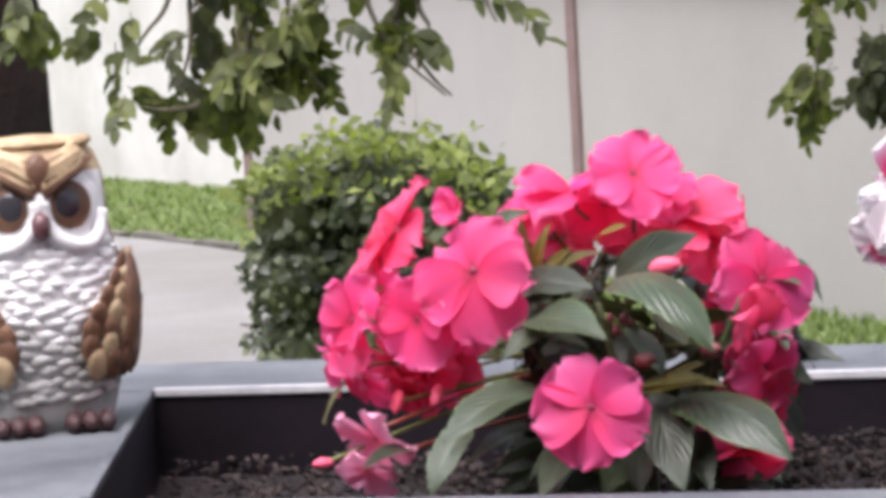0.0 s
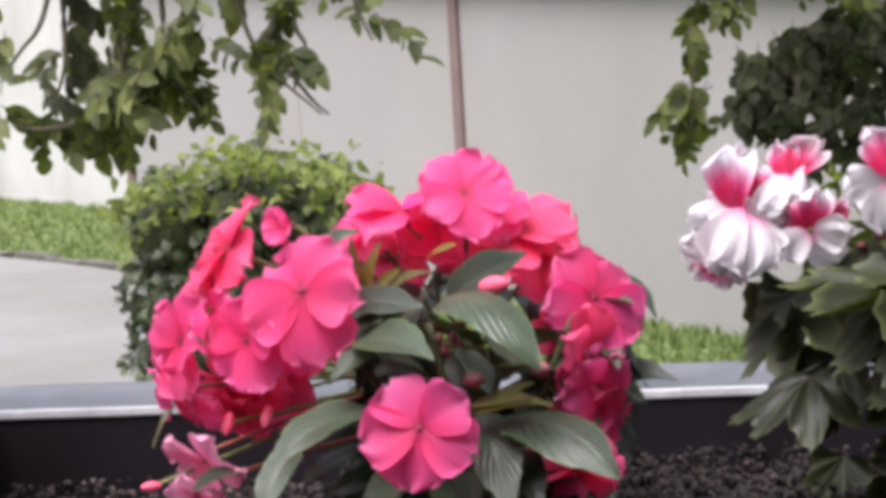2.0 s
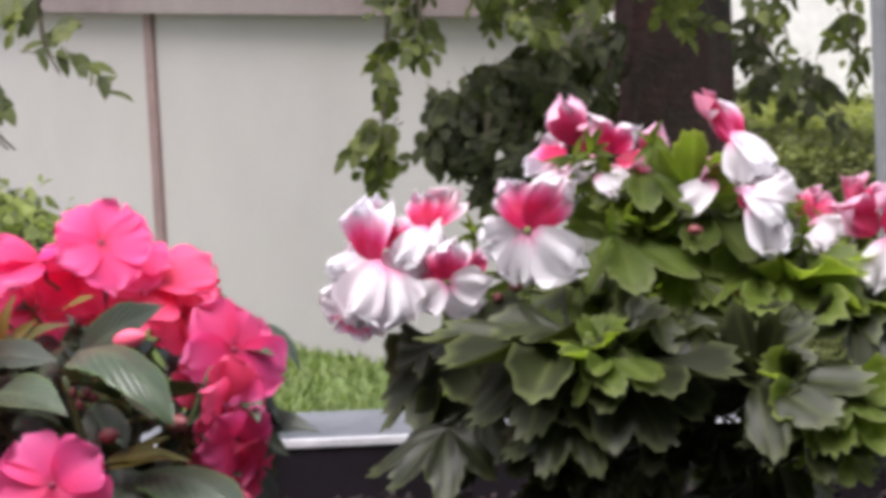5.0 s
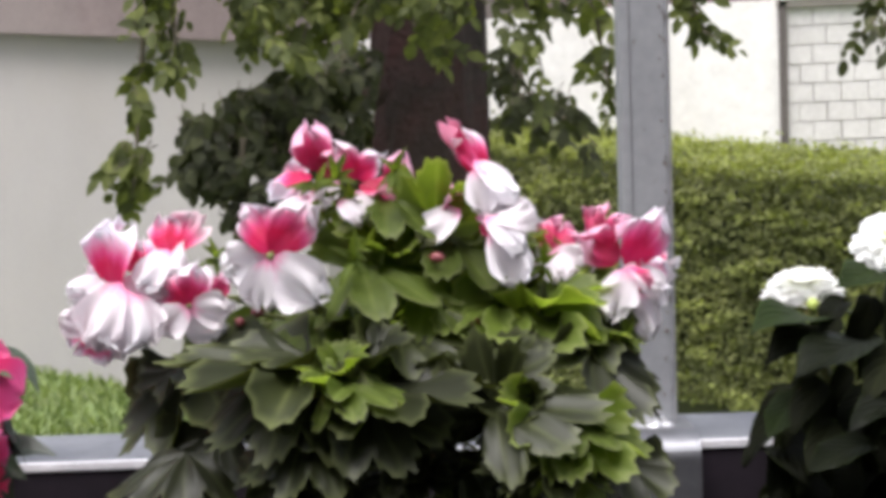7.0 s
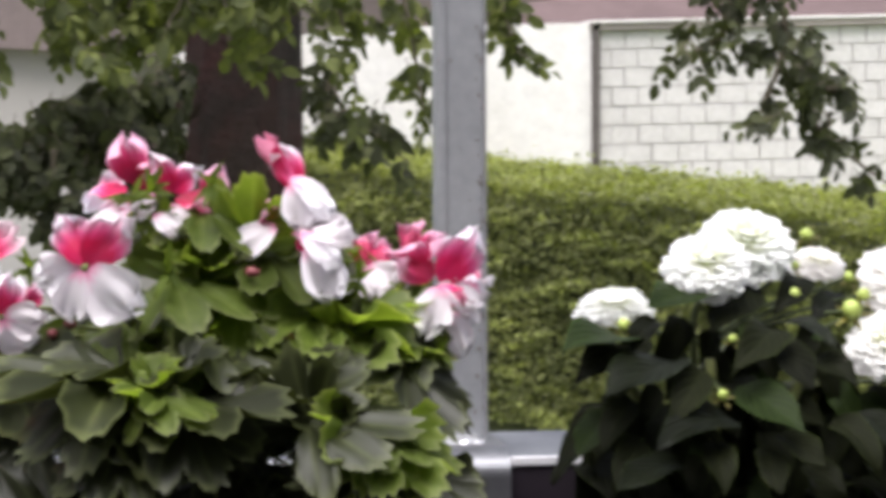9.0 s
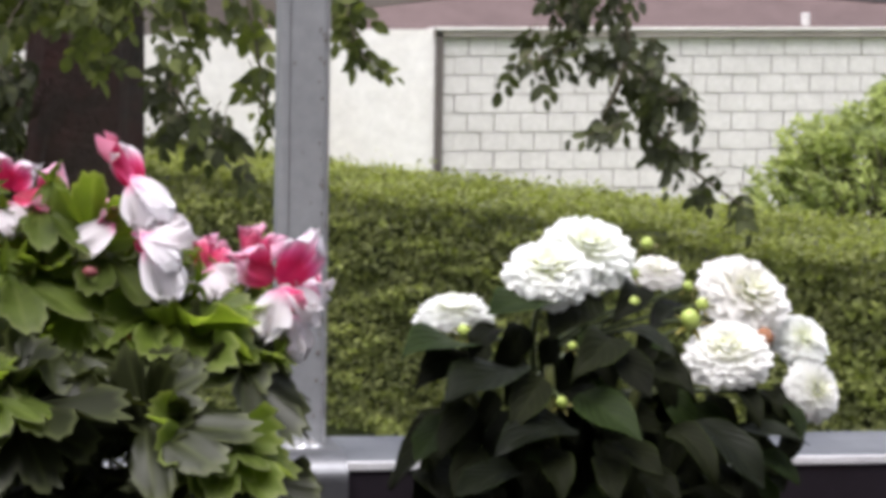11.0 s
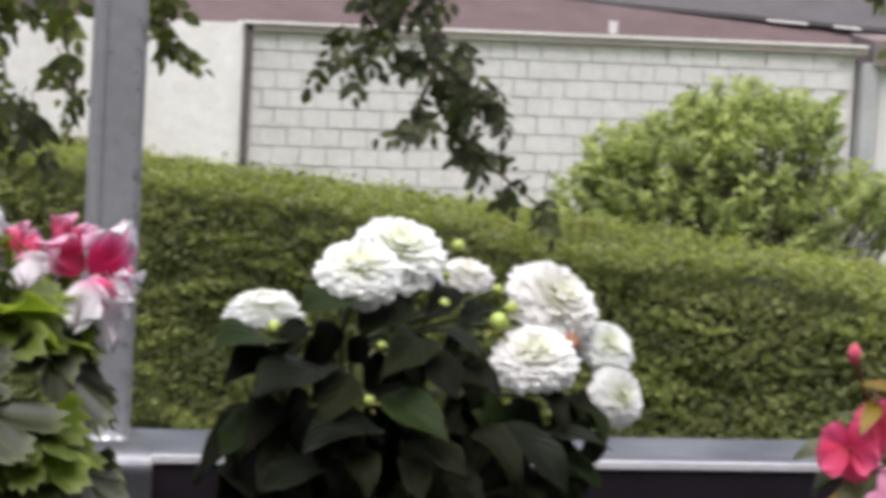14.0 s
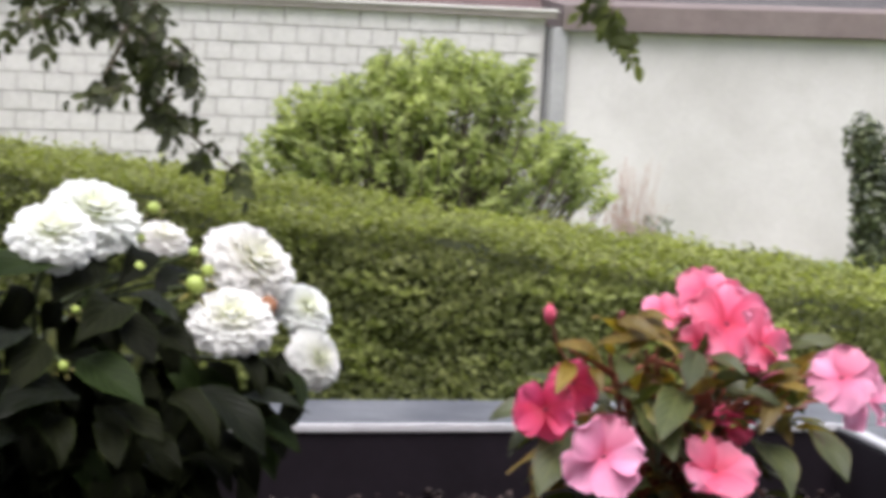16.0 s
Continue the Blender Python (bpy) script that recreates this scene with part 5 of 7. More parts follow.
                blob(on(z, a, 0.0028 + 0.0006 * row), (h * 0.042, h * 0.015, h * 0.062), pose(0, 0, 0, 16, -sgn * 14, math.degrees(a)), 1 if tan else 2, 2)
        # eye: dark ball in a brown socket, white rim swinging round below it
        a = sgn * 0.50
        q = pose(0, 0, 0, 0, 0, math.degrees(a) * 0.8)
        e = on(0.752, a, -0.004)
        blob(e, (h * 0.105, h * 0.035, h * 0.115), q, 0, 3)
        blob(e + Vector((0, -h * 0.018, 0)), (h * 0.078, h * 0.028, h * 0.085), q, 2, 3)
        blob(e + Vector((-sgn * h * 0.010, -h * 0.028, h * 0.004)), (h * 0.055, h * 0.028, h * 0.06), q, 3, 3)
        rim = [on(0.752 - 0.135 * math.sin(g), sgn * (0.50 - 0.47 * math.cos(g)), 0.0035) for g in [radians(-8 + 178 * k / 9) for k in range(10)]]
        first = len(bm.faces)
        tube(bm, curve_points(rim, 3), h * 0.030, h * 0.022, 8)
        bm.faces.ensure_lookup_table()
        for f in bm.faces[first:]:
            f.material_index = 0
        # brow: tan strokes sweeping out from the beak to the tuft
        for i in range(12):
            g = i / 11
            p0 = on(0.795 + 0.10 * g, sgn * (0.05 + 0.05 * g), 0.007 - 0.003 * g)
            p1 = on(0.86 + 0.075 * g, sgn * (0.48 + r.gauss(0, 0.03)), 0.007)
            p2 = on(0.90 + 0.055 * g, sgn * (0.80 - 0.2 * g + r.gauss(0, 0.06)), 0.004)
            first = len(bm.faces)
            tube(bm, curve_points([p0, p1, p2], 4), h * 0.021, h * 0.010, 6)
            bm.faces.ensure_lookup_table()
            for f in bm.faces[first:]:
                f.material_index = 2 if i in (0, 1, 4) else 1
        blob(Vector((sgn * W * 0.40, -W * 0.25, h * 0.95)), (h * 0.07, h * 0.06, h * 0.028), pose(0, 0, 0, 0, -sgn * 14, 0), 1, 2)
        # feet
        for k in range(3):
            blob(Vector((sgn * (W * 0.36) + (k - 1) * h * 0.055, -W * 0.72, h * 0.035)), (h * 0.032, h * 0.07, h * 0.036), Matrix(), 5, 2)
    blob(on(0.86, 0, 0.004), (h * 0.05, h * 0.03, h * 0.07), Matrix(), 2, 2)
    blob(on(0.755, 0, 0.004), (h * 0.03, h * 0.03, h * 0.05), Matrix(), 0, 2)
    blob(on(0.69, 0, 0.008), (h * 0.034, h * 0.045, h * 0.052), pose(0, 0, 0, -12, 0, 0), 4, 2)
    blob(Vector((0, 0, h * 0.955)), (W * 0.55, W * 0.55, h * 0.03), Matrix(), 1, 3)
    me = mesh_of("owl_figurine", bm)
    for m in mats:
        me.materials.append(m)
    ob = part("owl_figurine", me, None, None, "", pose(*at, 0, 0, 25))
    tagged(ob, "painted owl ornament, white breast and tan brows, on the grey ledge", "ornament")


owl_figure((-0.717, 1.66, 0.0), 0.199)


# ---------------------------------------------------------------- parts shared by the pot plants
def stem(plant, pts, r0, r1, mat, name="stem"):
    bm = bmesh.new()
    tube(bm, curve_points(pts, 6), r0, r1, 6)
    part(name, mesh_of(name, bm, mat), None, plant)


def span(p0, p1, up=(0, -0.7, 0.7), length=1.0):
    """Pose of a leaf of that length that reaches from p0 to p1, its upper side towards up."""
    p0, p1 = Vector(p0), Vector(p1)
    y = p1 - p0
    s = y.length / length
    y.normalize()
    x = y.cross(Vector(up)).normalized()
    z = x.cross(y)
    m = Matrix((x, y, z)).transposed().to_4x4()
    return Matrix.Translation(p0) @ m @ Matrix.Scale(s, 4)


def stalk_to(plant, base, p, r, mat, bow=0.3):
    base, p = Vector(base), Vector(p)
    base.y += 0.035
    mid = base.lerp(p, 0.5) + Vector(((p.x - base.x) * bow * 0.4, 0.01, (p.z - base.z) * bow * 0.25))
    stem(plant, [base, mid, p], r * 1.3, r, mat)


PETALS = {}


def petals_of(mat, seedbase, **kw):
    key = (mat.name, tuple(sorted(kw.items())))
    if key not in PETALS:
        PETALS[key] = [petal_mesh("petal", mat, 1.0, seed=seedbase + i, **kw) for i in range(4)]
    return PETALS[key]


def five_petal_flower(plant, p, r, yaw, pitch, roll, mat, rnd, open_=8.0, base=None, label=""):
    """Flat five-petalled blossom with a dark eye; r is about its radius."""
    r *= 1.13
    m = facing(p, yaw, pitch, roll)
    bm = bmesh.new()
    bmesh.ops.create_icosphere(bm, subdivisions=2, radius=0.075 * r, matrix=Matrix.Diagonal((1, 1, 0.6, 1)))
    tube(bm, [(0, 0, -0.02 * r), (0, 0.02 * r, -0.35 * r)], 0.05 * r, 0.03 * r, 6)
    f = part("flower", mesh_of("flower", bm, M_EYE), None, plant, label, m)
    meshes = petals_of(mat, 1, width=1.36, cup=0.2, notch=0.12, ripple=0.09, back=0.24)
    for i, (a, s) in enumerate(((38, 0.94), (-40, 0.94), (108, 0.98), (-110, 0.98), (180, 1.06))):
        k = s * r * rnd.uniform(1.0, 1.14)
        lift = (0.012, 0.004, 0.02, 0.014, 0.028)[i] * r
        part("petal", meshes[rnd.randrange(4)], None, f, "", m @ pose(0, 0, lift, 0, 0, a + rnd.gauss(0, 5)) @ pose(0, 0.04 * r, 0, open_ + rnd.gauss(0, 10), rnd.gauss(0, 9), 0) @ Matrix.Diagonal((k, k, k, 1)))
    if base is not None:
        q = m @ Vector((0, 0.02 * r, -0.35 * r))
        stalk_to(plant, base, q, 0.0012, M_REDSTEM if mat in (M_ROSE, M_PALEPINK) else M_STEM)
    return f


def royal_flower(plant, p, r, yaw, pitch, roll, rnd, base=None, red=False, lower=True, uppers=(30, -30)):
    """Pelargonium blossom: two large blotched upper petals, three white lower ones, ruffled."""
    r *= 1.08
    m = facing(p, yaw, pitch, roll)
    bm = bmesh.new()
    bmesh.ops.create_icosphere(bm, subdivisions=2, radius=0.09 * r, matrix=Matrix.Diagonal((1, 1, 0.8, 1)))
    tube(bm, [(0, 0, -0.02 * r), (0, -0.02 * r, -0.6 * r)], 0.07 * r, 0.04 * r, 6)
    f = part("flower", mesh_of("flower", bm, M_STEM), None, plant, "", m)
    up = petals_of(M_PELRED if red else M_PELUP, 3, width=1.15, cup=0.2, notch=0.06, ripple=0.24, back=0.35, frill=0.12)
    lo = petals_of(M_PELLOW, 5, width=1.3, cup=0.2, notch=0.14, ripple=0.17, back=0.35, frill=0.09)
    for a in uppers:
        k = r * rnd.uniform(0.85, 1.15)
        part("petal", up[rnd.randrange(4)], None, f, "", m @ pose(0, 0, 0.01 * r, 0, 0, a + rnd.gauss(0, 6)) @ pose(0, 0.03 * r, 0, 2 + rnd.gauss(0, 16), rnd.gauss(0, 14), 0) @ Matrix.Scale(k, 4))
    if lower:
        for a in (122, 180, -122):
            k = r * rnd.uniform(0.85, 1.2)
            part("petal", lo[rnd.randrange(4)], None, f, "", m @ pose(0, 0, 0.02 * r, 0, 0, a + rnd.gauss(0, 10)) @ pose(0, 0.03 * r, 0, 4 + rnd.gauss(0, 16), rnd.gauss(0, 14), 0) @ Matrix.Scale(k, 4))
    if base is not None:
        stalk_to(plant, base, m @ Vector((0, -0.02 * r, -0.6 * r)), 0.0013, M_STEM)
    return f


def bud(plant, p, mesh, yaw, pitch, s, base=None, mat=None, label=""):
    part("bud", mesh, None, plant, label, facing(p, yaw, pitch, 0, s))
    if base is not None:
        stalk_to(plant, base, p, 0.0012, mat or M_STEM)


BUD_PINK = bud_mesh("bud", M_PINKBUD, 0.85, 1.9)
BUD_RED = bud_mesh("bud", M_REDBUD, 1.0, 1.5)
BUD_GREEN = bud_mesh("bud", M_BUDGREEN, 1.0, 0.9)

# ---------------------------------------------------------------- hot pink impatiens
rnd = random.Random(71)
IB = Vector((-0.30, 1.60, SOIL))
imp = thing("impatiens", tuple(IB), "bushy hot pink impatiens with dark glossy leaves, in the trough", "flowering plant", "plants in the trough")
for k in range(7):
    a = k / 7 * 2 * math.pi
    stem(imp, [IB + Vector((0.01 * math.cos(a), 0.01 * math.sin(a), 0)), IB + Vector((0.05 * math.cos(a), 0.04 * math.sin(a), 0.08)), IB + Vector((0.10 * math.cos(a), 0.06 * math.sin(a), 0.15))], 0.0045, 0.002, M_DARKSTEM)
HUB = IB + Vector((0.0, 0.0, 0.11))


def imp_flower(p, r, yaw, pitch, roll=0.0, mat=M_HOTPINK, open_=8.0):
    five_petal_flower(imp, p, r * 1.27, yaw, pitch, roll, mat, rnd, open_, HUB + Vector((rnd.gauss(0, 0.02), 0.01, rnd.gauss(0, 0.015))))


imp_flower((-0.394, 1.530, 0.107), 0.0273, -6, 14, 8)
imp_flower((-0.433, 1.545, 0.077), 0.0198, -26, 4, 30)
imp_flower((-0.416, 1.555, 0.074), 0.0151, -4, -12, 60)
imp_flower((-0.477, 1.560, 0.076), 0.0218, -44, 8, 20)
imp_flower((-0.455, 1.600, 0.128), 0.0261, -66, 26, 10, M_CORAL)
imp_flower((-0.469, 1.610, 0.107), 0.0163, -60, 4, 50, M_CORAL)
imp_flower((-0.302, 1.575, 0.158), 0.0202, 10, 34, 16)
imp_flower((-0.343, 1.600, 0.147), 0.0249, -20, 74, 0)
imp_flower((-0.369, 1.610, 0.137), 0.0156, -40, 46, 40)
imp_flower((-0.276, 1.600, 0.130), 0.0261, 36, 52, 25, M_CORAL)
imp_flower((-0.261, 1.605, 0.110), 0.0193, 56, 20, 10, M_CORAL)
imp_flower((-0.227, 1.575, 0.091), 0.0226, 32, 16, -12)
imp_flower((-0.232, 1.560, 0.061), 0.0194, 52, -2, 35, M_CORAL)
imp_flower((-0.227, 1.565, 0.040), 0.0176, 46, -14, 0)
imp_flower((-0.240, 1.535, -0.001), 0.0214, 14, -38, 12, M_CORAL)
imp_flower((-0.319, 1.475, 0.032), 0.0226, -3, 12, -12)
imp_flower((-0.475, 1.565, 0.042), 0.0188, -46, -30, 15)
imp_flower((-0.461, 1.535, 0.007), 0.0184, -22, -34, 0, M_PALEPINK)
imp_flower((-0.466, 1.530, -0.012), 0.0136, -20, -40, 40, M_PALEPINK)
imp_flower((-0.425, 1.600, 0.045), 0.0218, -14, -24, 0, M_CORAL)
imp_flower((-0.456, 1.590, 0.042), 0.0185, -36, -22, 22, M_CORAL)
imp_flower((-0.356, 1.640, 0.116), 0.0179, 4, 20, 22, M_CORAL)
imp_flower((-0.309, 1.640, 0.123), 0.0191, 20, 26, 12, M_CORAL)
imp_flower((-0.327, 1.620, 0.136), 0.0189, 4, 44, 30, M_CORAL)
imp_flower((-0.449, 1.585, 0.027), 0.0135, -30, -36, 60, M_CORAL)
imp_flower((-0.255, 1.600, 0.073), 0.0155, 50, 0, 70, M_CORAL)
imp_flower((-0.409, 1.570, 0.143), 0.0115, -40, 10, 0, M_HOTPINK, 50)
imp_flower((-0.458, 1.575, 0.086), 0.0147, -40, 10, 0)
imp_flower((-0.420, 1.560, 0.088), 0.0139, -14, 18, 44)
imp_flower((-0.491, 1.575, 0.047), 0.0153, -50, -20, 30)
imp_flower((-0.435, 1.575, 0.044), 0.0141, -20, -20, 10, M_CORAL)
imp_flower((-0.226, 1.575, 0.019), 0.0153, 44, -30, 12, M_CORAL)
imp_flower((-0.244, 1.580, 0.022), 0.0147, 30, -20, 50, M_CORAL)
imp_flower((-0.289, 1.600, 0.146), 0.0155, 24, 40, 0)
imp_flower((-0.387, 1.620, 0.128), 0.0126, -40, 40, 0)
imp_flower((-0.258, 1.620, 0.126), 0.0139, 46, 40, 20, M_CORAL)
for p, s, yaw, pit, mesh in (((-0.277, 1.510, 0.108), 0.0082, 70, 10, BUD_PINK), ((-0.309, 1.500, 0.080), 0.0031, 10, 60, BUD_RED), ((-0.301, 1.500, 0.080), 0.0037, 20, 60, BUD_RED), ((-0.306, 1.500, 0.073), 0.0031, -20, 60, BUD_RED), ((-0.297, 1.500, 0.077), 0.0031, 30, 50, BUD_RED), ((-0.290, 1.500, 0.055), 0.0062, 60, 10, BUD_RED), ((-0.254, 1.520, 0.057), 0.0070, 40, 10, BUD_RED), ((-0.425, 1.550, 0.030), 0.0058, -20, -60, BUD_PINK), ((-0.452, 1.560, 0.025), 0.0059, -20, -60, BUD_PINK), ((-0.491, 1.520, -0.005), 0.0051, -60, 0, BUD_PINK)):
    bud(imp, p, mesh, yaw, pit, s * 0.8, HUB, M_STEM, "unopened bud")
IL = [leaf_mesh("leaf", M_IMPLEAF, 1.0, 0.5, b, 0.22, 0.02, 1, i) for i, b in enumerate((0.35, 0.7, 1.1, 0.55))]
IA = [leaf_mesh("leaf", M_IMPLEAF, 1.0, 0.52, b, -0.25, 0.02, 1, 5 + i) for i, b in enumerate((1.5, 1.1))]
NL = [leaf_mesh("leaf", M_NEWLEAF, 1.0, 0.28, b, 0.3, 0.02, 0, i) for i, b in enumerate((0.3, 0.8))]


def key_leaf(plant, p0, p1, mesh, up=(0, -0.75, 0.65)):
    part("leaf", mesh, None, plant, "", span(p0, p1, up, 1.0))


key_leaf(imp, (-0.307, 1.505, 0.102), (-0.246, 1.455, 0.066), IA[0], (0.25, -0.5, 0.85))
key_leaf(imp, (-0.360, 1.525, 0.078), (-0.308, 1.475, 0.070), IL[1], (0.05, -0.6, 0.8))
key_leaf(imp, (-0.340, 1.540, 0.082), (-0.374, 1.500, 0.058), IL[0], (-0.2, -0.75, 0.6))
key_leaf(imp, (-0.322, 1.500, 0.059), (-0.342, 1.490, 0.065), IL[3], (0, -0.5, 0.85))
key_leaf(imp, (-0.359, 1.520, 0.038), (-0.406, 1.470, 0.014), IL[1], (-0.1, -0.6, 0.8))
key_leaf(imp, (-0.275, 1.520, 0.031), (-0.205, 1.460, 0.001), IA[1], (0.15, -0.5, 0.85))
key_leaf(imp, (-0.291, 1.520, 0.033), (-0.268, 1.475, -0.018), IL[0], (0.1, -0.85, 0.5))
key_leaf(imp, (-0.274, 1.530, 0.011), (-0.255, 1.490, -0.021), IL[1], (0.3, -0.85, 0.4))
key_leaf(imp, (-0.314, 1.555, 0.094), (-0.259, 1.530, 0.124), IL[3], (-0.1, -0.8, 0.6))
key_leaf(imp, (-0.300, 1.520, 0.072), (-0.280, 1.495, 0.046), IA[1], (0.5, -0.6, 0.5))
key_leaf(imp, (-0.374, 1.545, 0.098), (-0.320, 1.520, 0.095), IL[0], (0, -0.6, 0.8))
key_leaf(imp, (-0.400, 1.515, 0.017), (-0.417, 1.480, -0.018), IL[1], (-0.2, -0.85, 0.4))
key_leaf(imp, (-0.438, 1.530, 0.002), (-0.458, 1.490, -0.003), IL[0], (-0.2, -0.6, 0.75))
key_leaf(imp, (-0.340, 1.530, -0.000), (-0.354, 1.490, -0.022), IL[3], (-0.1, -0.9, 0.4))
key_leaf(imp, (-0.301, 1.530, -0.002), (-0.296, 1.490, -0.023), IL[1], (0.1, -0.9, 0.4))
key_leaf(imp, (-0.389, 1.580, 0.128), (-0.418, 1.560, 0.123), IL[1], (-0.1, -0.6, 0.8))
key_leaf(imp, (-0.395, 1.575, 0.124), (-0.366, 1.570, 0.138), IL[2], (0, -0.7, 0.7))
key_leaf(imp, (-0.453, 1.590, 0.096), (-0.466, 1.570, 0.090), NL[1], (-0.3, -0.6, 0.7))
key_leaf(imp, (-0.489, 1.580, 0.036), (-0.500, 1.560, 0.012), NL[0], (-0.7, -0.6, 0.3))
key_leaf(imp, (-0.368, 1.560, 0.099), (-0.367, 1.550, 0.137), NL[0], (0, -0.8, 0.6))
key_leaf(imp, (-0.363, 1.560, 0.099), (-0.349, 1.550, 0.133), NL[1], (0, -0.8, 0.6))
key_leaf(imp, (-0.360, 1.560, 0.099), (-0.335, 1.540, 0.118), NL[0], (0, -0.8, 0.6))
key_leaf(imp, (-0.365, 1.550, 0.097), (-0.383, 1.550, 0.121), NL[1], (0, -0.8, 0.6))
key_leaf(imp, (-0.326, 1.570, 0.120), (-0.303, 1.550, 0.129), NL[0], (0, -0.6, 0.8))
key_leaf(imp, (-0.351, 1.550, 0.100), (-0.314, 1.530, 0.115), NL[1], (0, -0.6, 0.8))
key_leaf(imp, (-0.296, 1.510, 0.038), (-0.253, 1.480, 0.047), NL[0], (0, -0.6, 0.8))
key_leaf(imp, (-0.296, 1.510, 0.034), (-0.241, 1.480, 0.041), NL[1], (0.1, -0.6, 0.8))
key_leaf(imp, (-0.283, 1.510, 0.040), (-0.254, 1.490, 0.054), NL[0], (0.1, -0.6, 0.8))
for i in range(56):
    a, e = rnd.uniform(0, 360), rnd.uniform(-35, 45)
    rr = rnd.uniform(0.02, 0.05)
    p = IB + Vector((-math.sin(radians(a)) * rr * 1.1, math.cos(radians(a)) * rr, rnd.uniform(0.02, 0.14)))
    part("leaf", IL[i % 4], None, imp, "", pointing(p, a, e, rnd.gauss(0, 15), rnd.uniform(0.045, 0.06)))
for i in range(46):
    a = rnd.uniform(-80, 80)
    z = rnd.uniform(0.04, 0.17)
    w = 0.075 * math.sqrt(max(0.1, 1 - ((z - 0.09) / 0.14) ** 2))
    p = IB + Vector((math.sin(radians(a)) * w, rnd.uniform(-0.01, 0.05), z))
    part("leaf", IL[i % 4], None, imp, "", pointing(p, 180 + a * 0.5 + rnd.gauss(0, 25), rnd.uniform(-60, 0), rnd.gauss(0, 20), rnd.uniform(0.04, 0.055)))

key_leaf(imp, (-0.313, 1.660, 0.112), (-0.340, 1.640, 0.094), IL[0], (0, -0.9, 0.3))
key_leaf(imp, (-0.435, 1.660, 0.030), (-0.463, 1.630, 0.017), IL[1], (0, -0.9, 0.3))
key_leaf(imp, (-0.421, 1.660, 0.022), (-0.448, 1.630, 0.009), IL[3], (0, -0.9, 0.3))
for x0, x1 in ((-0.105, -0.06), (-0.09, -0.05), (-0.075, -0.03), (-0.06, -0.01), (-0.11, -0.075)):
    for z in (0.035, 0.062, 0.088):
        key_leaf(imp, IB + Vector((x1, 0.05, z + 0.01)), IB + Vector((x0, 0.03, z - rnd.uniform(0.0, 0.02))), IL[int(z * 1000) % 4], (-0.2, -0.9, 0.3))
for i in range(40):
    a = rnd.uniform(-75, 75)
    z = rnd.uniform(0.09, 0.185)
    p = IB + Vector((math.sin(radians(a)) * 0.075, rnd.uniform(0.03, 0.08), z))
    part("leaf", IL[i % 4], None, imp, "", pointing(p, 180 + a * 0.4 + rnd.gauss(0, 30), rnd.uniform(-70, 0), rnd.gauss(0, 25), rnd.uniform(0.04, 0.055)))

# ---------------------------------------------------------------- white and crimson pelargonium
rnd = random.Random(72)
PB = Vector((0.0, 1.61, SOIL))
pel = thing("pelargonium", tuple(PB), "large pelargonium with white and crimson ruffled blossoms, in the trough", "flowering plant", "plants in the trough")
for k in range(9):
    a = k / 9 * 2 * math.pi
    stem(pel, [PB + Vector((0.012 * math.cos(a), 0.012 * math.sin(a), 0)), PB + Vector((0.05 * math.cos(a), 0.03 + 0.02 * math.sin(a), 0.11)), PB + Vector((0.09 * math.cos(a), 0.03 + 0.03 * math.sin(a), 0.18))], 0.006, 0.0035, M_STEM)
PHUB = PB + Vector((0, 0.01, 0.16))


def pel_flower(p, r, yaw, pitch, roll=0.0, red=False, lower=True, base=None, uppers=(30, -30)):
    royal_flower(pel, p, r, yaw, pitch, roll, rnd, base or PHUB + Vector((rnd.gauss(0, 0.03), 0.01, rnd.gauss(0, 0.02))), red, lower, uppers)


pel_flower((-0.140, 1.545, 0.138), 0.0309, -42, 8, 12)
pel_flower((-0.150, 1.570, 0.127), 0.0265, -68, 2, -10)
pel_flower((-0.110, 1.560, 0.157), 0.0243, -30, 28, -8)
pel_flower((-0.097, 1.530, 0.130), 0.0212, -25, -8, 14)
pel_flower((-0.050, 1.515, 0.158), 0.0293, 4, 4, -4)
pel_flower((0.113, 1.580, 0.151), 0.0186, -20, 22, 10, True)
pel_flower((0.146, 1.600, 0.150), 0.0223, -48, 20, -20, True, False)
pel_flower((0.166, 1.575, 0.126), 0.0232, 40, -26, 10)
pel_flower((-0.127, 1.575, 0.146), 0.0199, -15, 30, 40)
pel_flower((-0.155, 1.560, 0.114), 0.0171, -30, -20, 170)
pel_flower((-0.085, 1.570, 0.129), 0.0132, 20, -10, 10, True)
pel_flower((-0.037, 1.600, 0.186), 0.0186, -50, 0, 30)
pel_flower((0.124, 1.600, 0.144), 0.0169, 10, 10, 40)
pel_flower((0.177, 1.585, 0.137), 0.0174, 55, 20, 10, True)
KU = petals_of(M_PELUP, 3, width=0.95, cup=0.2, notch=0.06, ripple=0.2, back=0.25, frill=0.12)
KN = petals_of(M_PELPINK, 4, width=0.62, cup=0.25, notch=0.1, ripple=0.24, back=0.25, narrow=0.8, frill=0.14)
KR = petals_of(M_PELRED, 3, width=1.1, cup=0.3, notch=0.06, ripple=0.28, back=0.25, frill=0.12)
KW = petals_of(M_PELLOW, 5, width=1.0, cup=0.2, notch=0.12, ripple=0.2, back=0.3, frill=0.1)
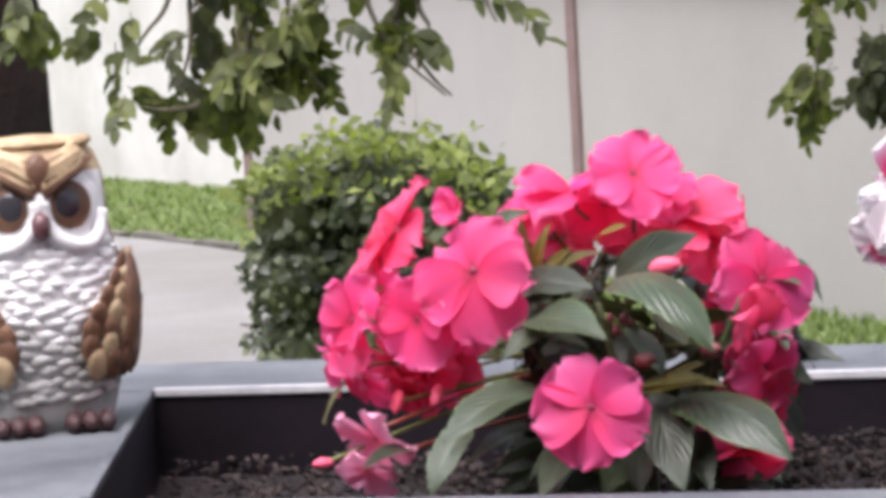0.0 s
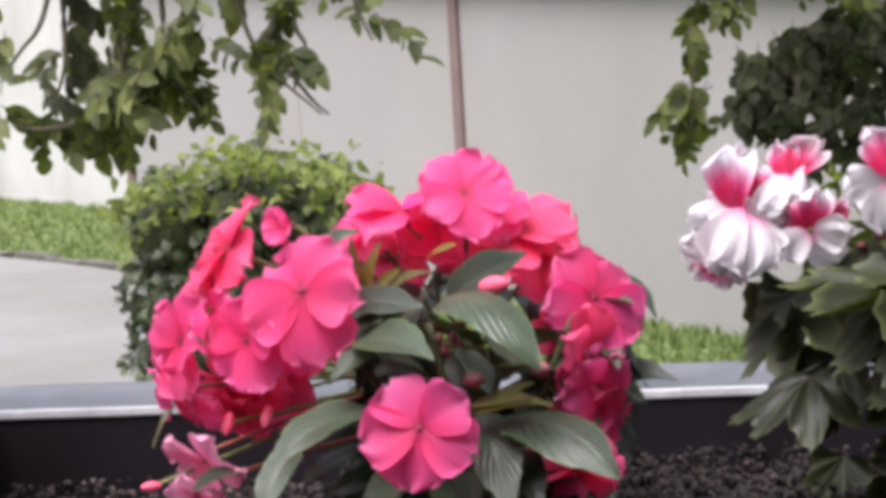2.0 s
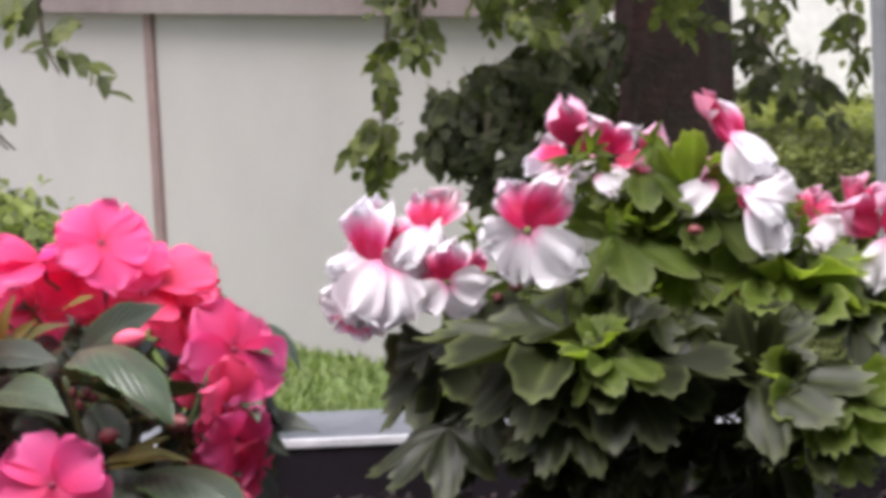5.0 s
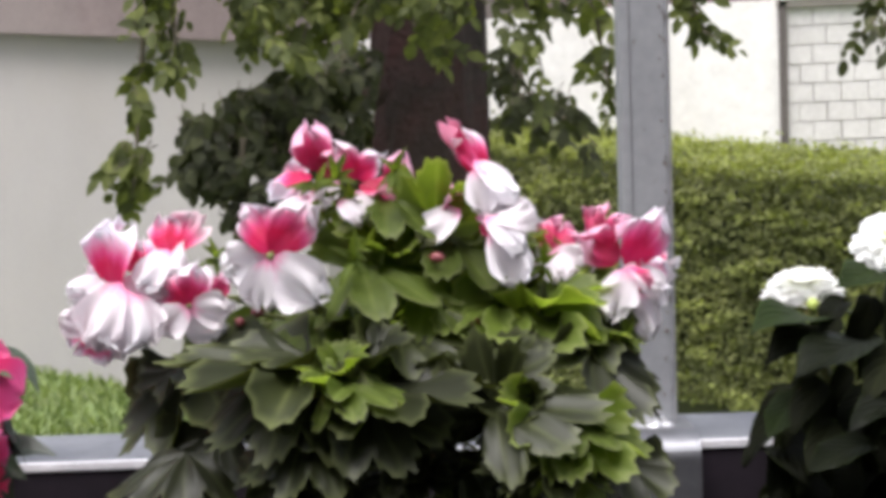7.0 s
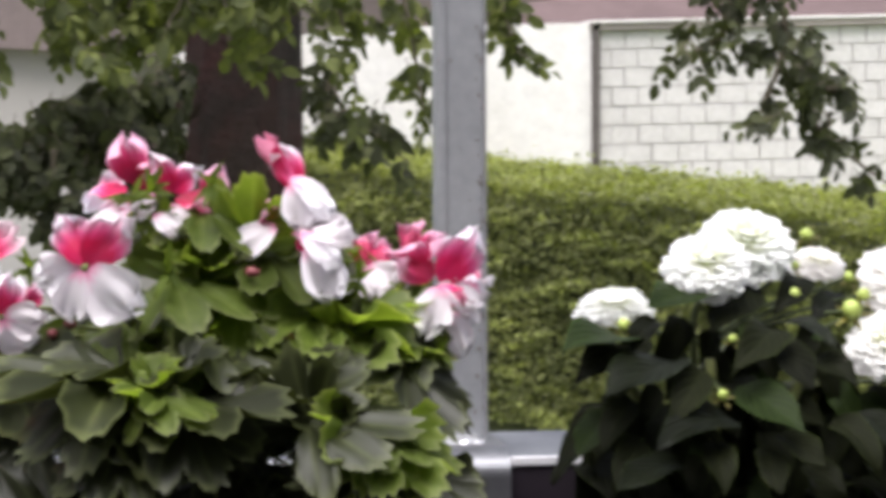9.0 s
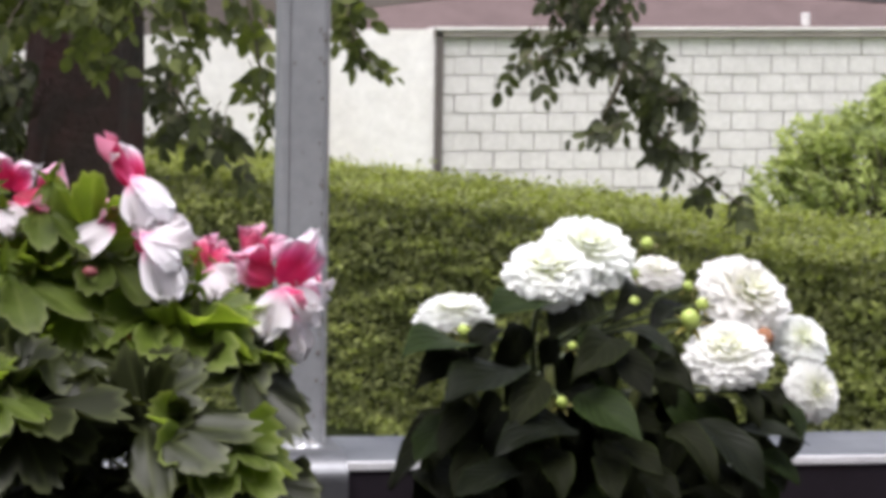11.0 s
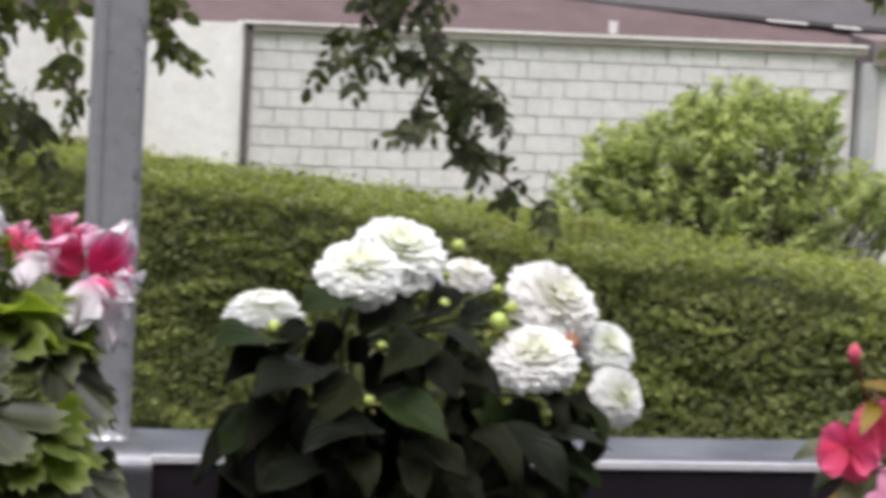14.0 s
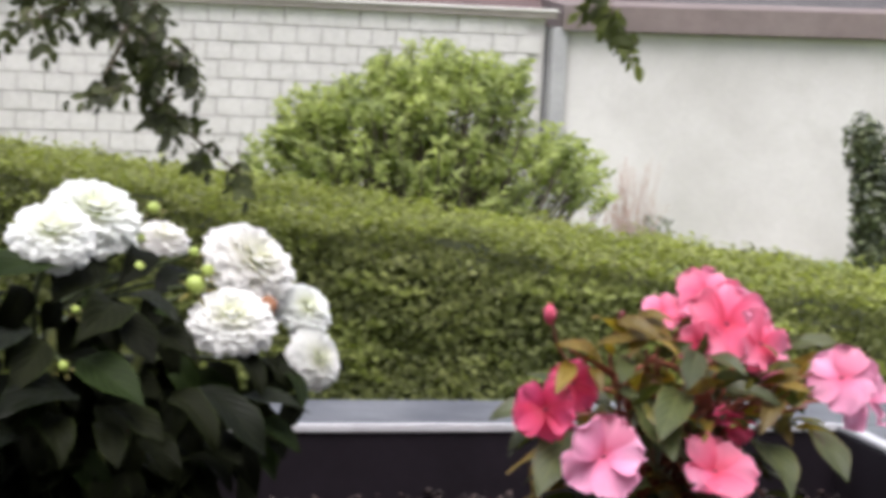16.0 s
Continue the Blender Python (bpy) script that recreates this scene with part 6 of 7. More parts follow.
# ruffled petals of the blossoms seen from the side
part("petal", KN[0], None, pel, "", span((0.073, 1.570, 0.196), (0.055, 1.566, 0.229), (0.3, -0.8, 0.3), 1.0))
part("petal", KU[1], None, pel, "", span((0.074, 1.574, 0.197), (0.062, 1.570, 0.223), (0.1, -0.9, 0.3), 1.0))
part("petal", KW[3], None, pel, "", span((-0.030, 1.556, 0.196), (-0.038, 1.547, 0.178), (-0.1, -0.8, 0.5), 1.0))
part("petal", KW[2], None, pel, "", span((-0.012, 1.556, 0.198), (-0.021, 1.546, 0.184), (-0.1, -0.75, 0.6), 1.0))
part("petal", KW[3], None, pel, "", span((-0.002, 1.556, 0.191), (0.006, 1.546, 0.175), (0.1, -0.8, 0.5), 1.0))
part("petal", KW[0], None, pel, "", span((0.067, 1.550, 0.207), (0.092, 1.538, 0.187), (0.2, -0.5, 0.8), 1.0))
part("petal", KW[1], None, pel, "", span((0.068, 1.545, 0.203), (0.074, 1.533, 0.177), (0.1, -0.8, 0.5), 1.0))
part("petal", KW[2], None, pel, "", span((0.074, 1.555, 0.201), (0.087, 1.543, 0.178), (0.2, -0.8, 0.5), 1.0))
part("petal", KR[0], None, pel, "", span((0.062, 1.565, 0.175), (0.053, 1.553, 0.191), (-0.2, -0.8, 0.4), 1.0))
part("petal", KR[1], None, pel, "", span((0.061, 1.570, 0.177), (0.069, 1.558, 0.191), (0.2, -0.8, 0.4), 1.0))
part("petal", KW[3], None, pel, "", span((0.059, 1.555, 0.179), (0.035, 1.543, 0.166), (-0.1, -0.7, 0.6), 1.0))
part("petal", KW[3], None, pel, "", span((0.067, 1.540, 0.174), (0.099, 1.528, 0.181), (0.1, -0.5, 0.8), 1.0))
part("petal", KW[0], None, pel, "", span((0.072, 1.530, 0.175), (0.094, 1.518, 0.160), (0.1, -0.7, 0.6), 1.0))
part("petal", KW[1], None, pel, "", span((0.076, 1.530, 0.169), (0.091, 1.518, 0.137), (0.2, -0.9, 0.3), 1.0))
part("petal", KR[2], None, pel, "", span((0.071, 1.550, 0.171), (0.082, 1.538, 0.163), (0.1, -0.8, 0.5), 1.0))
part("petal", KR[1], None, pel, "", span((-0.023, 1.575, 0.202), (-0.027, 1.563, 0.227), (-0.1, -0.9, 0.2), 1.0))
part("petal", KU[1], None, pel, "", span((-0.026, 1.565, 0.201), (-0.050, 1.553, 0.194), (-0.2, -0.6, 0.7), 1.0))
part("petal", KW[2], None, pel, "", span((-0.024, 1.570, 0.193), (-0.042, 1.558, 0.173), (-0.3, -0.7, 0.5), 1.0))
part("petal", KR[3], None, pel, "", span((-0.021, 1.580, 0.199), (-0.012, 1.568, 0.214), (0.1, -0.9, 0.2), 1.0))
part("petal", KU[2], None, pel, "", span((-0.001, 1.580, 0.196), (-0.011, 1.568, 0.217), (0, -0.9, 0.3), 1.0))
part("petal", KU[3], None, pel, "", span((0.000, 1.580, 0.197), (0.013, 1.568, 0.211), (0.2, -0.8, 0.4), 1.0))
part("petal", KR[0], None, pel, "", span((0.002, 1.570, 0.194), (0.020, 1.558, 0.190), (0.1, -0.6, 0.7), 1.0))
part("petal", KR[2], None, pel, "", span((0.021, 1.600, 0.190), (0.028, 1.588, 0.207), (0.2, -0.9, 0.3), 1.0))
part("petal", KW[3], None, pel, "", span((-0.003, 1.575, 0.190), (0.010, 1.563, 0.174), (0.1, -0.8, 0.5), 1.0))
part("petal", KW[0], None, pel, "", span((-0.019, 1.575, 0.190), (-0.026, 1.563, 0.172), (-0.1, -0.8, 0.5), 1.0))
part("petal", KW[1], None, pel, "", span((0.014, 1.580, 0.185), (0.026, 1.568, 0.174), (0.1, -0.8, 0.5), 1.0))
part("petal", KU[0], None, pel, "", span((0.155, 1.560, 0.142), (0.175, 1.548, 0.173), (0.3, -0.85, 0.3), 1.0))
part("petal", KR[3], None, pel, "", span((0.155, 1.585, 0.144), (0.132, 1.573, 0.159), (-0.2, -0.8, 0.4), 1.0))
part("petal", KW[2], None, pel, "", span((0.155, 1.555, 0.142), (0.144, 1.543, 0.114), (-0.1, -0.9, 0.3), 1.0))
part("petal", KW[3], None, pel, "", span((0.157, 1.560, 0.142), (0.175, 1.548, 0.131), (0.2, -0.7, 0.6), 1.0))
part("petal", KW[0], None, pel, "", span((0.160, 1.565, 0.127), (0.169, 1.553, 0.102), (0.2, -0.9, 0.3), 1.0))
part("petal", KN[1], None, pel, "", span((0.154, 1.550, 0.143), (0.167, 1.538, 0.139), (0.1, -0.6, 0.7), 1.0))
part("petal", KW[0], None, pel, "", span((-0.135, 1.530, 0.145), (-0.156, 1.518, 0.113), (-0.3, -0.85, 0.3), 1.0))
part("petal", KW[1], None, pel, "", span((-0.132, 1.530, 0.141), (-0.135, 1.518, 0.105), (-0.1, -0.9, 0.3), 1.0))
part("petal", KW[2], None, pel, "", span((-0.128, 1.535, 0.138), (-0.118, 1.523, 0.111), (0.1, -0.9, 0.3), 1.0))
part("petal", KW[3], None, pel, "", span((-0.108, 1.540, 0.162), (-0.125, 1.528, 0.143), (-0.2, -0.8, 0.5), 1.0))
part("petal", KW[2], None, pel, "", span((-0.140, 1.550, 0.146), (-0.166, 1.538, 0.139), (-0.3, -0.6, 0.6), 1.0))
part("petal", KW[1], None, pel, "", span((-0.028, 1.545, 0.190), (-0.043, 1.533, 0.175), (-0.2, -0.8, 0.5), 1.0))
part("petal", KW[0], None, pel, "", span((-0.011, 1.550, 0.186), (0.002, 1.538, 0.177), (0.1, -0.8, 0.5), 1.0))
# withered flower ends and spent buds
for p, sz in (((-0.069, 1.530, 0.120), 0.0030), ((-0.059, 1.530, 0.125), 0.0030), ((0.044, 1.530, 0.153), 0.0030), ((0.064, 1.530, 0.116), 0.0030)):
    bud(pel, p, BUD_RED, rnd.gauss(0, 30), rnd.uniform(-50, 10), sz, PHUB, M_STEM, "withered dusky bud")
SEPAL = [leaf_mesh("sepal", M_PELLIGHT, 1.0, 0.3, b, 0.4, 0.03, 0, 30 + i) for i, b in enumerate((0.5, 1.0))]
# tufts of pale green sepals behind the blossoms
for p in ((-0.018, 1.556, 0.184), (-0.004, 1.556, 0.182), (0.022, 1.540, 0.202), (0.154, 1.550, 0.101), (-0.081, 1.540, 0.155), (-0.004, 1.520, 0.154), (-0.023, 1.550, 0.195), (-0.013, 1.550, 0.198), (0.106, 1.550, 0.145)):
    for k in range(7):
        d = Vector((rnd.gauss(0, 1), -abs(rnd.gauss(0, 0.6)), rnd.gauss(0.2, 1))).normalized() * rnd.uniform(0.012, 0.02)
        part("sepal", SEPAL[k % 2], None, pel, "", span(p, Vector(p) + d, (0, -0.8, 0.6), 1.0))
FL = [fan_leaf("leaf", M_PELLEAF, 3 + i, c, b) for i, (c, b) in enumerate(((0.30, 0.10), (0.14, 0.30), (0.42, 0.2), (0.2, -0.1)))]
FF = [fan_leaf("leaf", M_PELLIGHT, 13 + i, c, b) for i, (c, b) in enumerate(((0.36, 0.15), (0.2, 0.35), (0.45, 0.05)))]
key_leaf(pel, (-0.034, 1.500, 0.097), (-0.092, 1.444, 0.091), FL[0], (-0.15, -0.41, 0.81))
key_leaf(pel, (-0.038, 1.500, 0.094), (-0.055, 1.444, 0.064), FL[1], (-0.10, -0.44, 0.75))
key_leaf(pel, (-0.026, 1.510, 0.098), (-0.070, 1.484, 0.111), FL[2], (-0.10, -0.33, 1.00))
key_leaf(pel, (-0.010, 1.470, 0.090), (-0.033, 1.446, 0.097), FF[0], (-0.10, -0.52, 0.88))
key_leaf(pel, (-0.014, 1.470, 0.090), (0.012, 1.440, 0.090), FF[1], (0.20, -0.56, 0.75))
key_leaf(pel, (-0.013, 1.480, 0.094), (-0.001, 1.463, 0.107), FF[2], (0.10, -0.60, 0.75))
key_leaf(pel, (-0.014, 1.470, 0.093), (-0.020, 1.446, 0.081), FF[0], (0.00, -0.60, 0.75))
key_leaf(pel, (-0.014, 1.490, 0.094), (-0.022, 1.479, 0.109), FF[1], (0.00, -0.60, 0.62))
key_leaf(pel, (-0.002, 1.490, 0.094), (0.024, 1.474, 0.115), FL[3], (0.20, -0.39, 0.88))
key_leaf(pel, (0.006, 1.490, 0.084), (0.057, 1.444, 0.081), FL[0], (0.15, -0.41, 0.81))
key_leaf(pel, (0.001, 1.490, 0.079), (0.020, 1.444, 0.052), FL[2], (0.10, -0.44, 0.75))
key_leaf(pel, (-0.032, 1.480, 0.068), (-0.047, 1.444, 0.040), FL[1], (-0.10, -0.44, 0.75))
key_leaf(pel, (-0.031, 1.480, 0.066), (-0.017, 1.454, 0.053), FL[3], (0.10, -0.44, 0.75))
key_leaf(pel, (0.073, 1.490, 0.069), (0.061, 1.484, 0.113), FL[3], (-0.30, -0.50, 0.38))
key_leaf(pel, (0.072, 1.480, 0.072), (0.126, 1.454, 0.082), FL[1], (0.10, -0.39, 0.88))
key_leaf(pel, (0.071, 1.500, 0.080), (0.100, 1.484, 0.105), FL[2], (0.10, -0.44, 0.62))
key_leaf(pel, (0.107, 1.480, 0.072), (0.099, 1.444, 0.041), FF[2], (0.10, -0.68, 0.50))
key_leaf(pel, (0.110, 1.480, 0.064), (0.138, 1.444, 0.038), FF[0], (0.20, -0.60, 0.75))
key_leaf(pel, (0.113, 1.480, 0.066), (0.132, 1.444, 0.063), FF[1], (0.10, -0.52, 0.88))
key_leaf(pel, (0.104, 1.480, 0.047), (0.076, 1.444, 0.030), FL[0], (-0.10, -0.44, 0.62))
key_leaf(pel, (0.111, 1.470, 0.039), (0.116, 1.444, 0.025), FF[1], (0.10, -0.60, 0.62))
key_leaf(pel, (0.133, 1.540, 0.099), (0.154, 1.504, 0.059), FL[0], (0.50, -0.39, 0.50))
key_leaf(pel, (0.139, 1.520, 0.040), (0.155, 1.484, 0.017), FL[2], (0.40, -0.44, 0.50))
key_leaf(pel, (-0.098, 1.580, 0.096), (-0.113, 1.534, 0.044), FL[0], (-0.50, -0.39, 0.50))
key_leaf(pel, (-0.102, 1.560, 0.095), (-0.116, 1.534, 0.077), FL[3], (-0.50, -0.33, 0.62))
key_leaf(pel, (-0.101, 1.520, 0.048), (-0.132, 1.484, 0.030), FL[1], (-0.30, -0.44, 0.62))
key_leaf(pel, (-0.083, 1.540, 0.058), (-0.096, 1.504, 0.023), FL[2], (-0.30, -0.44, 0.50))
key_leaf(pel, (0.045, 1.570, 0.169), (0.046, 1.544, 0.207), FF[0], (-0.10, -0.68, 0.44))
key_leaf(pel, (0.016, 1.570, 0.188), (0.043, 1.534, 0.175), FF[1], (0.20, -0.30, 1.12))
key_leaf(pel, (0.005, 1.570, 0.143), (0.009, 1.544, 0.179), FF[2], (0.00, -0.60, 0.75))
key_leaf(pel, (0.021, 1.570, 0.143), (0.034, 1.554, 0.172), FF[0], (0.10, -0.60, 0.75))
key_leaf(pel, (0.001, 1.550, 0.148), (0.039, 1.504, 0.143), FF[1], (0.00, -0.38, 1.06))
key_leaf(pel, (0.018, 1.560, 0.157), (-0.011, 1.544, 0.171), FF[2], (-0.20, -0.52, 0.88))
key_leaf(pel, (0.055, 1.570, 0.162), (0.075, 1.524, 0.137), FF[0], (0.20, -0.45, 0.94))
key_leaf(pel, (0.040, 1.560, 0.137), (0.064, 1.514, 0.119), FF[1], (0.10, -0.38, 1.06))
key_leaf(pel, (0.099, 1.560, 0.121), (0.135, 1.524, 0.129), FF[2], (0.10, -0.38, 1.06))
key_leaf(pel, (0.090, 1.560, 0.128), (0.115, 1.504, 0.102), FF[0], (0.20, -0.38, 1.06))
key_leaf(pel, (0.125, 1.560, 0.104), (0.151, 1.534, 0.114), FF[1], (0.30, -0.38, 1.00))
key_leaf(pel, (0.078, 1.580, 0.154), (0.101, 1.554, 0.160), FF[2], (0.20, -0.45, 0.88))
key_leaf(pel, (0.119, 1.560, 0.114), (0.142, 1.524, 0.089), FL[3], (0.30, -0.28, 1.00))
key_leaf(pel, (0.070, 1.530, 0.109), (0.101, 1.494, 0.110), FL[1], (0.00, -0.28, 1.06))
key_leaf(pel, (0.019, 1.530, 0.111), (0.050, 1.494, 0.102), FL[2], (0.10, -0.28, 1.06))
key_leaf(pel, (-0.026, 1.550, 0.120), (-0.052, 1.514, 0.110), FF[1], (-0.20, -0.38, 1.06))
key_leaf(pel, (-0.013, 1.540, 0.111), (-0.032, 1.524, 0.131), FL[3], (-0.10, -0.39, 0.88))
key_leaf(pel, (0.013, 1.550, 0.119), (0.000, 1.533, 0.133), FF[2], (0.00, -0.52, 0.88))
key_leaf(pel, (-0.078, 1.570, 0.120), (-0.089, 1.544, 0.095), FF[0], (-0.40, -0.45, 0.75))
key_leaf(pel, (0.060, 1.520, 0.101), (0.031, 1.494, 0.097), FL[0], (-0.10, -0.33, 1.00))
key_leaf(pel, (0.060, 1.560, 0.129), (0.077, 1.514, 0.109), FF[0], (0.10, -0.45, 1.00))
key_leaf(pel, (-0.007, 1.590, 0.159), (-0.003, 1.580, 0.189), FF[0], (0.15, -0.70, 0.70))
key_leaf(pel, (0.009, 1.590, 0.154), (0.018, 1.580, 0.184), FF[1], (0.27, -0.70, 0.70))
key_leaf(pel, (0.033, 1.590, 0.162), (0.040, 1.580, 0.192), FF[2], (0.25, -0.70, 0.70))
key_leaf(pel, (0.039, 1.590, 0.143), (0.025, 1.580, 0.174), FF[0], (-0.02, -0.70, 0.70))
key_leaf(pel, (0.019, 1.590, 0.135), (0.032, 1.580, 0.166), FF[1], (0.09, -0.70, 0.70))
key_leaf(pel, (0.002, 1.590, 0.139), (0.015, 1.580, 0.169), FF[2], (-0.23, -0.70, 0.70))
key_leaf(pel, (0.058, 1.590, 0.138), (0.058, 1.580, 0.168), FF[0], (-0.15, -0.70, 0.70))
key_leaf(pel, (0.078, 1.590, 0.134), (0.079, 1.580, 0.164), FF[1], (0.04, -0.70, 0.70))
key_leaf(pel, (0.105, 1.590, 0.130), (0.090, 1.580, 0.161), FF[2], (-0.17, -0.70, 0.70))
key_leaf(pel, (0.098, 1.590, 0.113), (0.091, 1.580, 0.144), FF[0], (0.25, -0.70, 0.70))
key_leaf(pel, (0.124, 1.590, 0.119), (0.132, 1.580, 0.149), FF[1], (-0.20, -0.70, 0.70))
key_leaf(pel, (0.045, 1.590, 0.121), (0.054, 1.580, 0.152), FF[2], (-0.22, -0.70, 0.70))
key_leaf(pel, (0.141, 1.590, 0.109), (0.144, 1.580, 0.139), FF[0], (-0.22, -0.70, 0.70))
key_leaf(pel, (0.072, 1.590, 0.150), (0.057, 1.580, 0.181), FF[1], (0.22, -0.70, 0.70))
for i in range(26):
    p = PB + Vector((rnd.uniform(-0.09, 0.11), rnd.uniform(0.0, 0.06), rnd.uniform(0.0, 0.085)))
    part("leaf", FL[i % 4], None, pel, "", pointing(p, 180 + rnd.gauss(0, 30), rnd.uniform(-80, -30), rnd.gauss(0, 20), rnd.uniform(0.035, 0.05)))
# leaves deeper in the plant: shade coloured in low down, lit tone higher up
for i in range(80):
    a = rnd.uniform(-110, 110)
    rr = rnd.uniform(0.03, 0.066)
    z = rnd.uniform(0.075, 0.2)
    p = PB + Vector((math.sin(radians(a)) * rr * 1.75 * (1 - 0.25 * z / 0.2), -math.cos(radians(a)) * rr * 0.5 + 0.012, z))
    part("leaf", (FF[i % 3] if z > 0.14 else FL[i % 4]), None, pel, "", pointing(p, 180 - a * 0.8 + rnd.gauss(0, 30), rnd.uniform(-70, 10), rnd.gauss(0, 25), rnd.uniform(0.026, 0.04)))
    if i % 3 == 0:
        stalk_to(pel, PB + Vector((rnd.gauss(0, 0.03), 0.03, rnd.uniform(0.04, 0.12))), p, 0.0013, M_STEM)

# ---------------------------------------------------------------- white dahlia
rnd = random.Random(73)
DB = Vector((0.335, 1.61, SOIL))
dah = thing("dahlia", tuple(DB), "white double-flowered dahlia with dark green leaves, in the trough", "flowering plant", "plants in the trough")
for k in range(7):
    a = k / 7 * 2 * math.pi
    stem(dah, [DB + Vector((0.01 * math.cos(a), 0.01 * math.sin(a), 0)), DB + Vector((0.04 * math.cos(a), 0.03 * math.sin(a), 0.09)), DB + Vector((0.075 * math.cos(a), 0.045 * math.sin(a), 0.16))], 0.006, 0.003, M_STEM)
DHUB = DB + Vector((0.0, 0.01, 0.13))


def dahlia_head(seed):
    """Ball of layered narrow petals of unit radius, facing local z."""
    r = random.Random(seed)
    bm = bmesh.new()
    uvl = bm.loops.layers.uv.new("UVMap")
    for ring in range(9):
        f = ring / 8
        phi = 86 * (1 - f) ** 0.95           # from the rim to the middle of the dome
        count = max(4, int(27 * math.sin(radians(min(phi, 90))) + 3))
        ln = 0.64 - 0.26 * f
        for k in range(count):
            a = 360 * (k + 0.5 * (ring % 2)) / count + r.gauss(0, 3)
            m = pose(0, 0, 0, 0, 0, a) @ pose(0, 0.5 * math.sin(radians(phi)), 0.34 * math.cos(radians(phi)) + 0.05, -phi + 30 + 22 * f + r.gauss(0, 5), r.gauss(0, 7), 0)
            w = (0.31 - 0.10 * f) * r.uniform(0.85, 1.15)
            L = ln * r.uniform(0.84, 1.1)
            grid = []
            for v in (0.0, 0.35, 0.65, 0.88, 1.0):
                hw = w / 2 * (0.55, 0.95, 1.0, 0.8, 0.3)[(0.0, 0.35, 0.65, 0.88, 1.0).index(v)]
                cup = 0.1 * w
                bend = 0.1 * v * v
                grid.append([bm.verts.new(m @ Vector((u * hw, L * v, bend + cup * u * u * 1.6))) for u in (-1, 0, 1)])
            vs = (0.0, 0.35, 0.65, 0.88, 1.0)
            for j in range(4):
                for i in range(2):
                    q = bm.faces.new((grid[j][i], grid[j][i + 1], grid[j + 1][i + 1], grid[j + 1][i]))
                    for lp, (ii, jj) in zip(q.loops, ((i, j), (i + 1, j), (i + 1, j + 1), (i, j + 1))):
                        lp[uvl].uv = (ii / 2, vs[jj] * (1 - 0.75 * f ** 2.2))
    for v in bm.verts:
        v.co.z *= 0.8
    return mesh_of("flower", bm, M_DAHLIA)


HEADS = [dahlia_head(s) for s in (1, 2, 3)]
bm = bmesh.new()
tube(bm, [(0, 0, -0.28), (0, 0, -0.16), (0, 0, 0.06)], 0.1, 0.34, 10)
CALYX = mesh_of("calyx", bm, M_BUDGREEN)


def dah_flower(p, r, yaw, pitch, roll=0.0, i=0):
    m = facing((p[0], p[1], p[2] - 0.2 * r), yaw, pitch, roll, r * 1.06)
    f = part("flower", HEADS[i % 3], None, dah, "", m)
    part("calyx", CALYX, None, f, "green calyx", m)
    stalk_to(dah, DHUB + Vector((rnd.gauss(0, 0.015), 0.01, 0)), m @ Vector((0, 0, -0.25)), 0.0016, M_DARKSTEM)


dah_flower((0.317, 1.570, 0.154), 0.0250, -10, 58, 0, 0)
dah_flower((0.352, 1.610, 0.164), 0.0290, 6, 60, 40, 1)
dah_flower((0.408, 1.650, 0.146), 0.0165, 14, 72, 20, 2)
dah_flower((0.450, 1.600, 0.138), 0.0296, 30, 46, 70, 1)
dah_flower((0.426, 1.555, 0.106), 0.0250, -14, 58, 10, 2)
dah_flower((0.487, 1.600, 0.108), 0.0182, 22, 40, 30, 0)
dah_flower((0.489, 1.580, 0.080), 0.0186, 30, 22, 50, 1)
dah_flower((0.267, 1.600, 0.125), 0.0222, -30, 84, 15, 2)
for p, s in (((0.387, 1.600, 0.166), 0.0044), ((0.374, 1.580, 0.131), 0.0040), ((0.414, 1.570, 0.131), 0.0043), ((0.404, 1.560, 0.123), 0.0066), ((0.408, 1.580, 0.141), 0.0037), ((0.379, 1.600, 0.147), 0.0034),
             ((0.318, 1.530, 0.077), 0.0039), ((0.326, 1.540, 0.109), 0.0029), ((0.267, 1.570, 0.115), 0.0046)):
    bud(dah, p, BUD_GREEN, rnd.gauss(0, 30), rnd.uniform(10, 60), s, DHUB + Vector((0, 0, 0.03)), M_DARKSTEM, "green unopened bud")
    for k in range(5):
        key_leaf(dah, Vector(p) + Vector((0, 0.003, -s * 0.6)), Vector(p) + Vector((math.cos(k * 1.26) * s * 2.2, -abs(math.sin(k * 1.26)) * s, math.sin(k * 1.26) * s * 1.6 - s * 0.5)), NL[0])
bud(dah, (0.455, 1.575, 0.109), bud_mesh("bud", M_BROWNPETAL, 1.0, 0.8), 20, 0, 0.0073, DHUB, M_STEM, "withered brown blossom")
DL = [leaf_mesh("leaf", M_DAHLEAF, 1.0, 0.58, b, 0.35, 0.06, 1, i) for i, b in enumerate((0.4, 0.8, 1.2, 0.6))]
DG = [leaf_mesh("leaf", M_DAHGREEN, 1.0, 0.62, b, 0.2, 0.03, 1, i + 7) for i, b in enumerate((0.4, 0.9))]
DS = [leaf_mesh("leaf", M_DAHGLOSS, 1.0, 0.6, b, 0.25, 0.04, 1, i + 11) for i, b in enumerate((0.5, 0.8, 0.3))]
key_leaf(dah, (0.323, 1.575, 0.134), (0.273, 1.530, 0.129), DG[0], (-0.1, -0.5, 0.85))
key_leaf(dah, (0.272, 1.570, 0.104), (0.221, 1.520, 0.104), DG[1], (-0.1, -0.4, 0.9))
key_leaf(dah, (0.270, 1.580, 0.101), (0.234, 1.550, 0.081), DL[2], (-0.3, -0.8, 0.4))
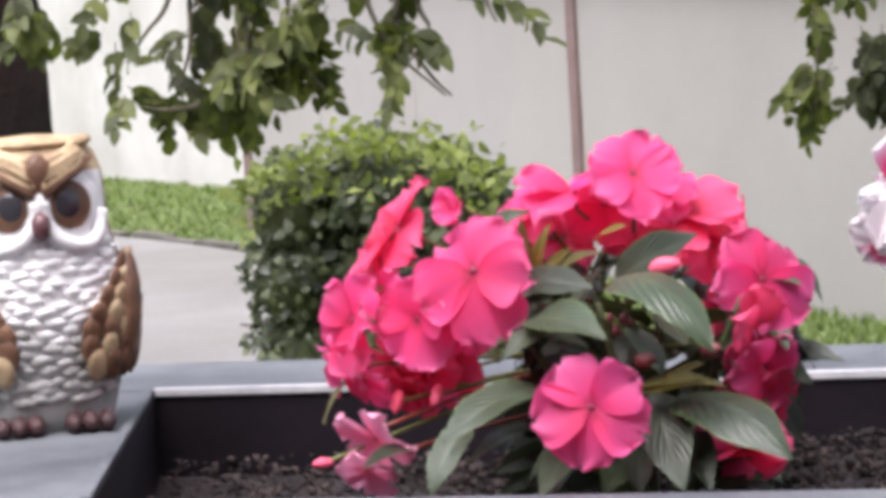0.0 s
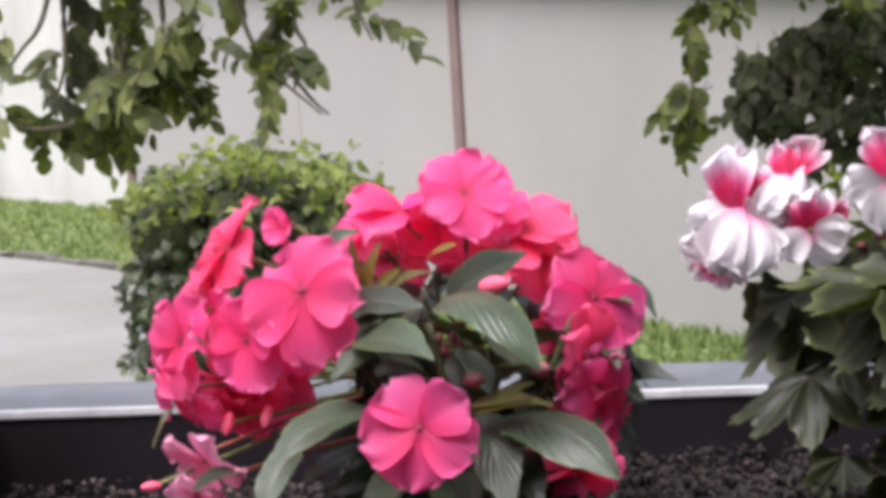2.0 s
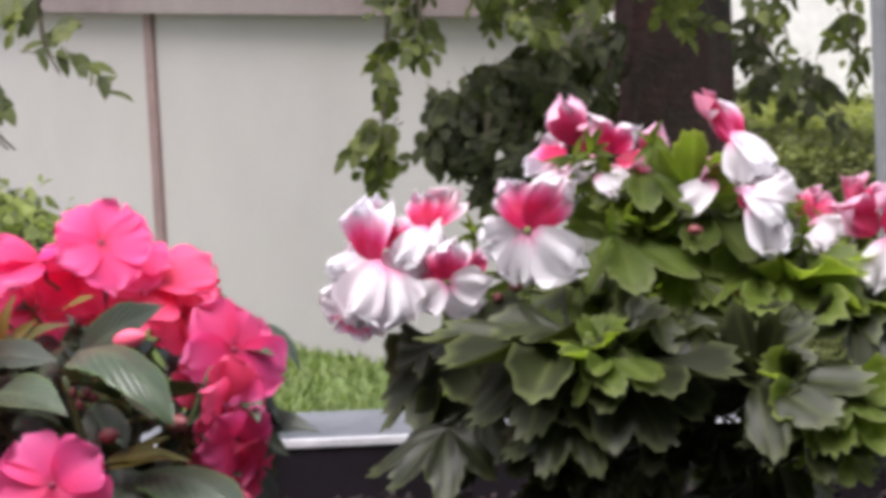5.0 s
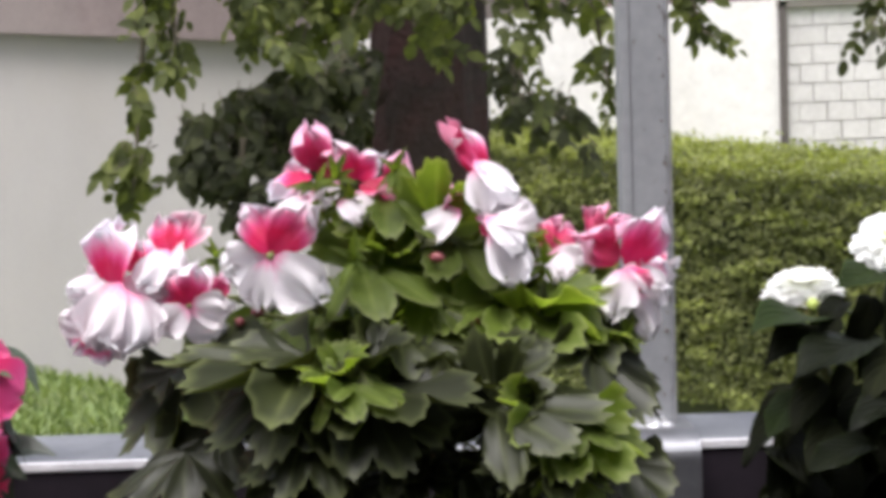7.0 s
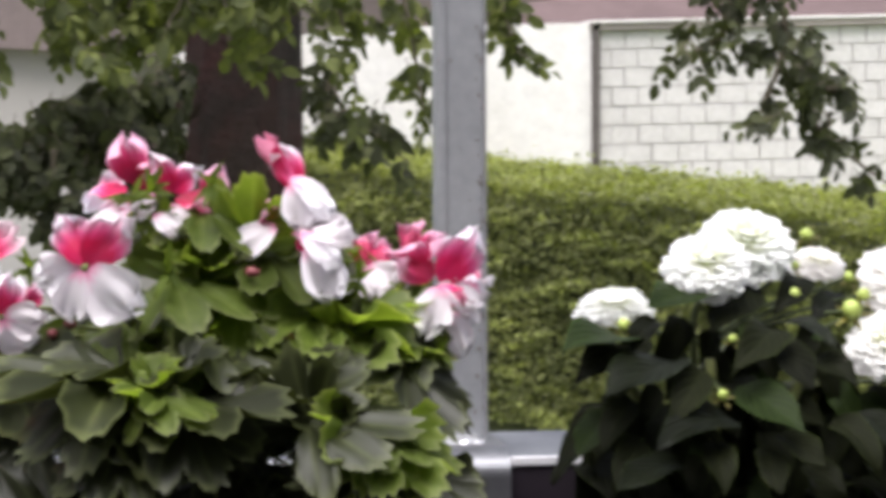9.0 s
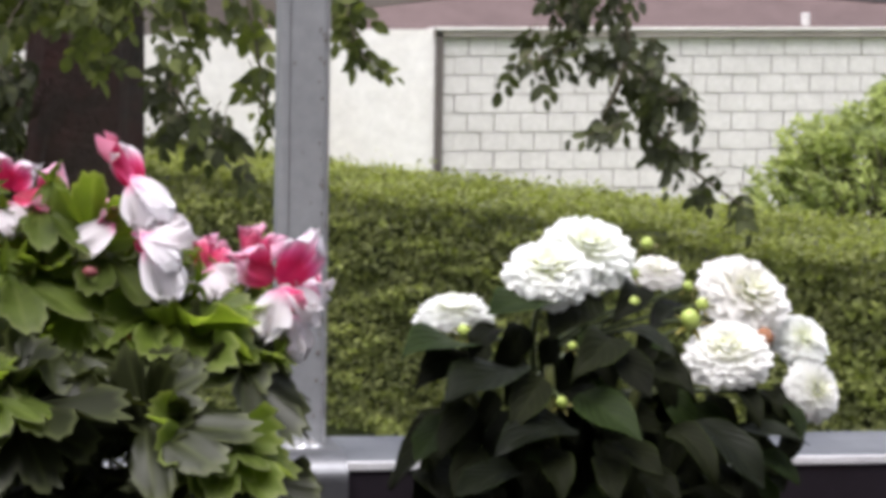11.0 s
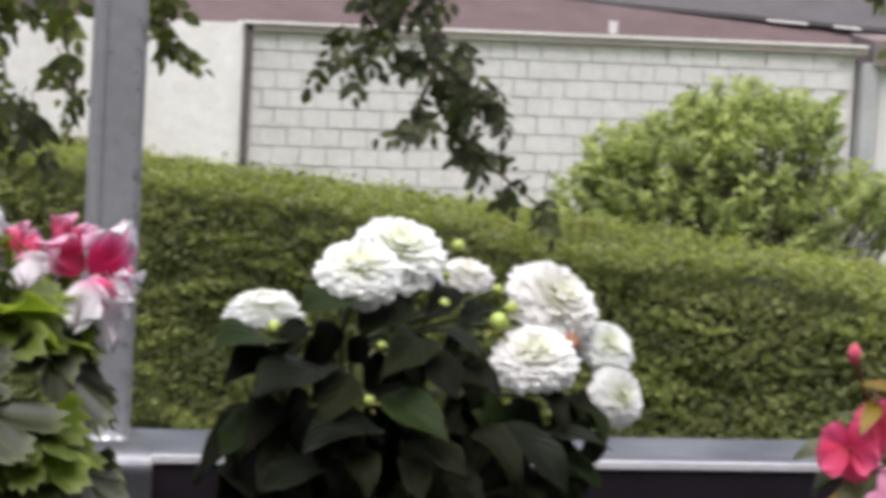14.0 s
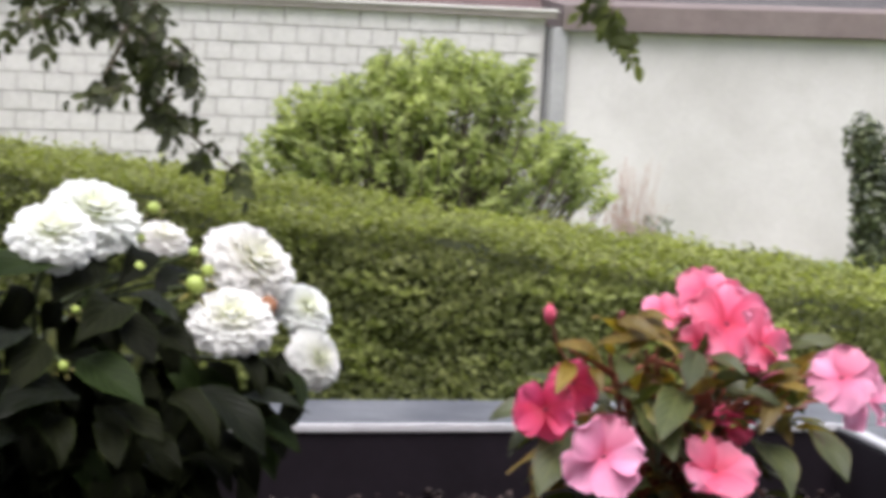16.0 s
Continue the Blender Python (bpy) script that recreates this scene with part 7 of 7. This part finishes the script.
key_leaf(dah, (0.296, 1.550, 0.095), (0.242, 1.500, 0.079), DS[0], (-0.1, -0.35, 0.95))
key_leaf(dah, (0.322, 1.530, 0.063), (0.270, 1.490, 0.052), DS[1], (0, -0.45, 0.9))
key_leaf(dah, (0.328, 1.530, 0.082), (0.356, 1.490, 0.059), DG[0], (0.1, -0.85, 0.5))
key_leaf(dah, (0.352, 1.600, 0.137), (0.313, 1.550, 0.112), DL[0], (-0.1, -0.9, 0.35))
key_leaf(dah, (0.365, 1.560, 0.117), (0.386, 1.530, 0.104), DS[0], (0.15, -0.4, 0.9))
key_leaf(dah, (0.402, 1.540, 0.064), (0.437, 1.510, 0.025), DS[1], (0.2, -0.6, 0.8))
key_leaf(dah, (0.433, 1.550, 0.058), (0.467, 1.520, 0.051), DS[2], (0.2, -0.35, 0.95))
key_leaf(dah, (0.469, 1.570, 0.070), (0.472, 1.550, 0.049), DG[1], (0.4, -0.8, 0.4))
key_leaf(dah, (0.348, 1.520, 0.055), (0.369, 1.490, 0.038), DL[3], (0.1, -0.8, 0.55))
key_leaf(dah, (0.291, 1.530, 0.039), (0.249, 1.500, 0.028), DS[2], (-0.1, -0.5, 0.85))
key_leaf(dah, (0.259, 1.570, 0.063), (0.233, 1.540, 0.041), DG[0], (-0.5, -0.8, 0.3))
key_leaf(dah, (0.286, 1.570, 0.117), (0.264, 1.540, 0.101), DL[1], (-0.3, -0.8, 0.5))
key_leaf(dah, (0.354, 1.550, 0.112), (0.320, 1.510, 0.092), DL[2], (-0.1, -0.85, 0.5))
key_leaf(dah, (0.354, 1.550, 0.107), (0.366, 1.510, 0.080), DL[0], (0.1, -0.9, 0.4))
key_leaf(dah, (0.308, 1.540, 0.091), (0.283, 1.510, 0.063), DL[3], (-0.1, -0.9, 0.4))
key_leaf(dah, (0.377, 1.550, 0.096), (0.397, 1.520, 0.079), DL[1], (0.2, -0.8, 0.5))
key_leaf(dah, (0.384, 1.530, 0.061), (0.404, 1.500, 0.033), DL[2], (0.2, -0.85, 0.4))
key_leaf(dah, (0.267, 1.550, 0.073), (0.245, 1.530, 0.044), DL[0], (-0.4, -0.8, 0.4))
key_leaf(dah, (0.310, 1.520, 0.051), (0.309, 1.490, 0.024), DL[1], (0, -0.9, 0.35))
key_leaf(dah, (0.340, 1.520, 0.046), (0.342, 1.490, 0.023), DL[0], (0, -0.9, 0.35))
key_leaf(dah, (0.271, 1.540, 0.051), (0.252, 1.520, 0.022), DL[3], (-0.2, -0.9, 0.4))
key_leaf(dah, (0.445, 1.550, 0.042), (0.465, 1.530, 0.026), DG[1], (0.3, -0.8, 0.4))
key_leaf(dah, (0.426, 1.560, 0.085), (0.440, 1.530, 0.061), DL[2], (0.2, -0.8, 0.5))
key_leaf(dah, (0.456, 1.580, 0.077), (0.473, 1.560, 0.057), DL[0], (0.3, -0.8, 0.5))
key_leaf(dah, (0.407, 1.600, 0.130), (0.384, 1.580, 0.112), DS[0], (-0.1, -0.7, 0.7))
key_leaf(dah, (0.347, 1.570, 0.116), (0.332, 1.550, 0.101), DG[1], (0.1, -0.8, 0.5))
key_leaf(dah, (0.383, 1.600, 0.139), (0.359, 1.570, 0.119), DL[2], (0, -0.9, 0.4))
key_leaf(dah, (0.410, 1.540, 0.038), (0.422, 1.510, 0.020), DL[3], (0.2, -0.8, 0.5))
key_leaf(dah, (0.368, 1.530, 0.034), (0.383, 1.500, 0.021), DL[1], (0.1, -0.9, 0.4))
key_leaf(dah, (0.394, 1.570, 0.103), (0.379, 1.560, 0.106), DG[0], (0, -0.5, 0.8))
# leaves filling the plant, near-black in place of the shade inside it
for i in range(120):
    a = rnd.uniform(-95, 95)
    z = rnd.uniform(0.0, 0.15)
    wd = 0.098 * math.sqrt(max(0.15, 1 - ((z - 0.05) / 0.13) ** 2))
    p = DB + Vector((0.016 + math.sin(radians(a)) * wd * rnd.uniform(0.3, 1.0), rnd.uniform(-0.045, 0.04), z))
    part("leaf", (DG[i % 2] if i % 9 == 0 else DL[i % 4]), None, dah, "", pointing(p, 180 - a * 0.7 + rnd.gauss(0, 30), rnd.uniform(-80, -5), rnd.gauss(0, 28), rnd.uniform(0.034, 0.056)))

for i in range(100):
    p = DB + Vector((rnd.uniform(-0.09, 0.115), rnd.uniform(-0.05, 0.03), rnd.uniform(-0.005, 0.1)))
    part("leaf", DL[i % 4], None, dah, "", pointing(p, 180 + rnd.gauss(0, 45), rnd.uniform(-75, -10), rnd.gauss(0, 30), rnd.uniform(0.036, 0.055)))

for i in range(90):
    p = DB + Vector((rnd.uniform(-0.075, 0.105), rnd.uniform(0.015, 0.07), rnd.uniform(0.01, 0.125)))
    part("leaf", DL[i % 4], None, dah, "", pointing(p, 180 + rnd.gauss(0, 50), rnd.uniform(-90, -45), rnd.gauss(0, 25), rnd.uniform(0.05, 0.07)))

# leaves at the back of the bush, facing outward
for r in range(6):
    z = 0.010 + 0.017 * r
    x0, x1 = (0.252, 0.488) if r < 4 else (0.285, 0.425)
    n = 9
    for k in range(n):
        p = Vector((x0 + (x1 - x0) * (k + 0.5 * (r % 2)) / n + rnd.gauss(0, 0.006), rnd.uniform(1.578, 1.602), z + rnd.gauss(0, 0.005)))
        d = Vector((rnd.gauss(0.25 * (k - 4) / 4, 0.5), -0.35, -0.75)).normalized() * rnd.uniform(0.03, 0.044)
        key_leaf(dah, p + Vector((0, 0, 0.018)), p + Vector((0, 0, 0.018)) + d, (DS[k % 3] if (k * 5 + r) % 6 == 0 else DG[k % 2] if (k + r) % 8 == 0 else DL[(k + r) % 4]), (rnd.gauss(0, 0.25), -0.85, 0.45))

# ---------------------------------------------------------------- rose pink impatiens
rnd = random.Random(74)
RB = Vector((0.745, 1.61, SOIL))
ros = thing("impatiens", tuple(RB), "rose pink impatiens with olive leaves and reddish stems, in the trough", "flowering plant", "plants in the trough")
for k in range(6):
    a = k / 6 * 2 * math.pi
    stem(ros, [RB + Vector((0.01 * math.cos(a), 0.01 * math.sin(a), 0)), RB + Vector((0.045 * math.cos(a), 0.03 * math.sin(a), 0.07)), RB + Vector((0.085 * math.cos(a), 0.045 * math.sin(a), 0.12))], 0.006, 0.0028, M_REDSTEM)
RHUB = RB + Vector((0, 0.01, 0.09))


def ros_flower(p, r, yaw, pitch, roll=0.0, mat=M_ROSE, open_=8.0):
    five_petal_flower(ros, p, r, yaw, pitch, roll, mat, rnd, open_, RHUB + Vector((rnd.gauss(0, 0.02), 0.01, rnd.gauss(0, 0.01))))


ros_flower((0.772, 1.600, 0.119), 0.0209, -6, 26, 10)
ros_flower((0.775, 1.575, 0.103), 0.0265, 10, 28, 30)
ros_flower((0.793, 1.560, 0.092), 0.0236, 22, 16, 0)
ros_flower((0.802, 1.610, 0.111), 0.0211, 24, 40, 60, M_PALEPINK)
ros_flower((0.745, 1.610, 0.108), 0.0136, -30, 50, 20)
ros_flower((0.752, 1.570, 0.092), 0.0132, -10, -10, 20)
ros_flower((0.640, 1.560, 0.048), 0.0190, -40, 0, 10, M_CORAL)
ros_flower((0.668, 1.580, 0.062), 0.0153, -30, 20, 30, M_CORAL)
ros_flower((0.661, 1.515, 0.025), 0.0238, -20, 16, 20, M_PALEPINK, 14)
ros_flower((0.749, 1.530, 0.012), 0.0235, 10, 46, 0, M_ROSE, 24)
ros_flower((0.775, 1.560, 0.041), 0.0144, 10, 66, 0, M_CORAL)
ros_flower((0.863, 1.570, 0.068), 0.0212, -20, 24, 16, M_PALEPINK)
ros_flower((0.901, 1.600, 0.052), 0.0243, 34, 10, 40, M_PALEPINK)
bud(ros, (0.639, 1.560, 0.109), BUD_PINK, -30, 60, 0.0049, RHUB, M_REDSTEM, "pale pink bud")
bud(ros, (0.700, 1.580, 0.107), BUD_RED, 0, 60, 0.0027, RHUB, M_REDSTEM)
OL = [leaf_mesh("leaf", M_OCHRE, 1.0, 0.42, b, 0.25, 0.03, 0, i) for i, b in enumerate((0.5, 1.1))]
BL = [leaf_mesh("leaf", M_BEGLEAF, 1.0, 0.5, b, 0.22, 0.03, 1, i) for i, b in enumerate((0.4, 0.8, 1.2))]
key_leaf(ros, (0.734, 1.580, 0.085), (0.681, 1.540, 0.096), OL[1], (0, -0.6, 0.8))
key_leaf(ros, (0.738, 1.580, 0.092), (0.694, 1.560, 0.105), OL[0], (0, -0.6, 0.8))
key_leaf(ros, (0.690, 1.580, 0.073), (0.640, 1.550, 0.091), OL[0], (-0.1, -0.6, 0.8))
key_leaf(ros, (0.748, 1.580, 0.070), (0.747, 1.550, 0.100), BL[0], (0, -0.7, 0.6))
key_leaf(ros, (0.711, 1.570, 0.056), (0.702, 1.500, 0.023), BL[0], (0, -0.9, 0.4))
key_leaf(ros, (0.781, 1.570, 0.064), (0.802, 1.520, 0.082), BL[0], (0.1, -0.6, 0.8))
key_leaf(ros, (0.798, 1.570, 0.064), (0.818, 1.530, 0.062), OL[0], (0.2, -0.6, 0.8))
key_leaf(ros, (0.829, 1.560, 0.043), (0.830, 1.500, 0.008), BL[0], (0.2, -0.9, 0.4))
key_leaf(ros, (0.795, 1.560, 0.028), (0.789, 1.500, -0.003), BL[1], (0.1, -0.9, 0.4))
key_leaf(ros, (0.668, 1.580, 0.032), (0.628, 1.540, -0.005), BL[0], (-0.4, -0.8, 0.4))
key_leaf(ros, (0.822, 1.580, 0.059), (0.838, 1.560, 0.088), OL[1], (0.2, -0.6, 0.7))
key_leaf(ros, (0.684, 1.560, 0.105), (0.706, 1.530, 0.094), OL[1], (0, -0.6, 0.8))
key_leaf(ros, (0.721, 1.570, 0.110), (0.687, 1.540, 0.085), OL[0], (0, -0.6, 0.8))
key_leaf(ros, (0.673, 1.560, 0.090), (0.695, 1.540, 0.096), OL[0], (0, -0.6, 0.8))
key_leaf(ros, (0.705, 1.570, 0.107), (0.723, 1.550, 0.106), OL[1], (0, -0.6, 0.8))
key_leaf(ros, (0.657, 1.560, 0.079), (0.637, 1.540, 0.060), OL[0], (0, -0.6, 0.8))
key_leaf(ros, (0.670, 1.560, 0.075), (0.669, 1.540, 0.060), OL[1], (0, -0.6, 0.8))
key_leaf(ros, (0.741, 1.550, 0.088), (0.719, 1.520, 0.066), BL[0], (0, -0.6, 0.8))
key_leaf(ros, (0.750, 1.550, 0.085), (0.763, 1.520, 0.074), BL[1], (0, -0.6, 0.8))
key_leaf(ros, (0.789, 1.550, 0.066), (0.811, 1.530, 0.073), OL[0], (0, -0.6, 0.8))
key_leaf(ros, (0.802, 1.550, 0.059), (0.774, 1.520, 0.037), OL[1], (0, -0.6, 0.8))
key_leaf(ros, (0.725, 1.540, 0.064), (0.691, 1.500, 0.037), BL[0], (0, -0.6, 0.8))
key_leaf(ros, (0.764, 1.550, 0.062), (0.795, 1.530, 0.054), BL[2], (0, -0.6, 0.8))
key_leaf(ros, (0.825, 1.570, 0.079), (0.802, 1.550, 0.059), OL[1], (0, -0.6, 0.8))
for p0, p1 in (((0.739, 1.580, 0.017), (0.676, 1.570, 0.078)), ((0.760, 1.580, 0.021), (0.835, 1.560, 0.073)), ((0.734, 1.580, 0.032), (0.660, 1.570, 0.085)), ((0.774, 1.600, 0.029), (0.756, 1.600, 0.098)), ((0.747, 1.560, 0.058), (0.703, 1.550, 0.081)), ((0.786, 1.580, 0.017), (0.826, 1.550, 0.052))):
    p0, p1 = Vector(p0), Vector(p1)
    stem(ros, [p0, p0.lerp(p1, 0.5) + Vector((0, -0.005, 0.008)), p1], 0.0021, 0.0012, M_REDSTEM)
for i in range(90):
    a, e = rnd.uniform(0, 360), rnd.uniform(-60, 35)
    rr = rnd.uniform(0.02, 0.06)
    p = RB + Vector((-math.sin(radians(a)) * rr * 1.2, math.cos(radians(a)) * rr * 0.7, rnd.uniform(0.0, 0.11)))
    if i % 3 == 0:
        q = RB + Vector((max(-0.07, min(0.08, rnd.gauss(0.01, 0.045))), rnd.uniform(-0.03, 0.04), rnd.uniform(0.05, 0.135)))
        part("leaf", (BL[i % 2] if i % 2 else OL[1]), None, ros, "", pointing(q, rnd.uniform(90, 270), rnd.uniform(-60, 30), rnd.gauss(0, 30), rnd.uniform(0.025, 0.045)))
        stem(ros, [RHUB, RHUB.lerp(q, 0.5) + Vector((0, -0.01, 0.01)), q], 0.002, 0.0012, M_REDSTEM)
    part("leaf", (BL[i % 3] if i % 7 else OL[0]), None, ros, "", pointing(p, a, e, rnd.gauss(0, 18), rnd.uniform(0.035, 0.05)))
RL = [leaf_mesh("leaf", M_IMPLEAF, 1.0, 0.5, b, 0.25, 0.03, 1, i + 20) for i, b in enumerate((0.5, 0.9))]
for i in range(54):
    a = rnd.uniform(-90, 90)
    z = rnd.uniform(-0.005, 0.115)
    p = RB + Vector((math.sin(radians(a)) * rnd.uniform(0.02, 0.085) + 0.005, rnd.uniform(-0.03, 0.06), z))
    part("leaf", (RL + BL)[i % 5], None, ros, "", pointing(p, 180 - a * 0.7 + rnd.gauss(0, 35), rnd.uniform(-70, 15), rnd.gauss(0, 25), rnd.uniform(0.03, 0.046)))
for i in range(16):
    a = rnd.uniform(-80, 80)
    p = RB + Vector((math.sin(radians(a)) * rnd.uniform(0.03, 0.08), rnd.uniform(-0.02, 0.04), rnd.uniform(0.06, 0.125)))
    part("leaf", OL[i % 2], None, ros, "", pointing(p, 180 - a + rnd.gauss(0, 40), rnd.uniform(-20, 50), rnd.gauss(0, 25), rnd.uniform(0.02, 0.032)))
# young leaves and thin red stalks in the heart of the plant
RC = Vector((0.752, 1.570, 0.060))
for i in range(64):
    p = RC + Vector((rnd.uniform(-0.085, 0.075), rnd.uniform(-0.03, 0.02), rnd.uniform(-0.03, 0.036)))
    mesh = (OL[0], NL[0], BL[0], NL[1], BL[1], OL[1])[i % 6]
    part("leaf", mesh, None, ros, "", pointing(p, rnd.uniform(90, 270), rnd.uniform(-50, 55), rnd.gauss(0, 40), rnd.uniform(0.016, 0.034)))
for i in range(16):
    p1 = RC + Vector((rnd.uniform(-0.075, 0.085), rnd.uniform(-0.03, 0.0), rnd.uniform(-0.005, 0.035)))
    p0 = RB + Vector((rnd.gauss(0, 0.02), 0.0, 0.05))
    stem(ros, [p0, p0.lerp(p1, 0.55) + Vector((0, -0.006, 0.012)), p1], 0.0022, 0.001, M_REDSTEM)
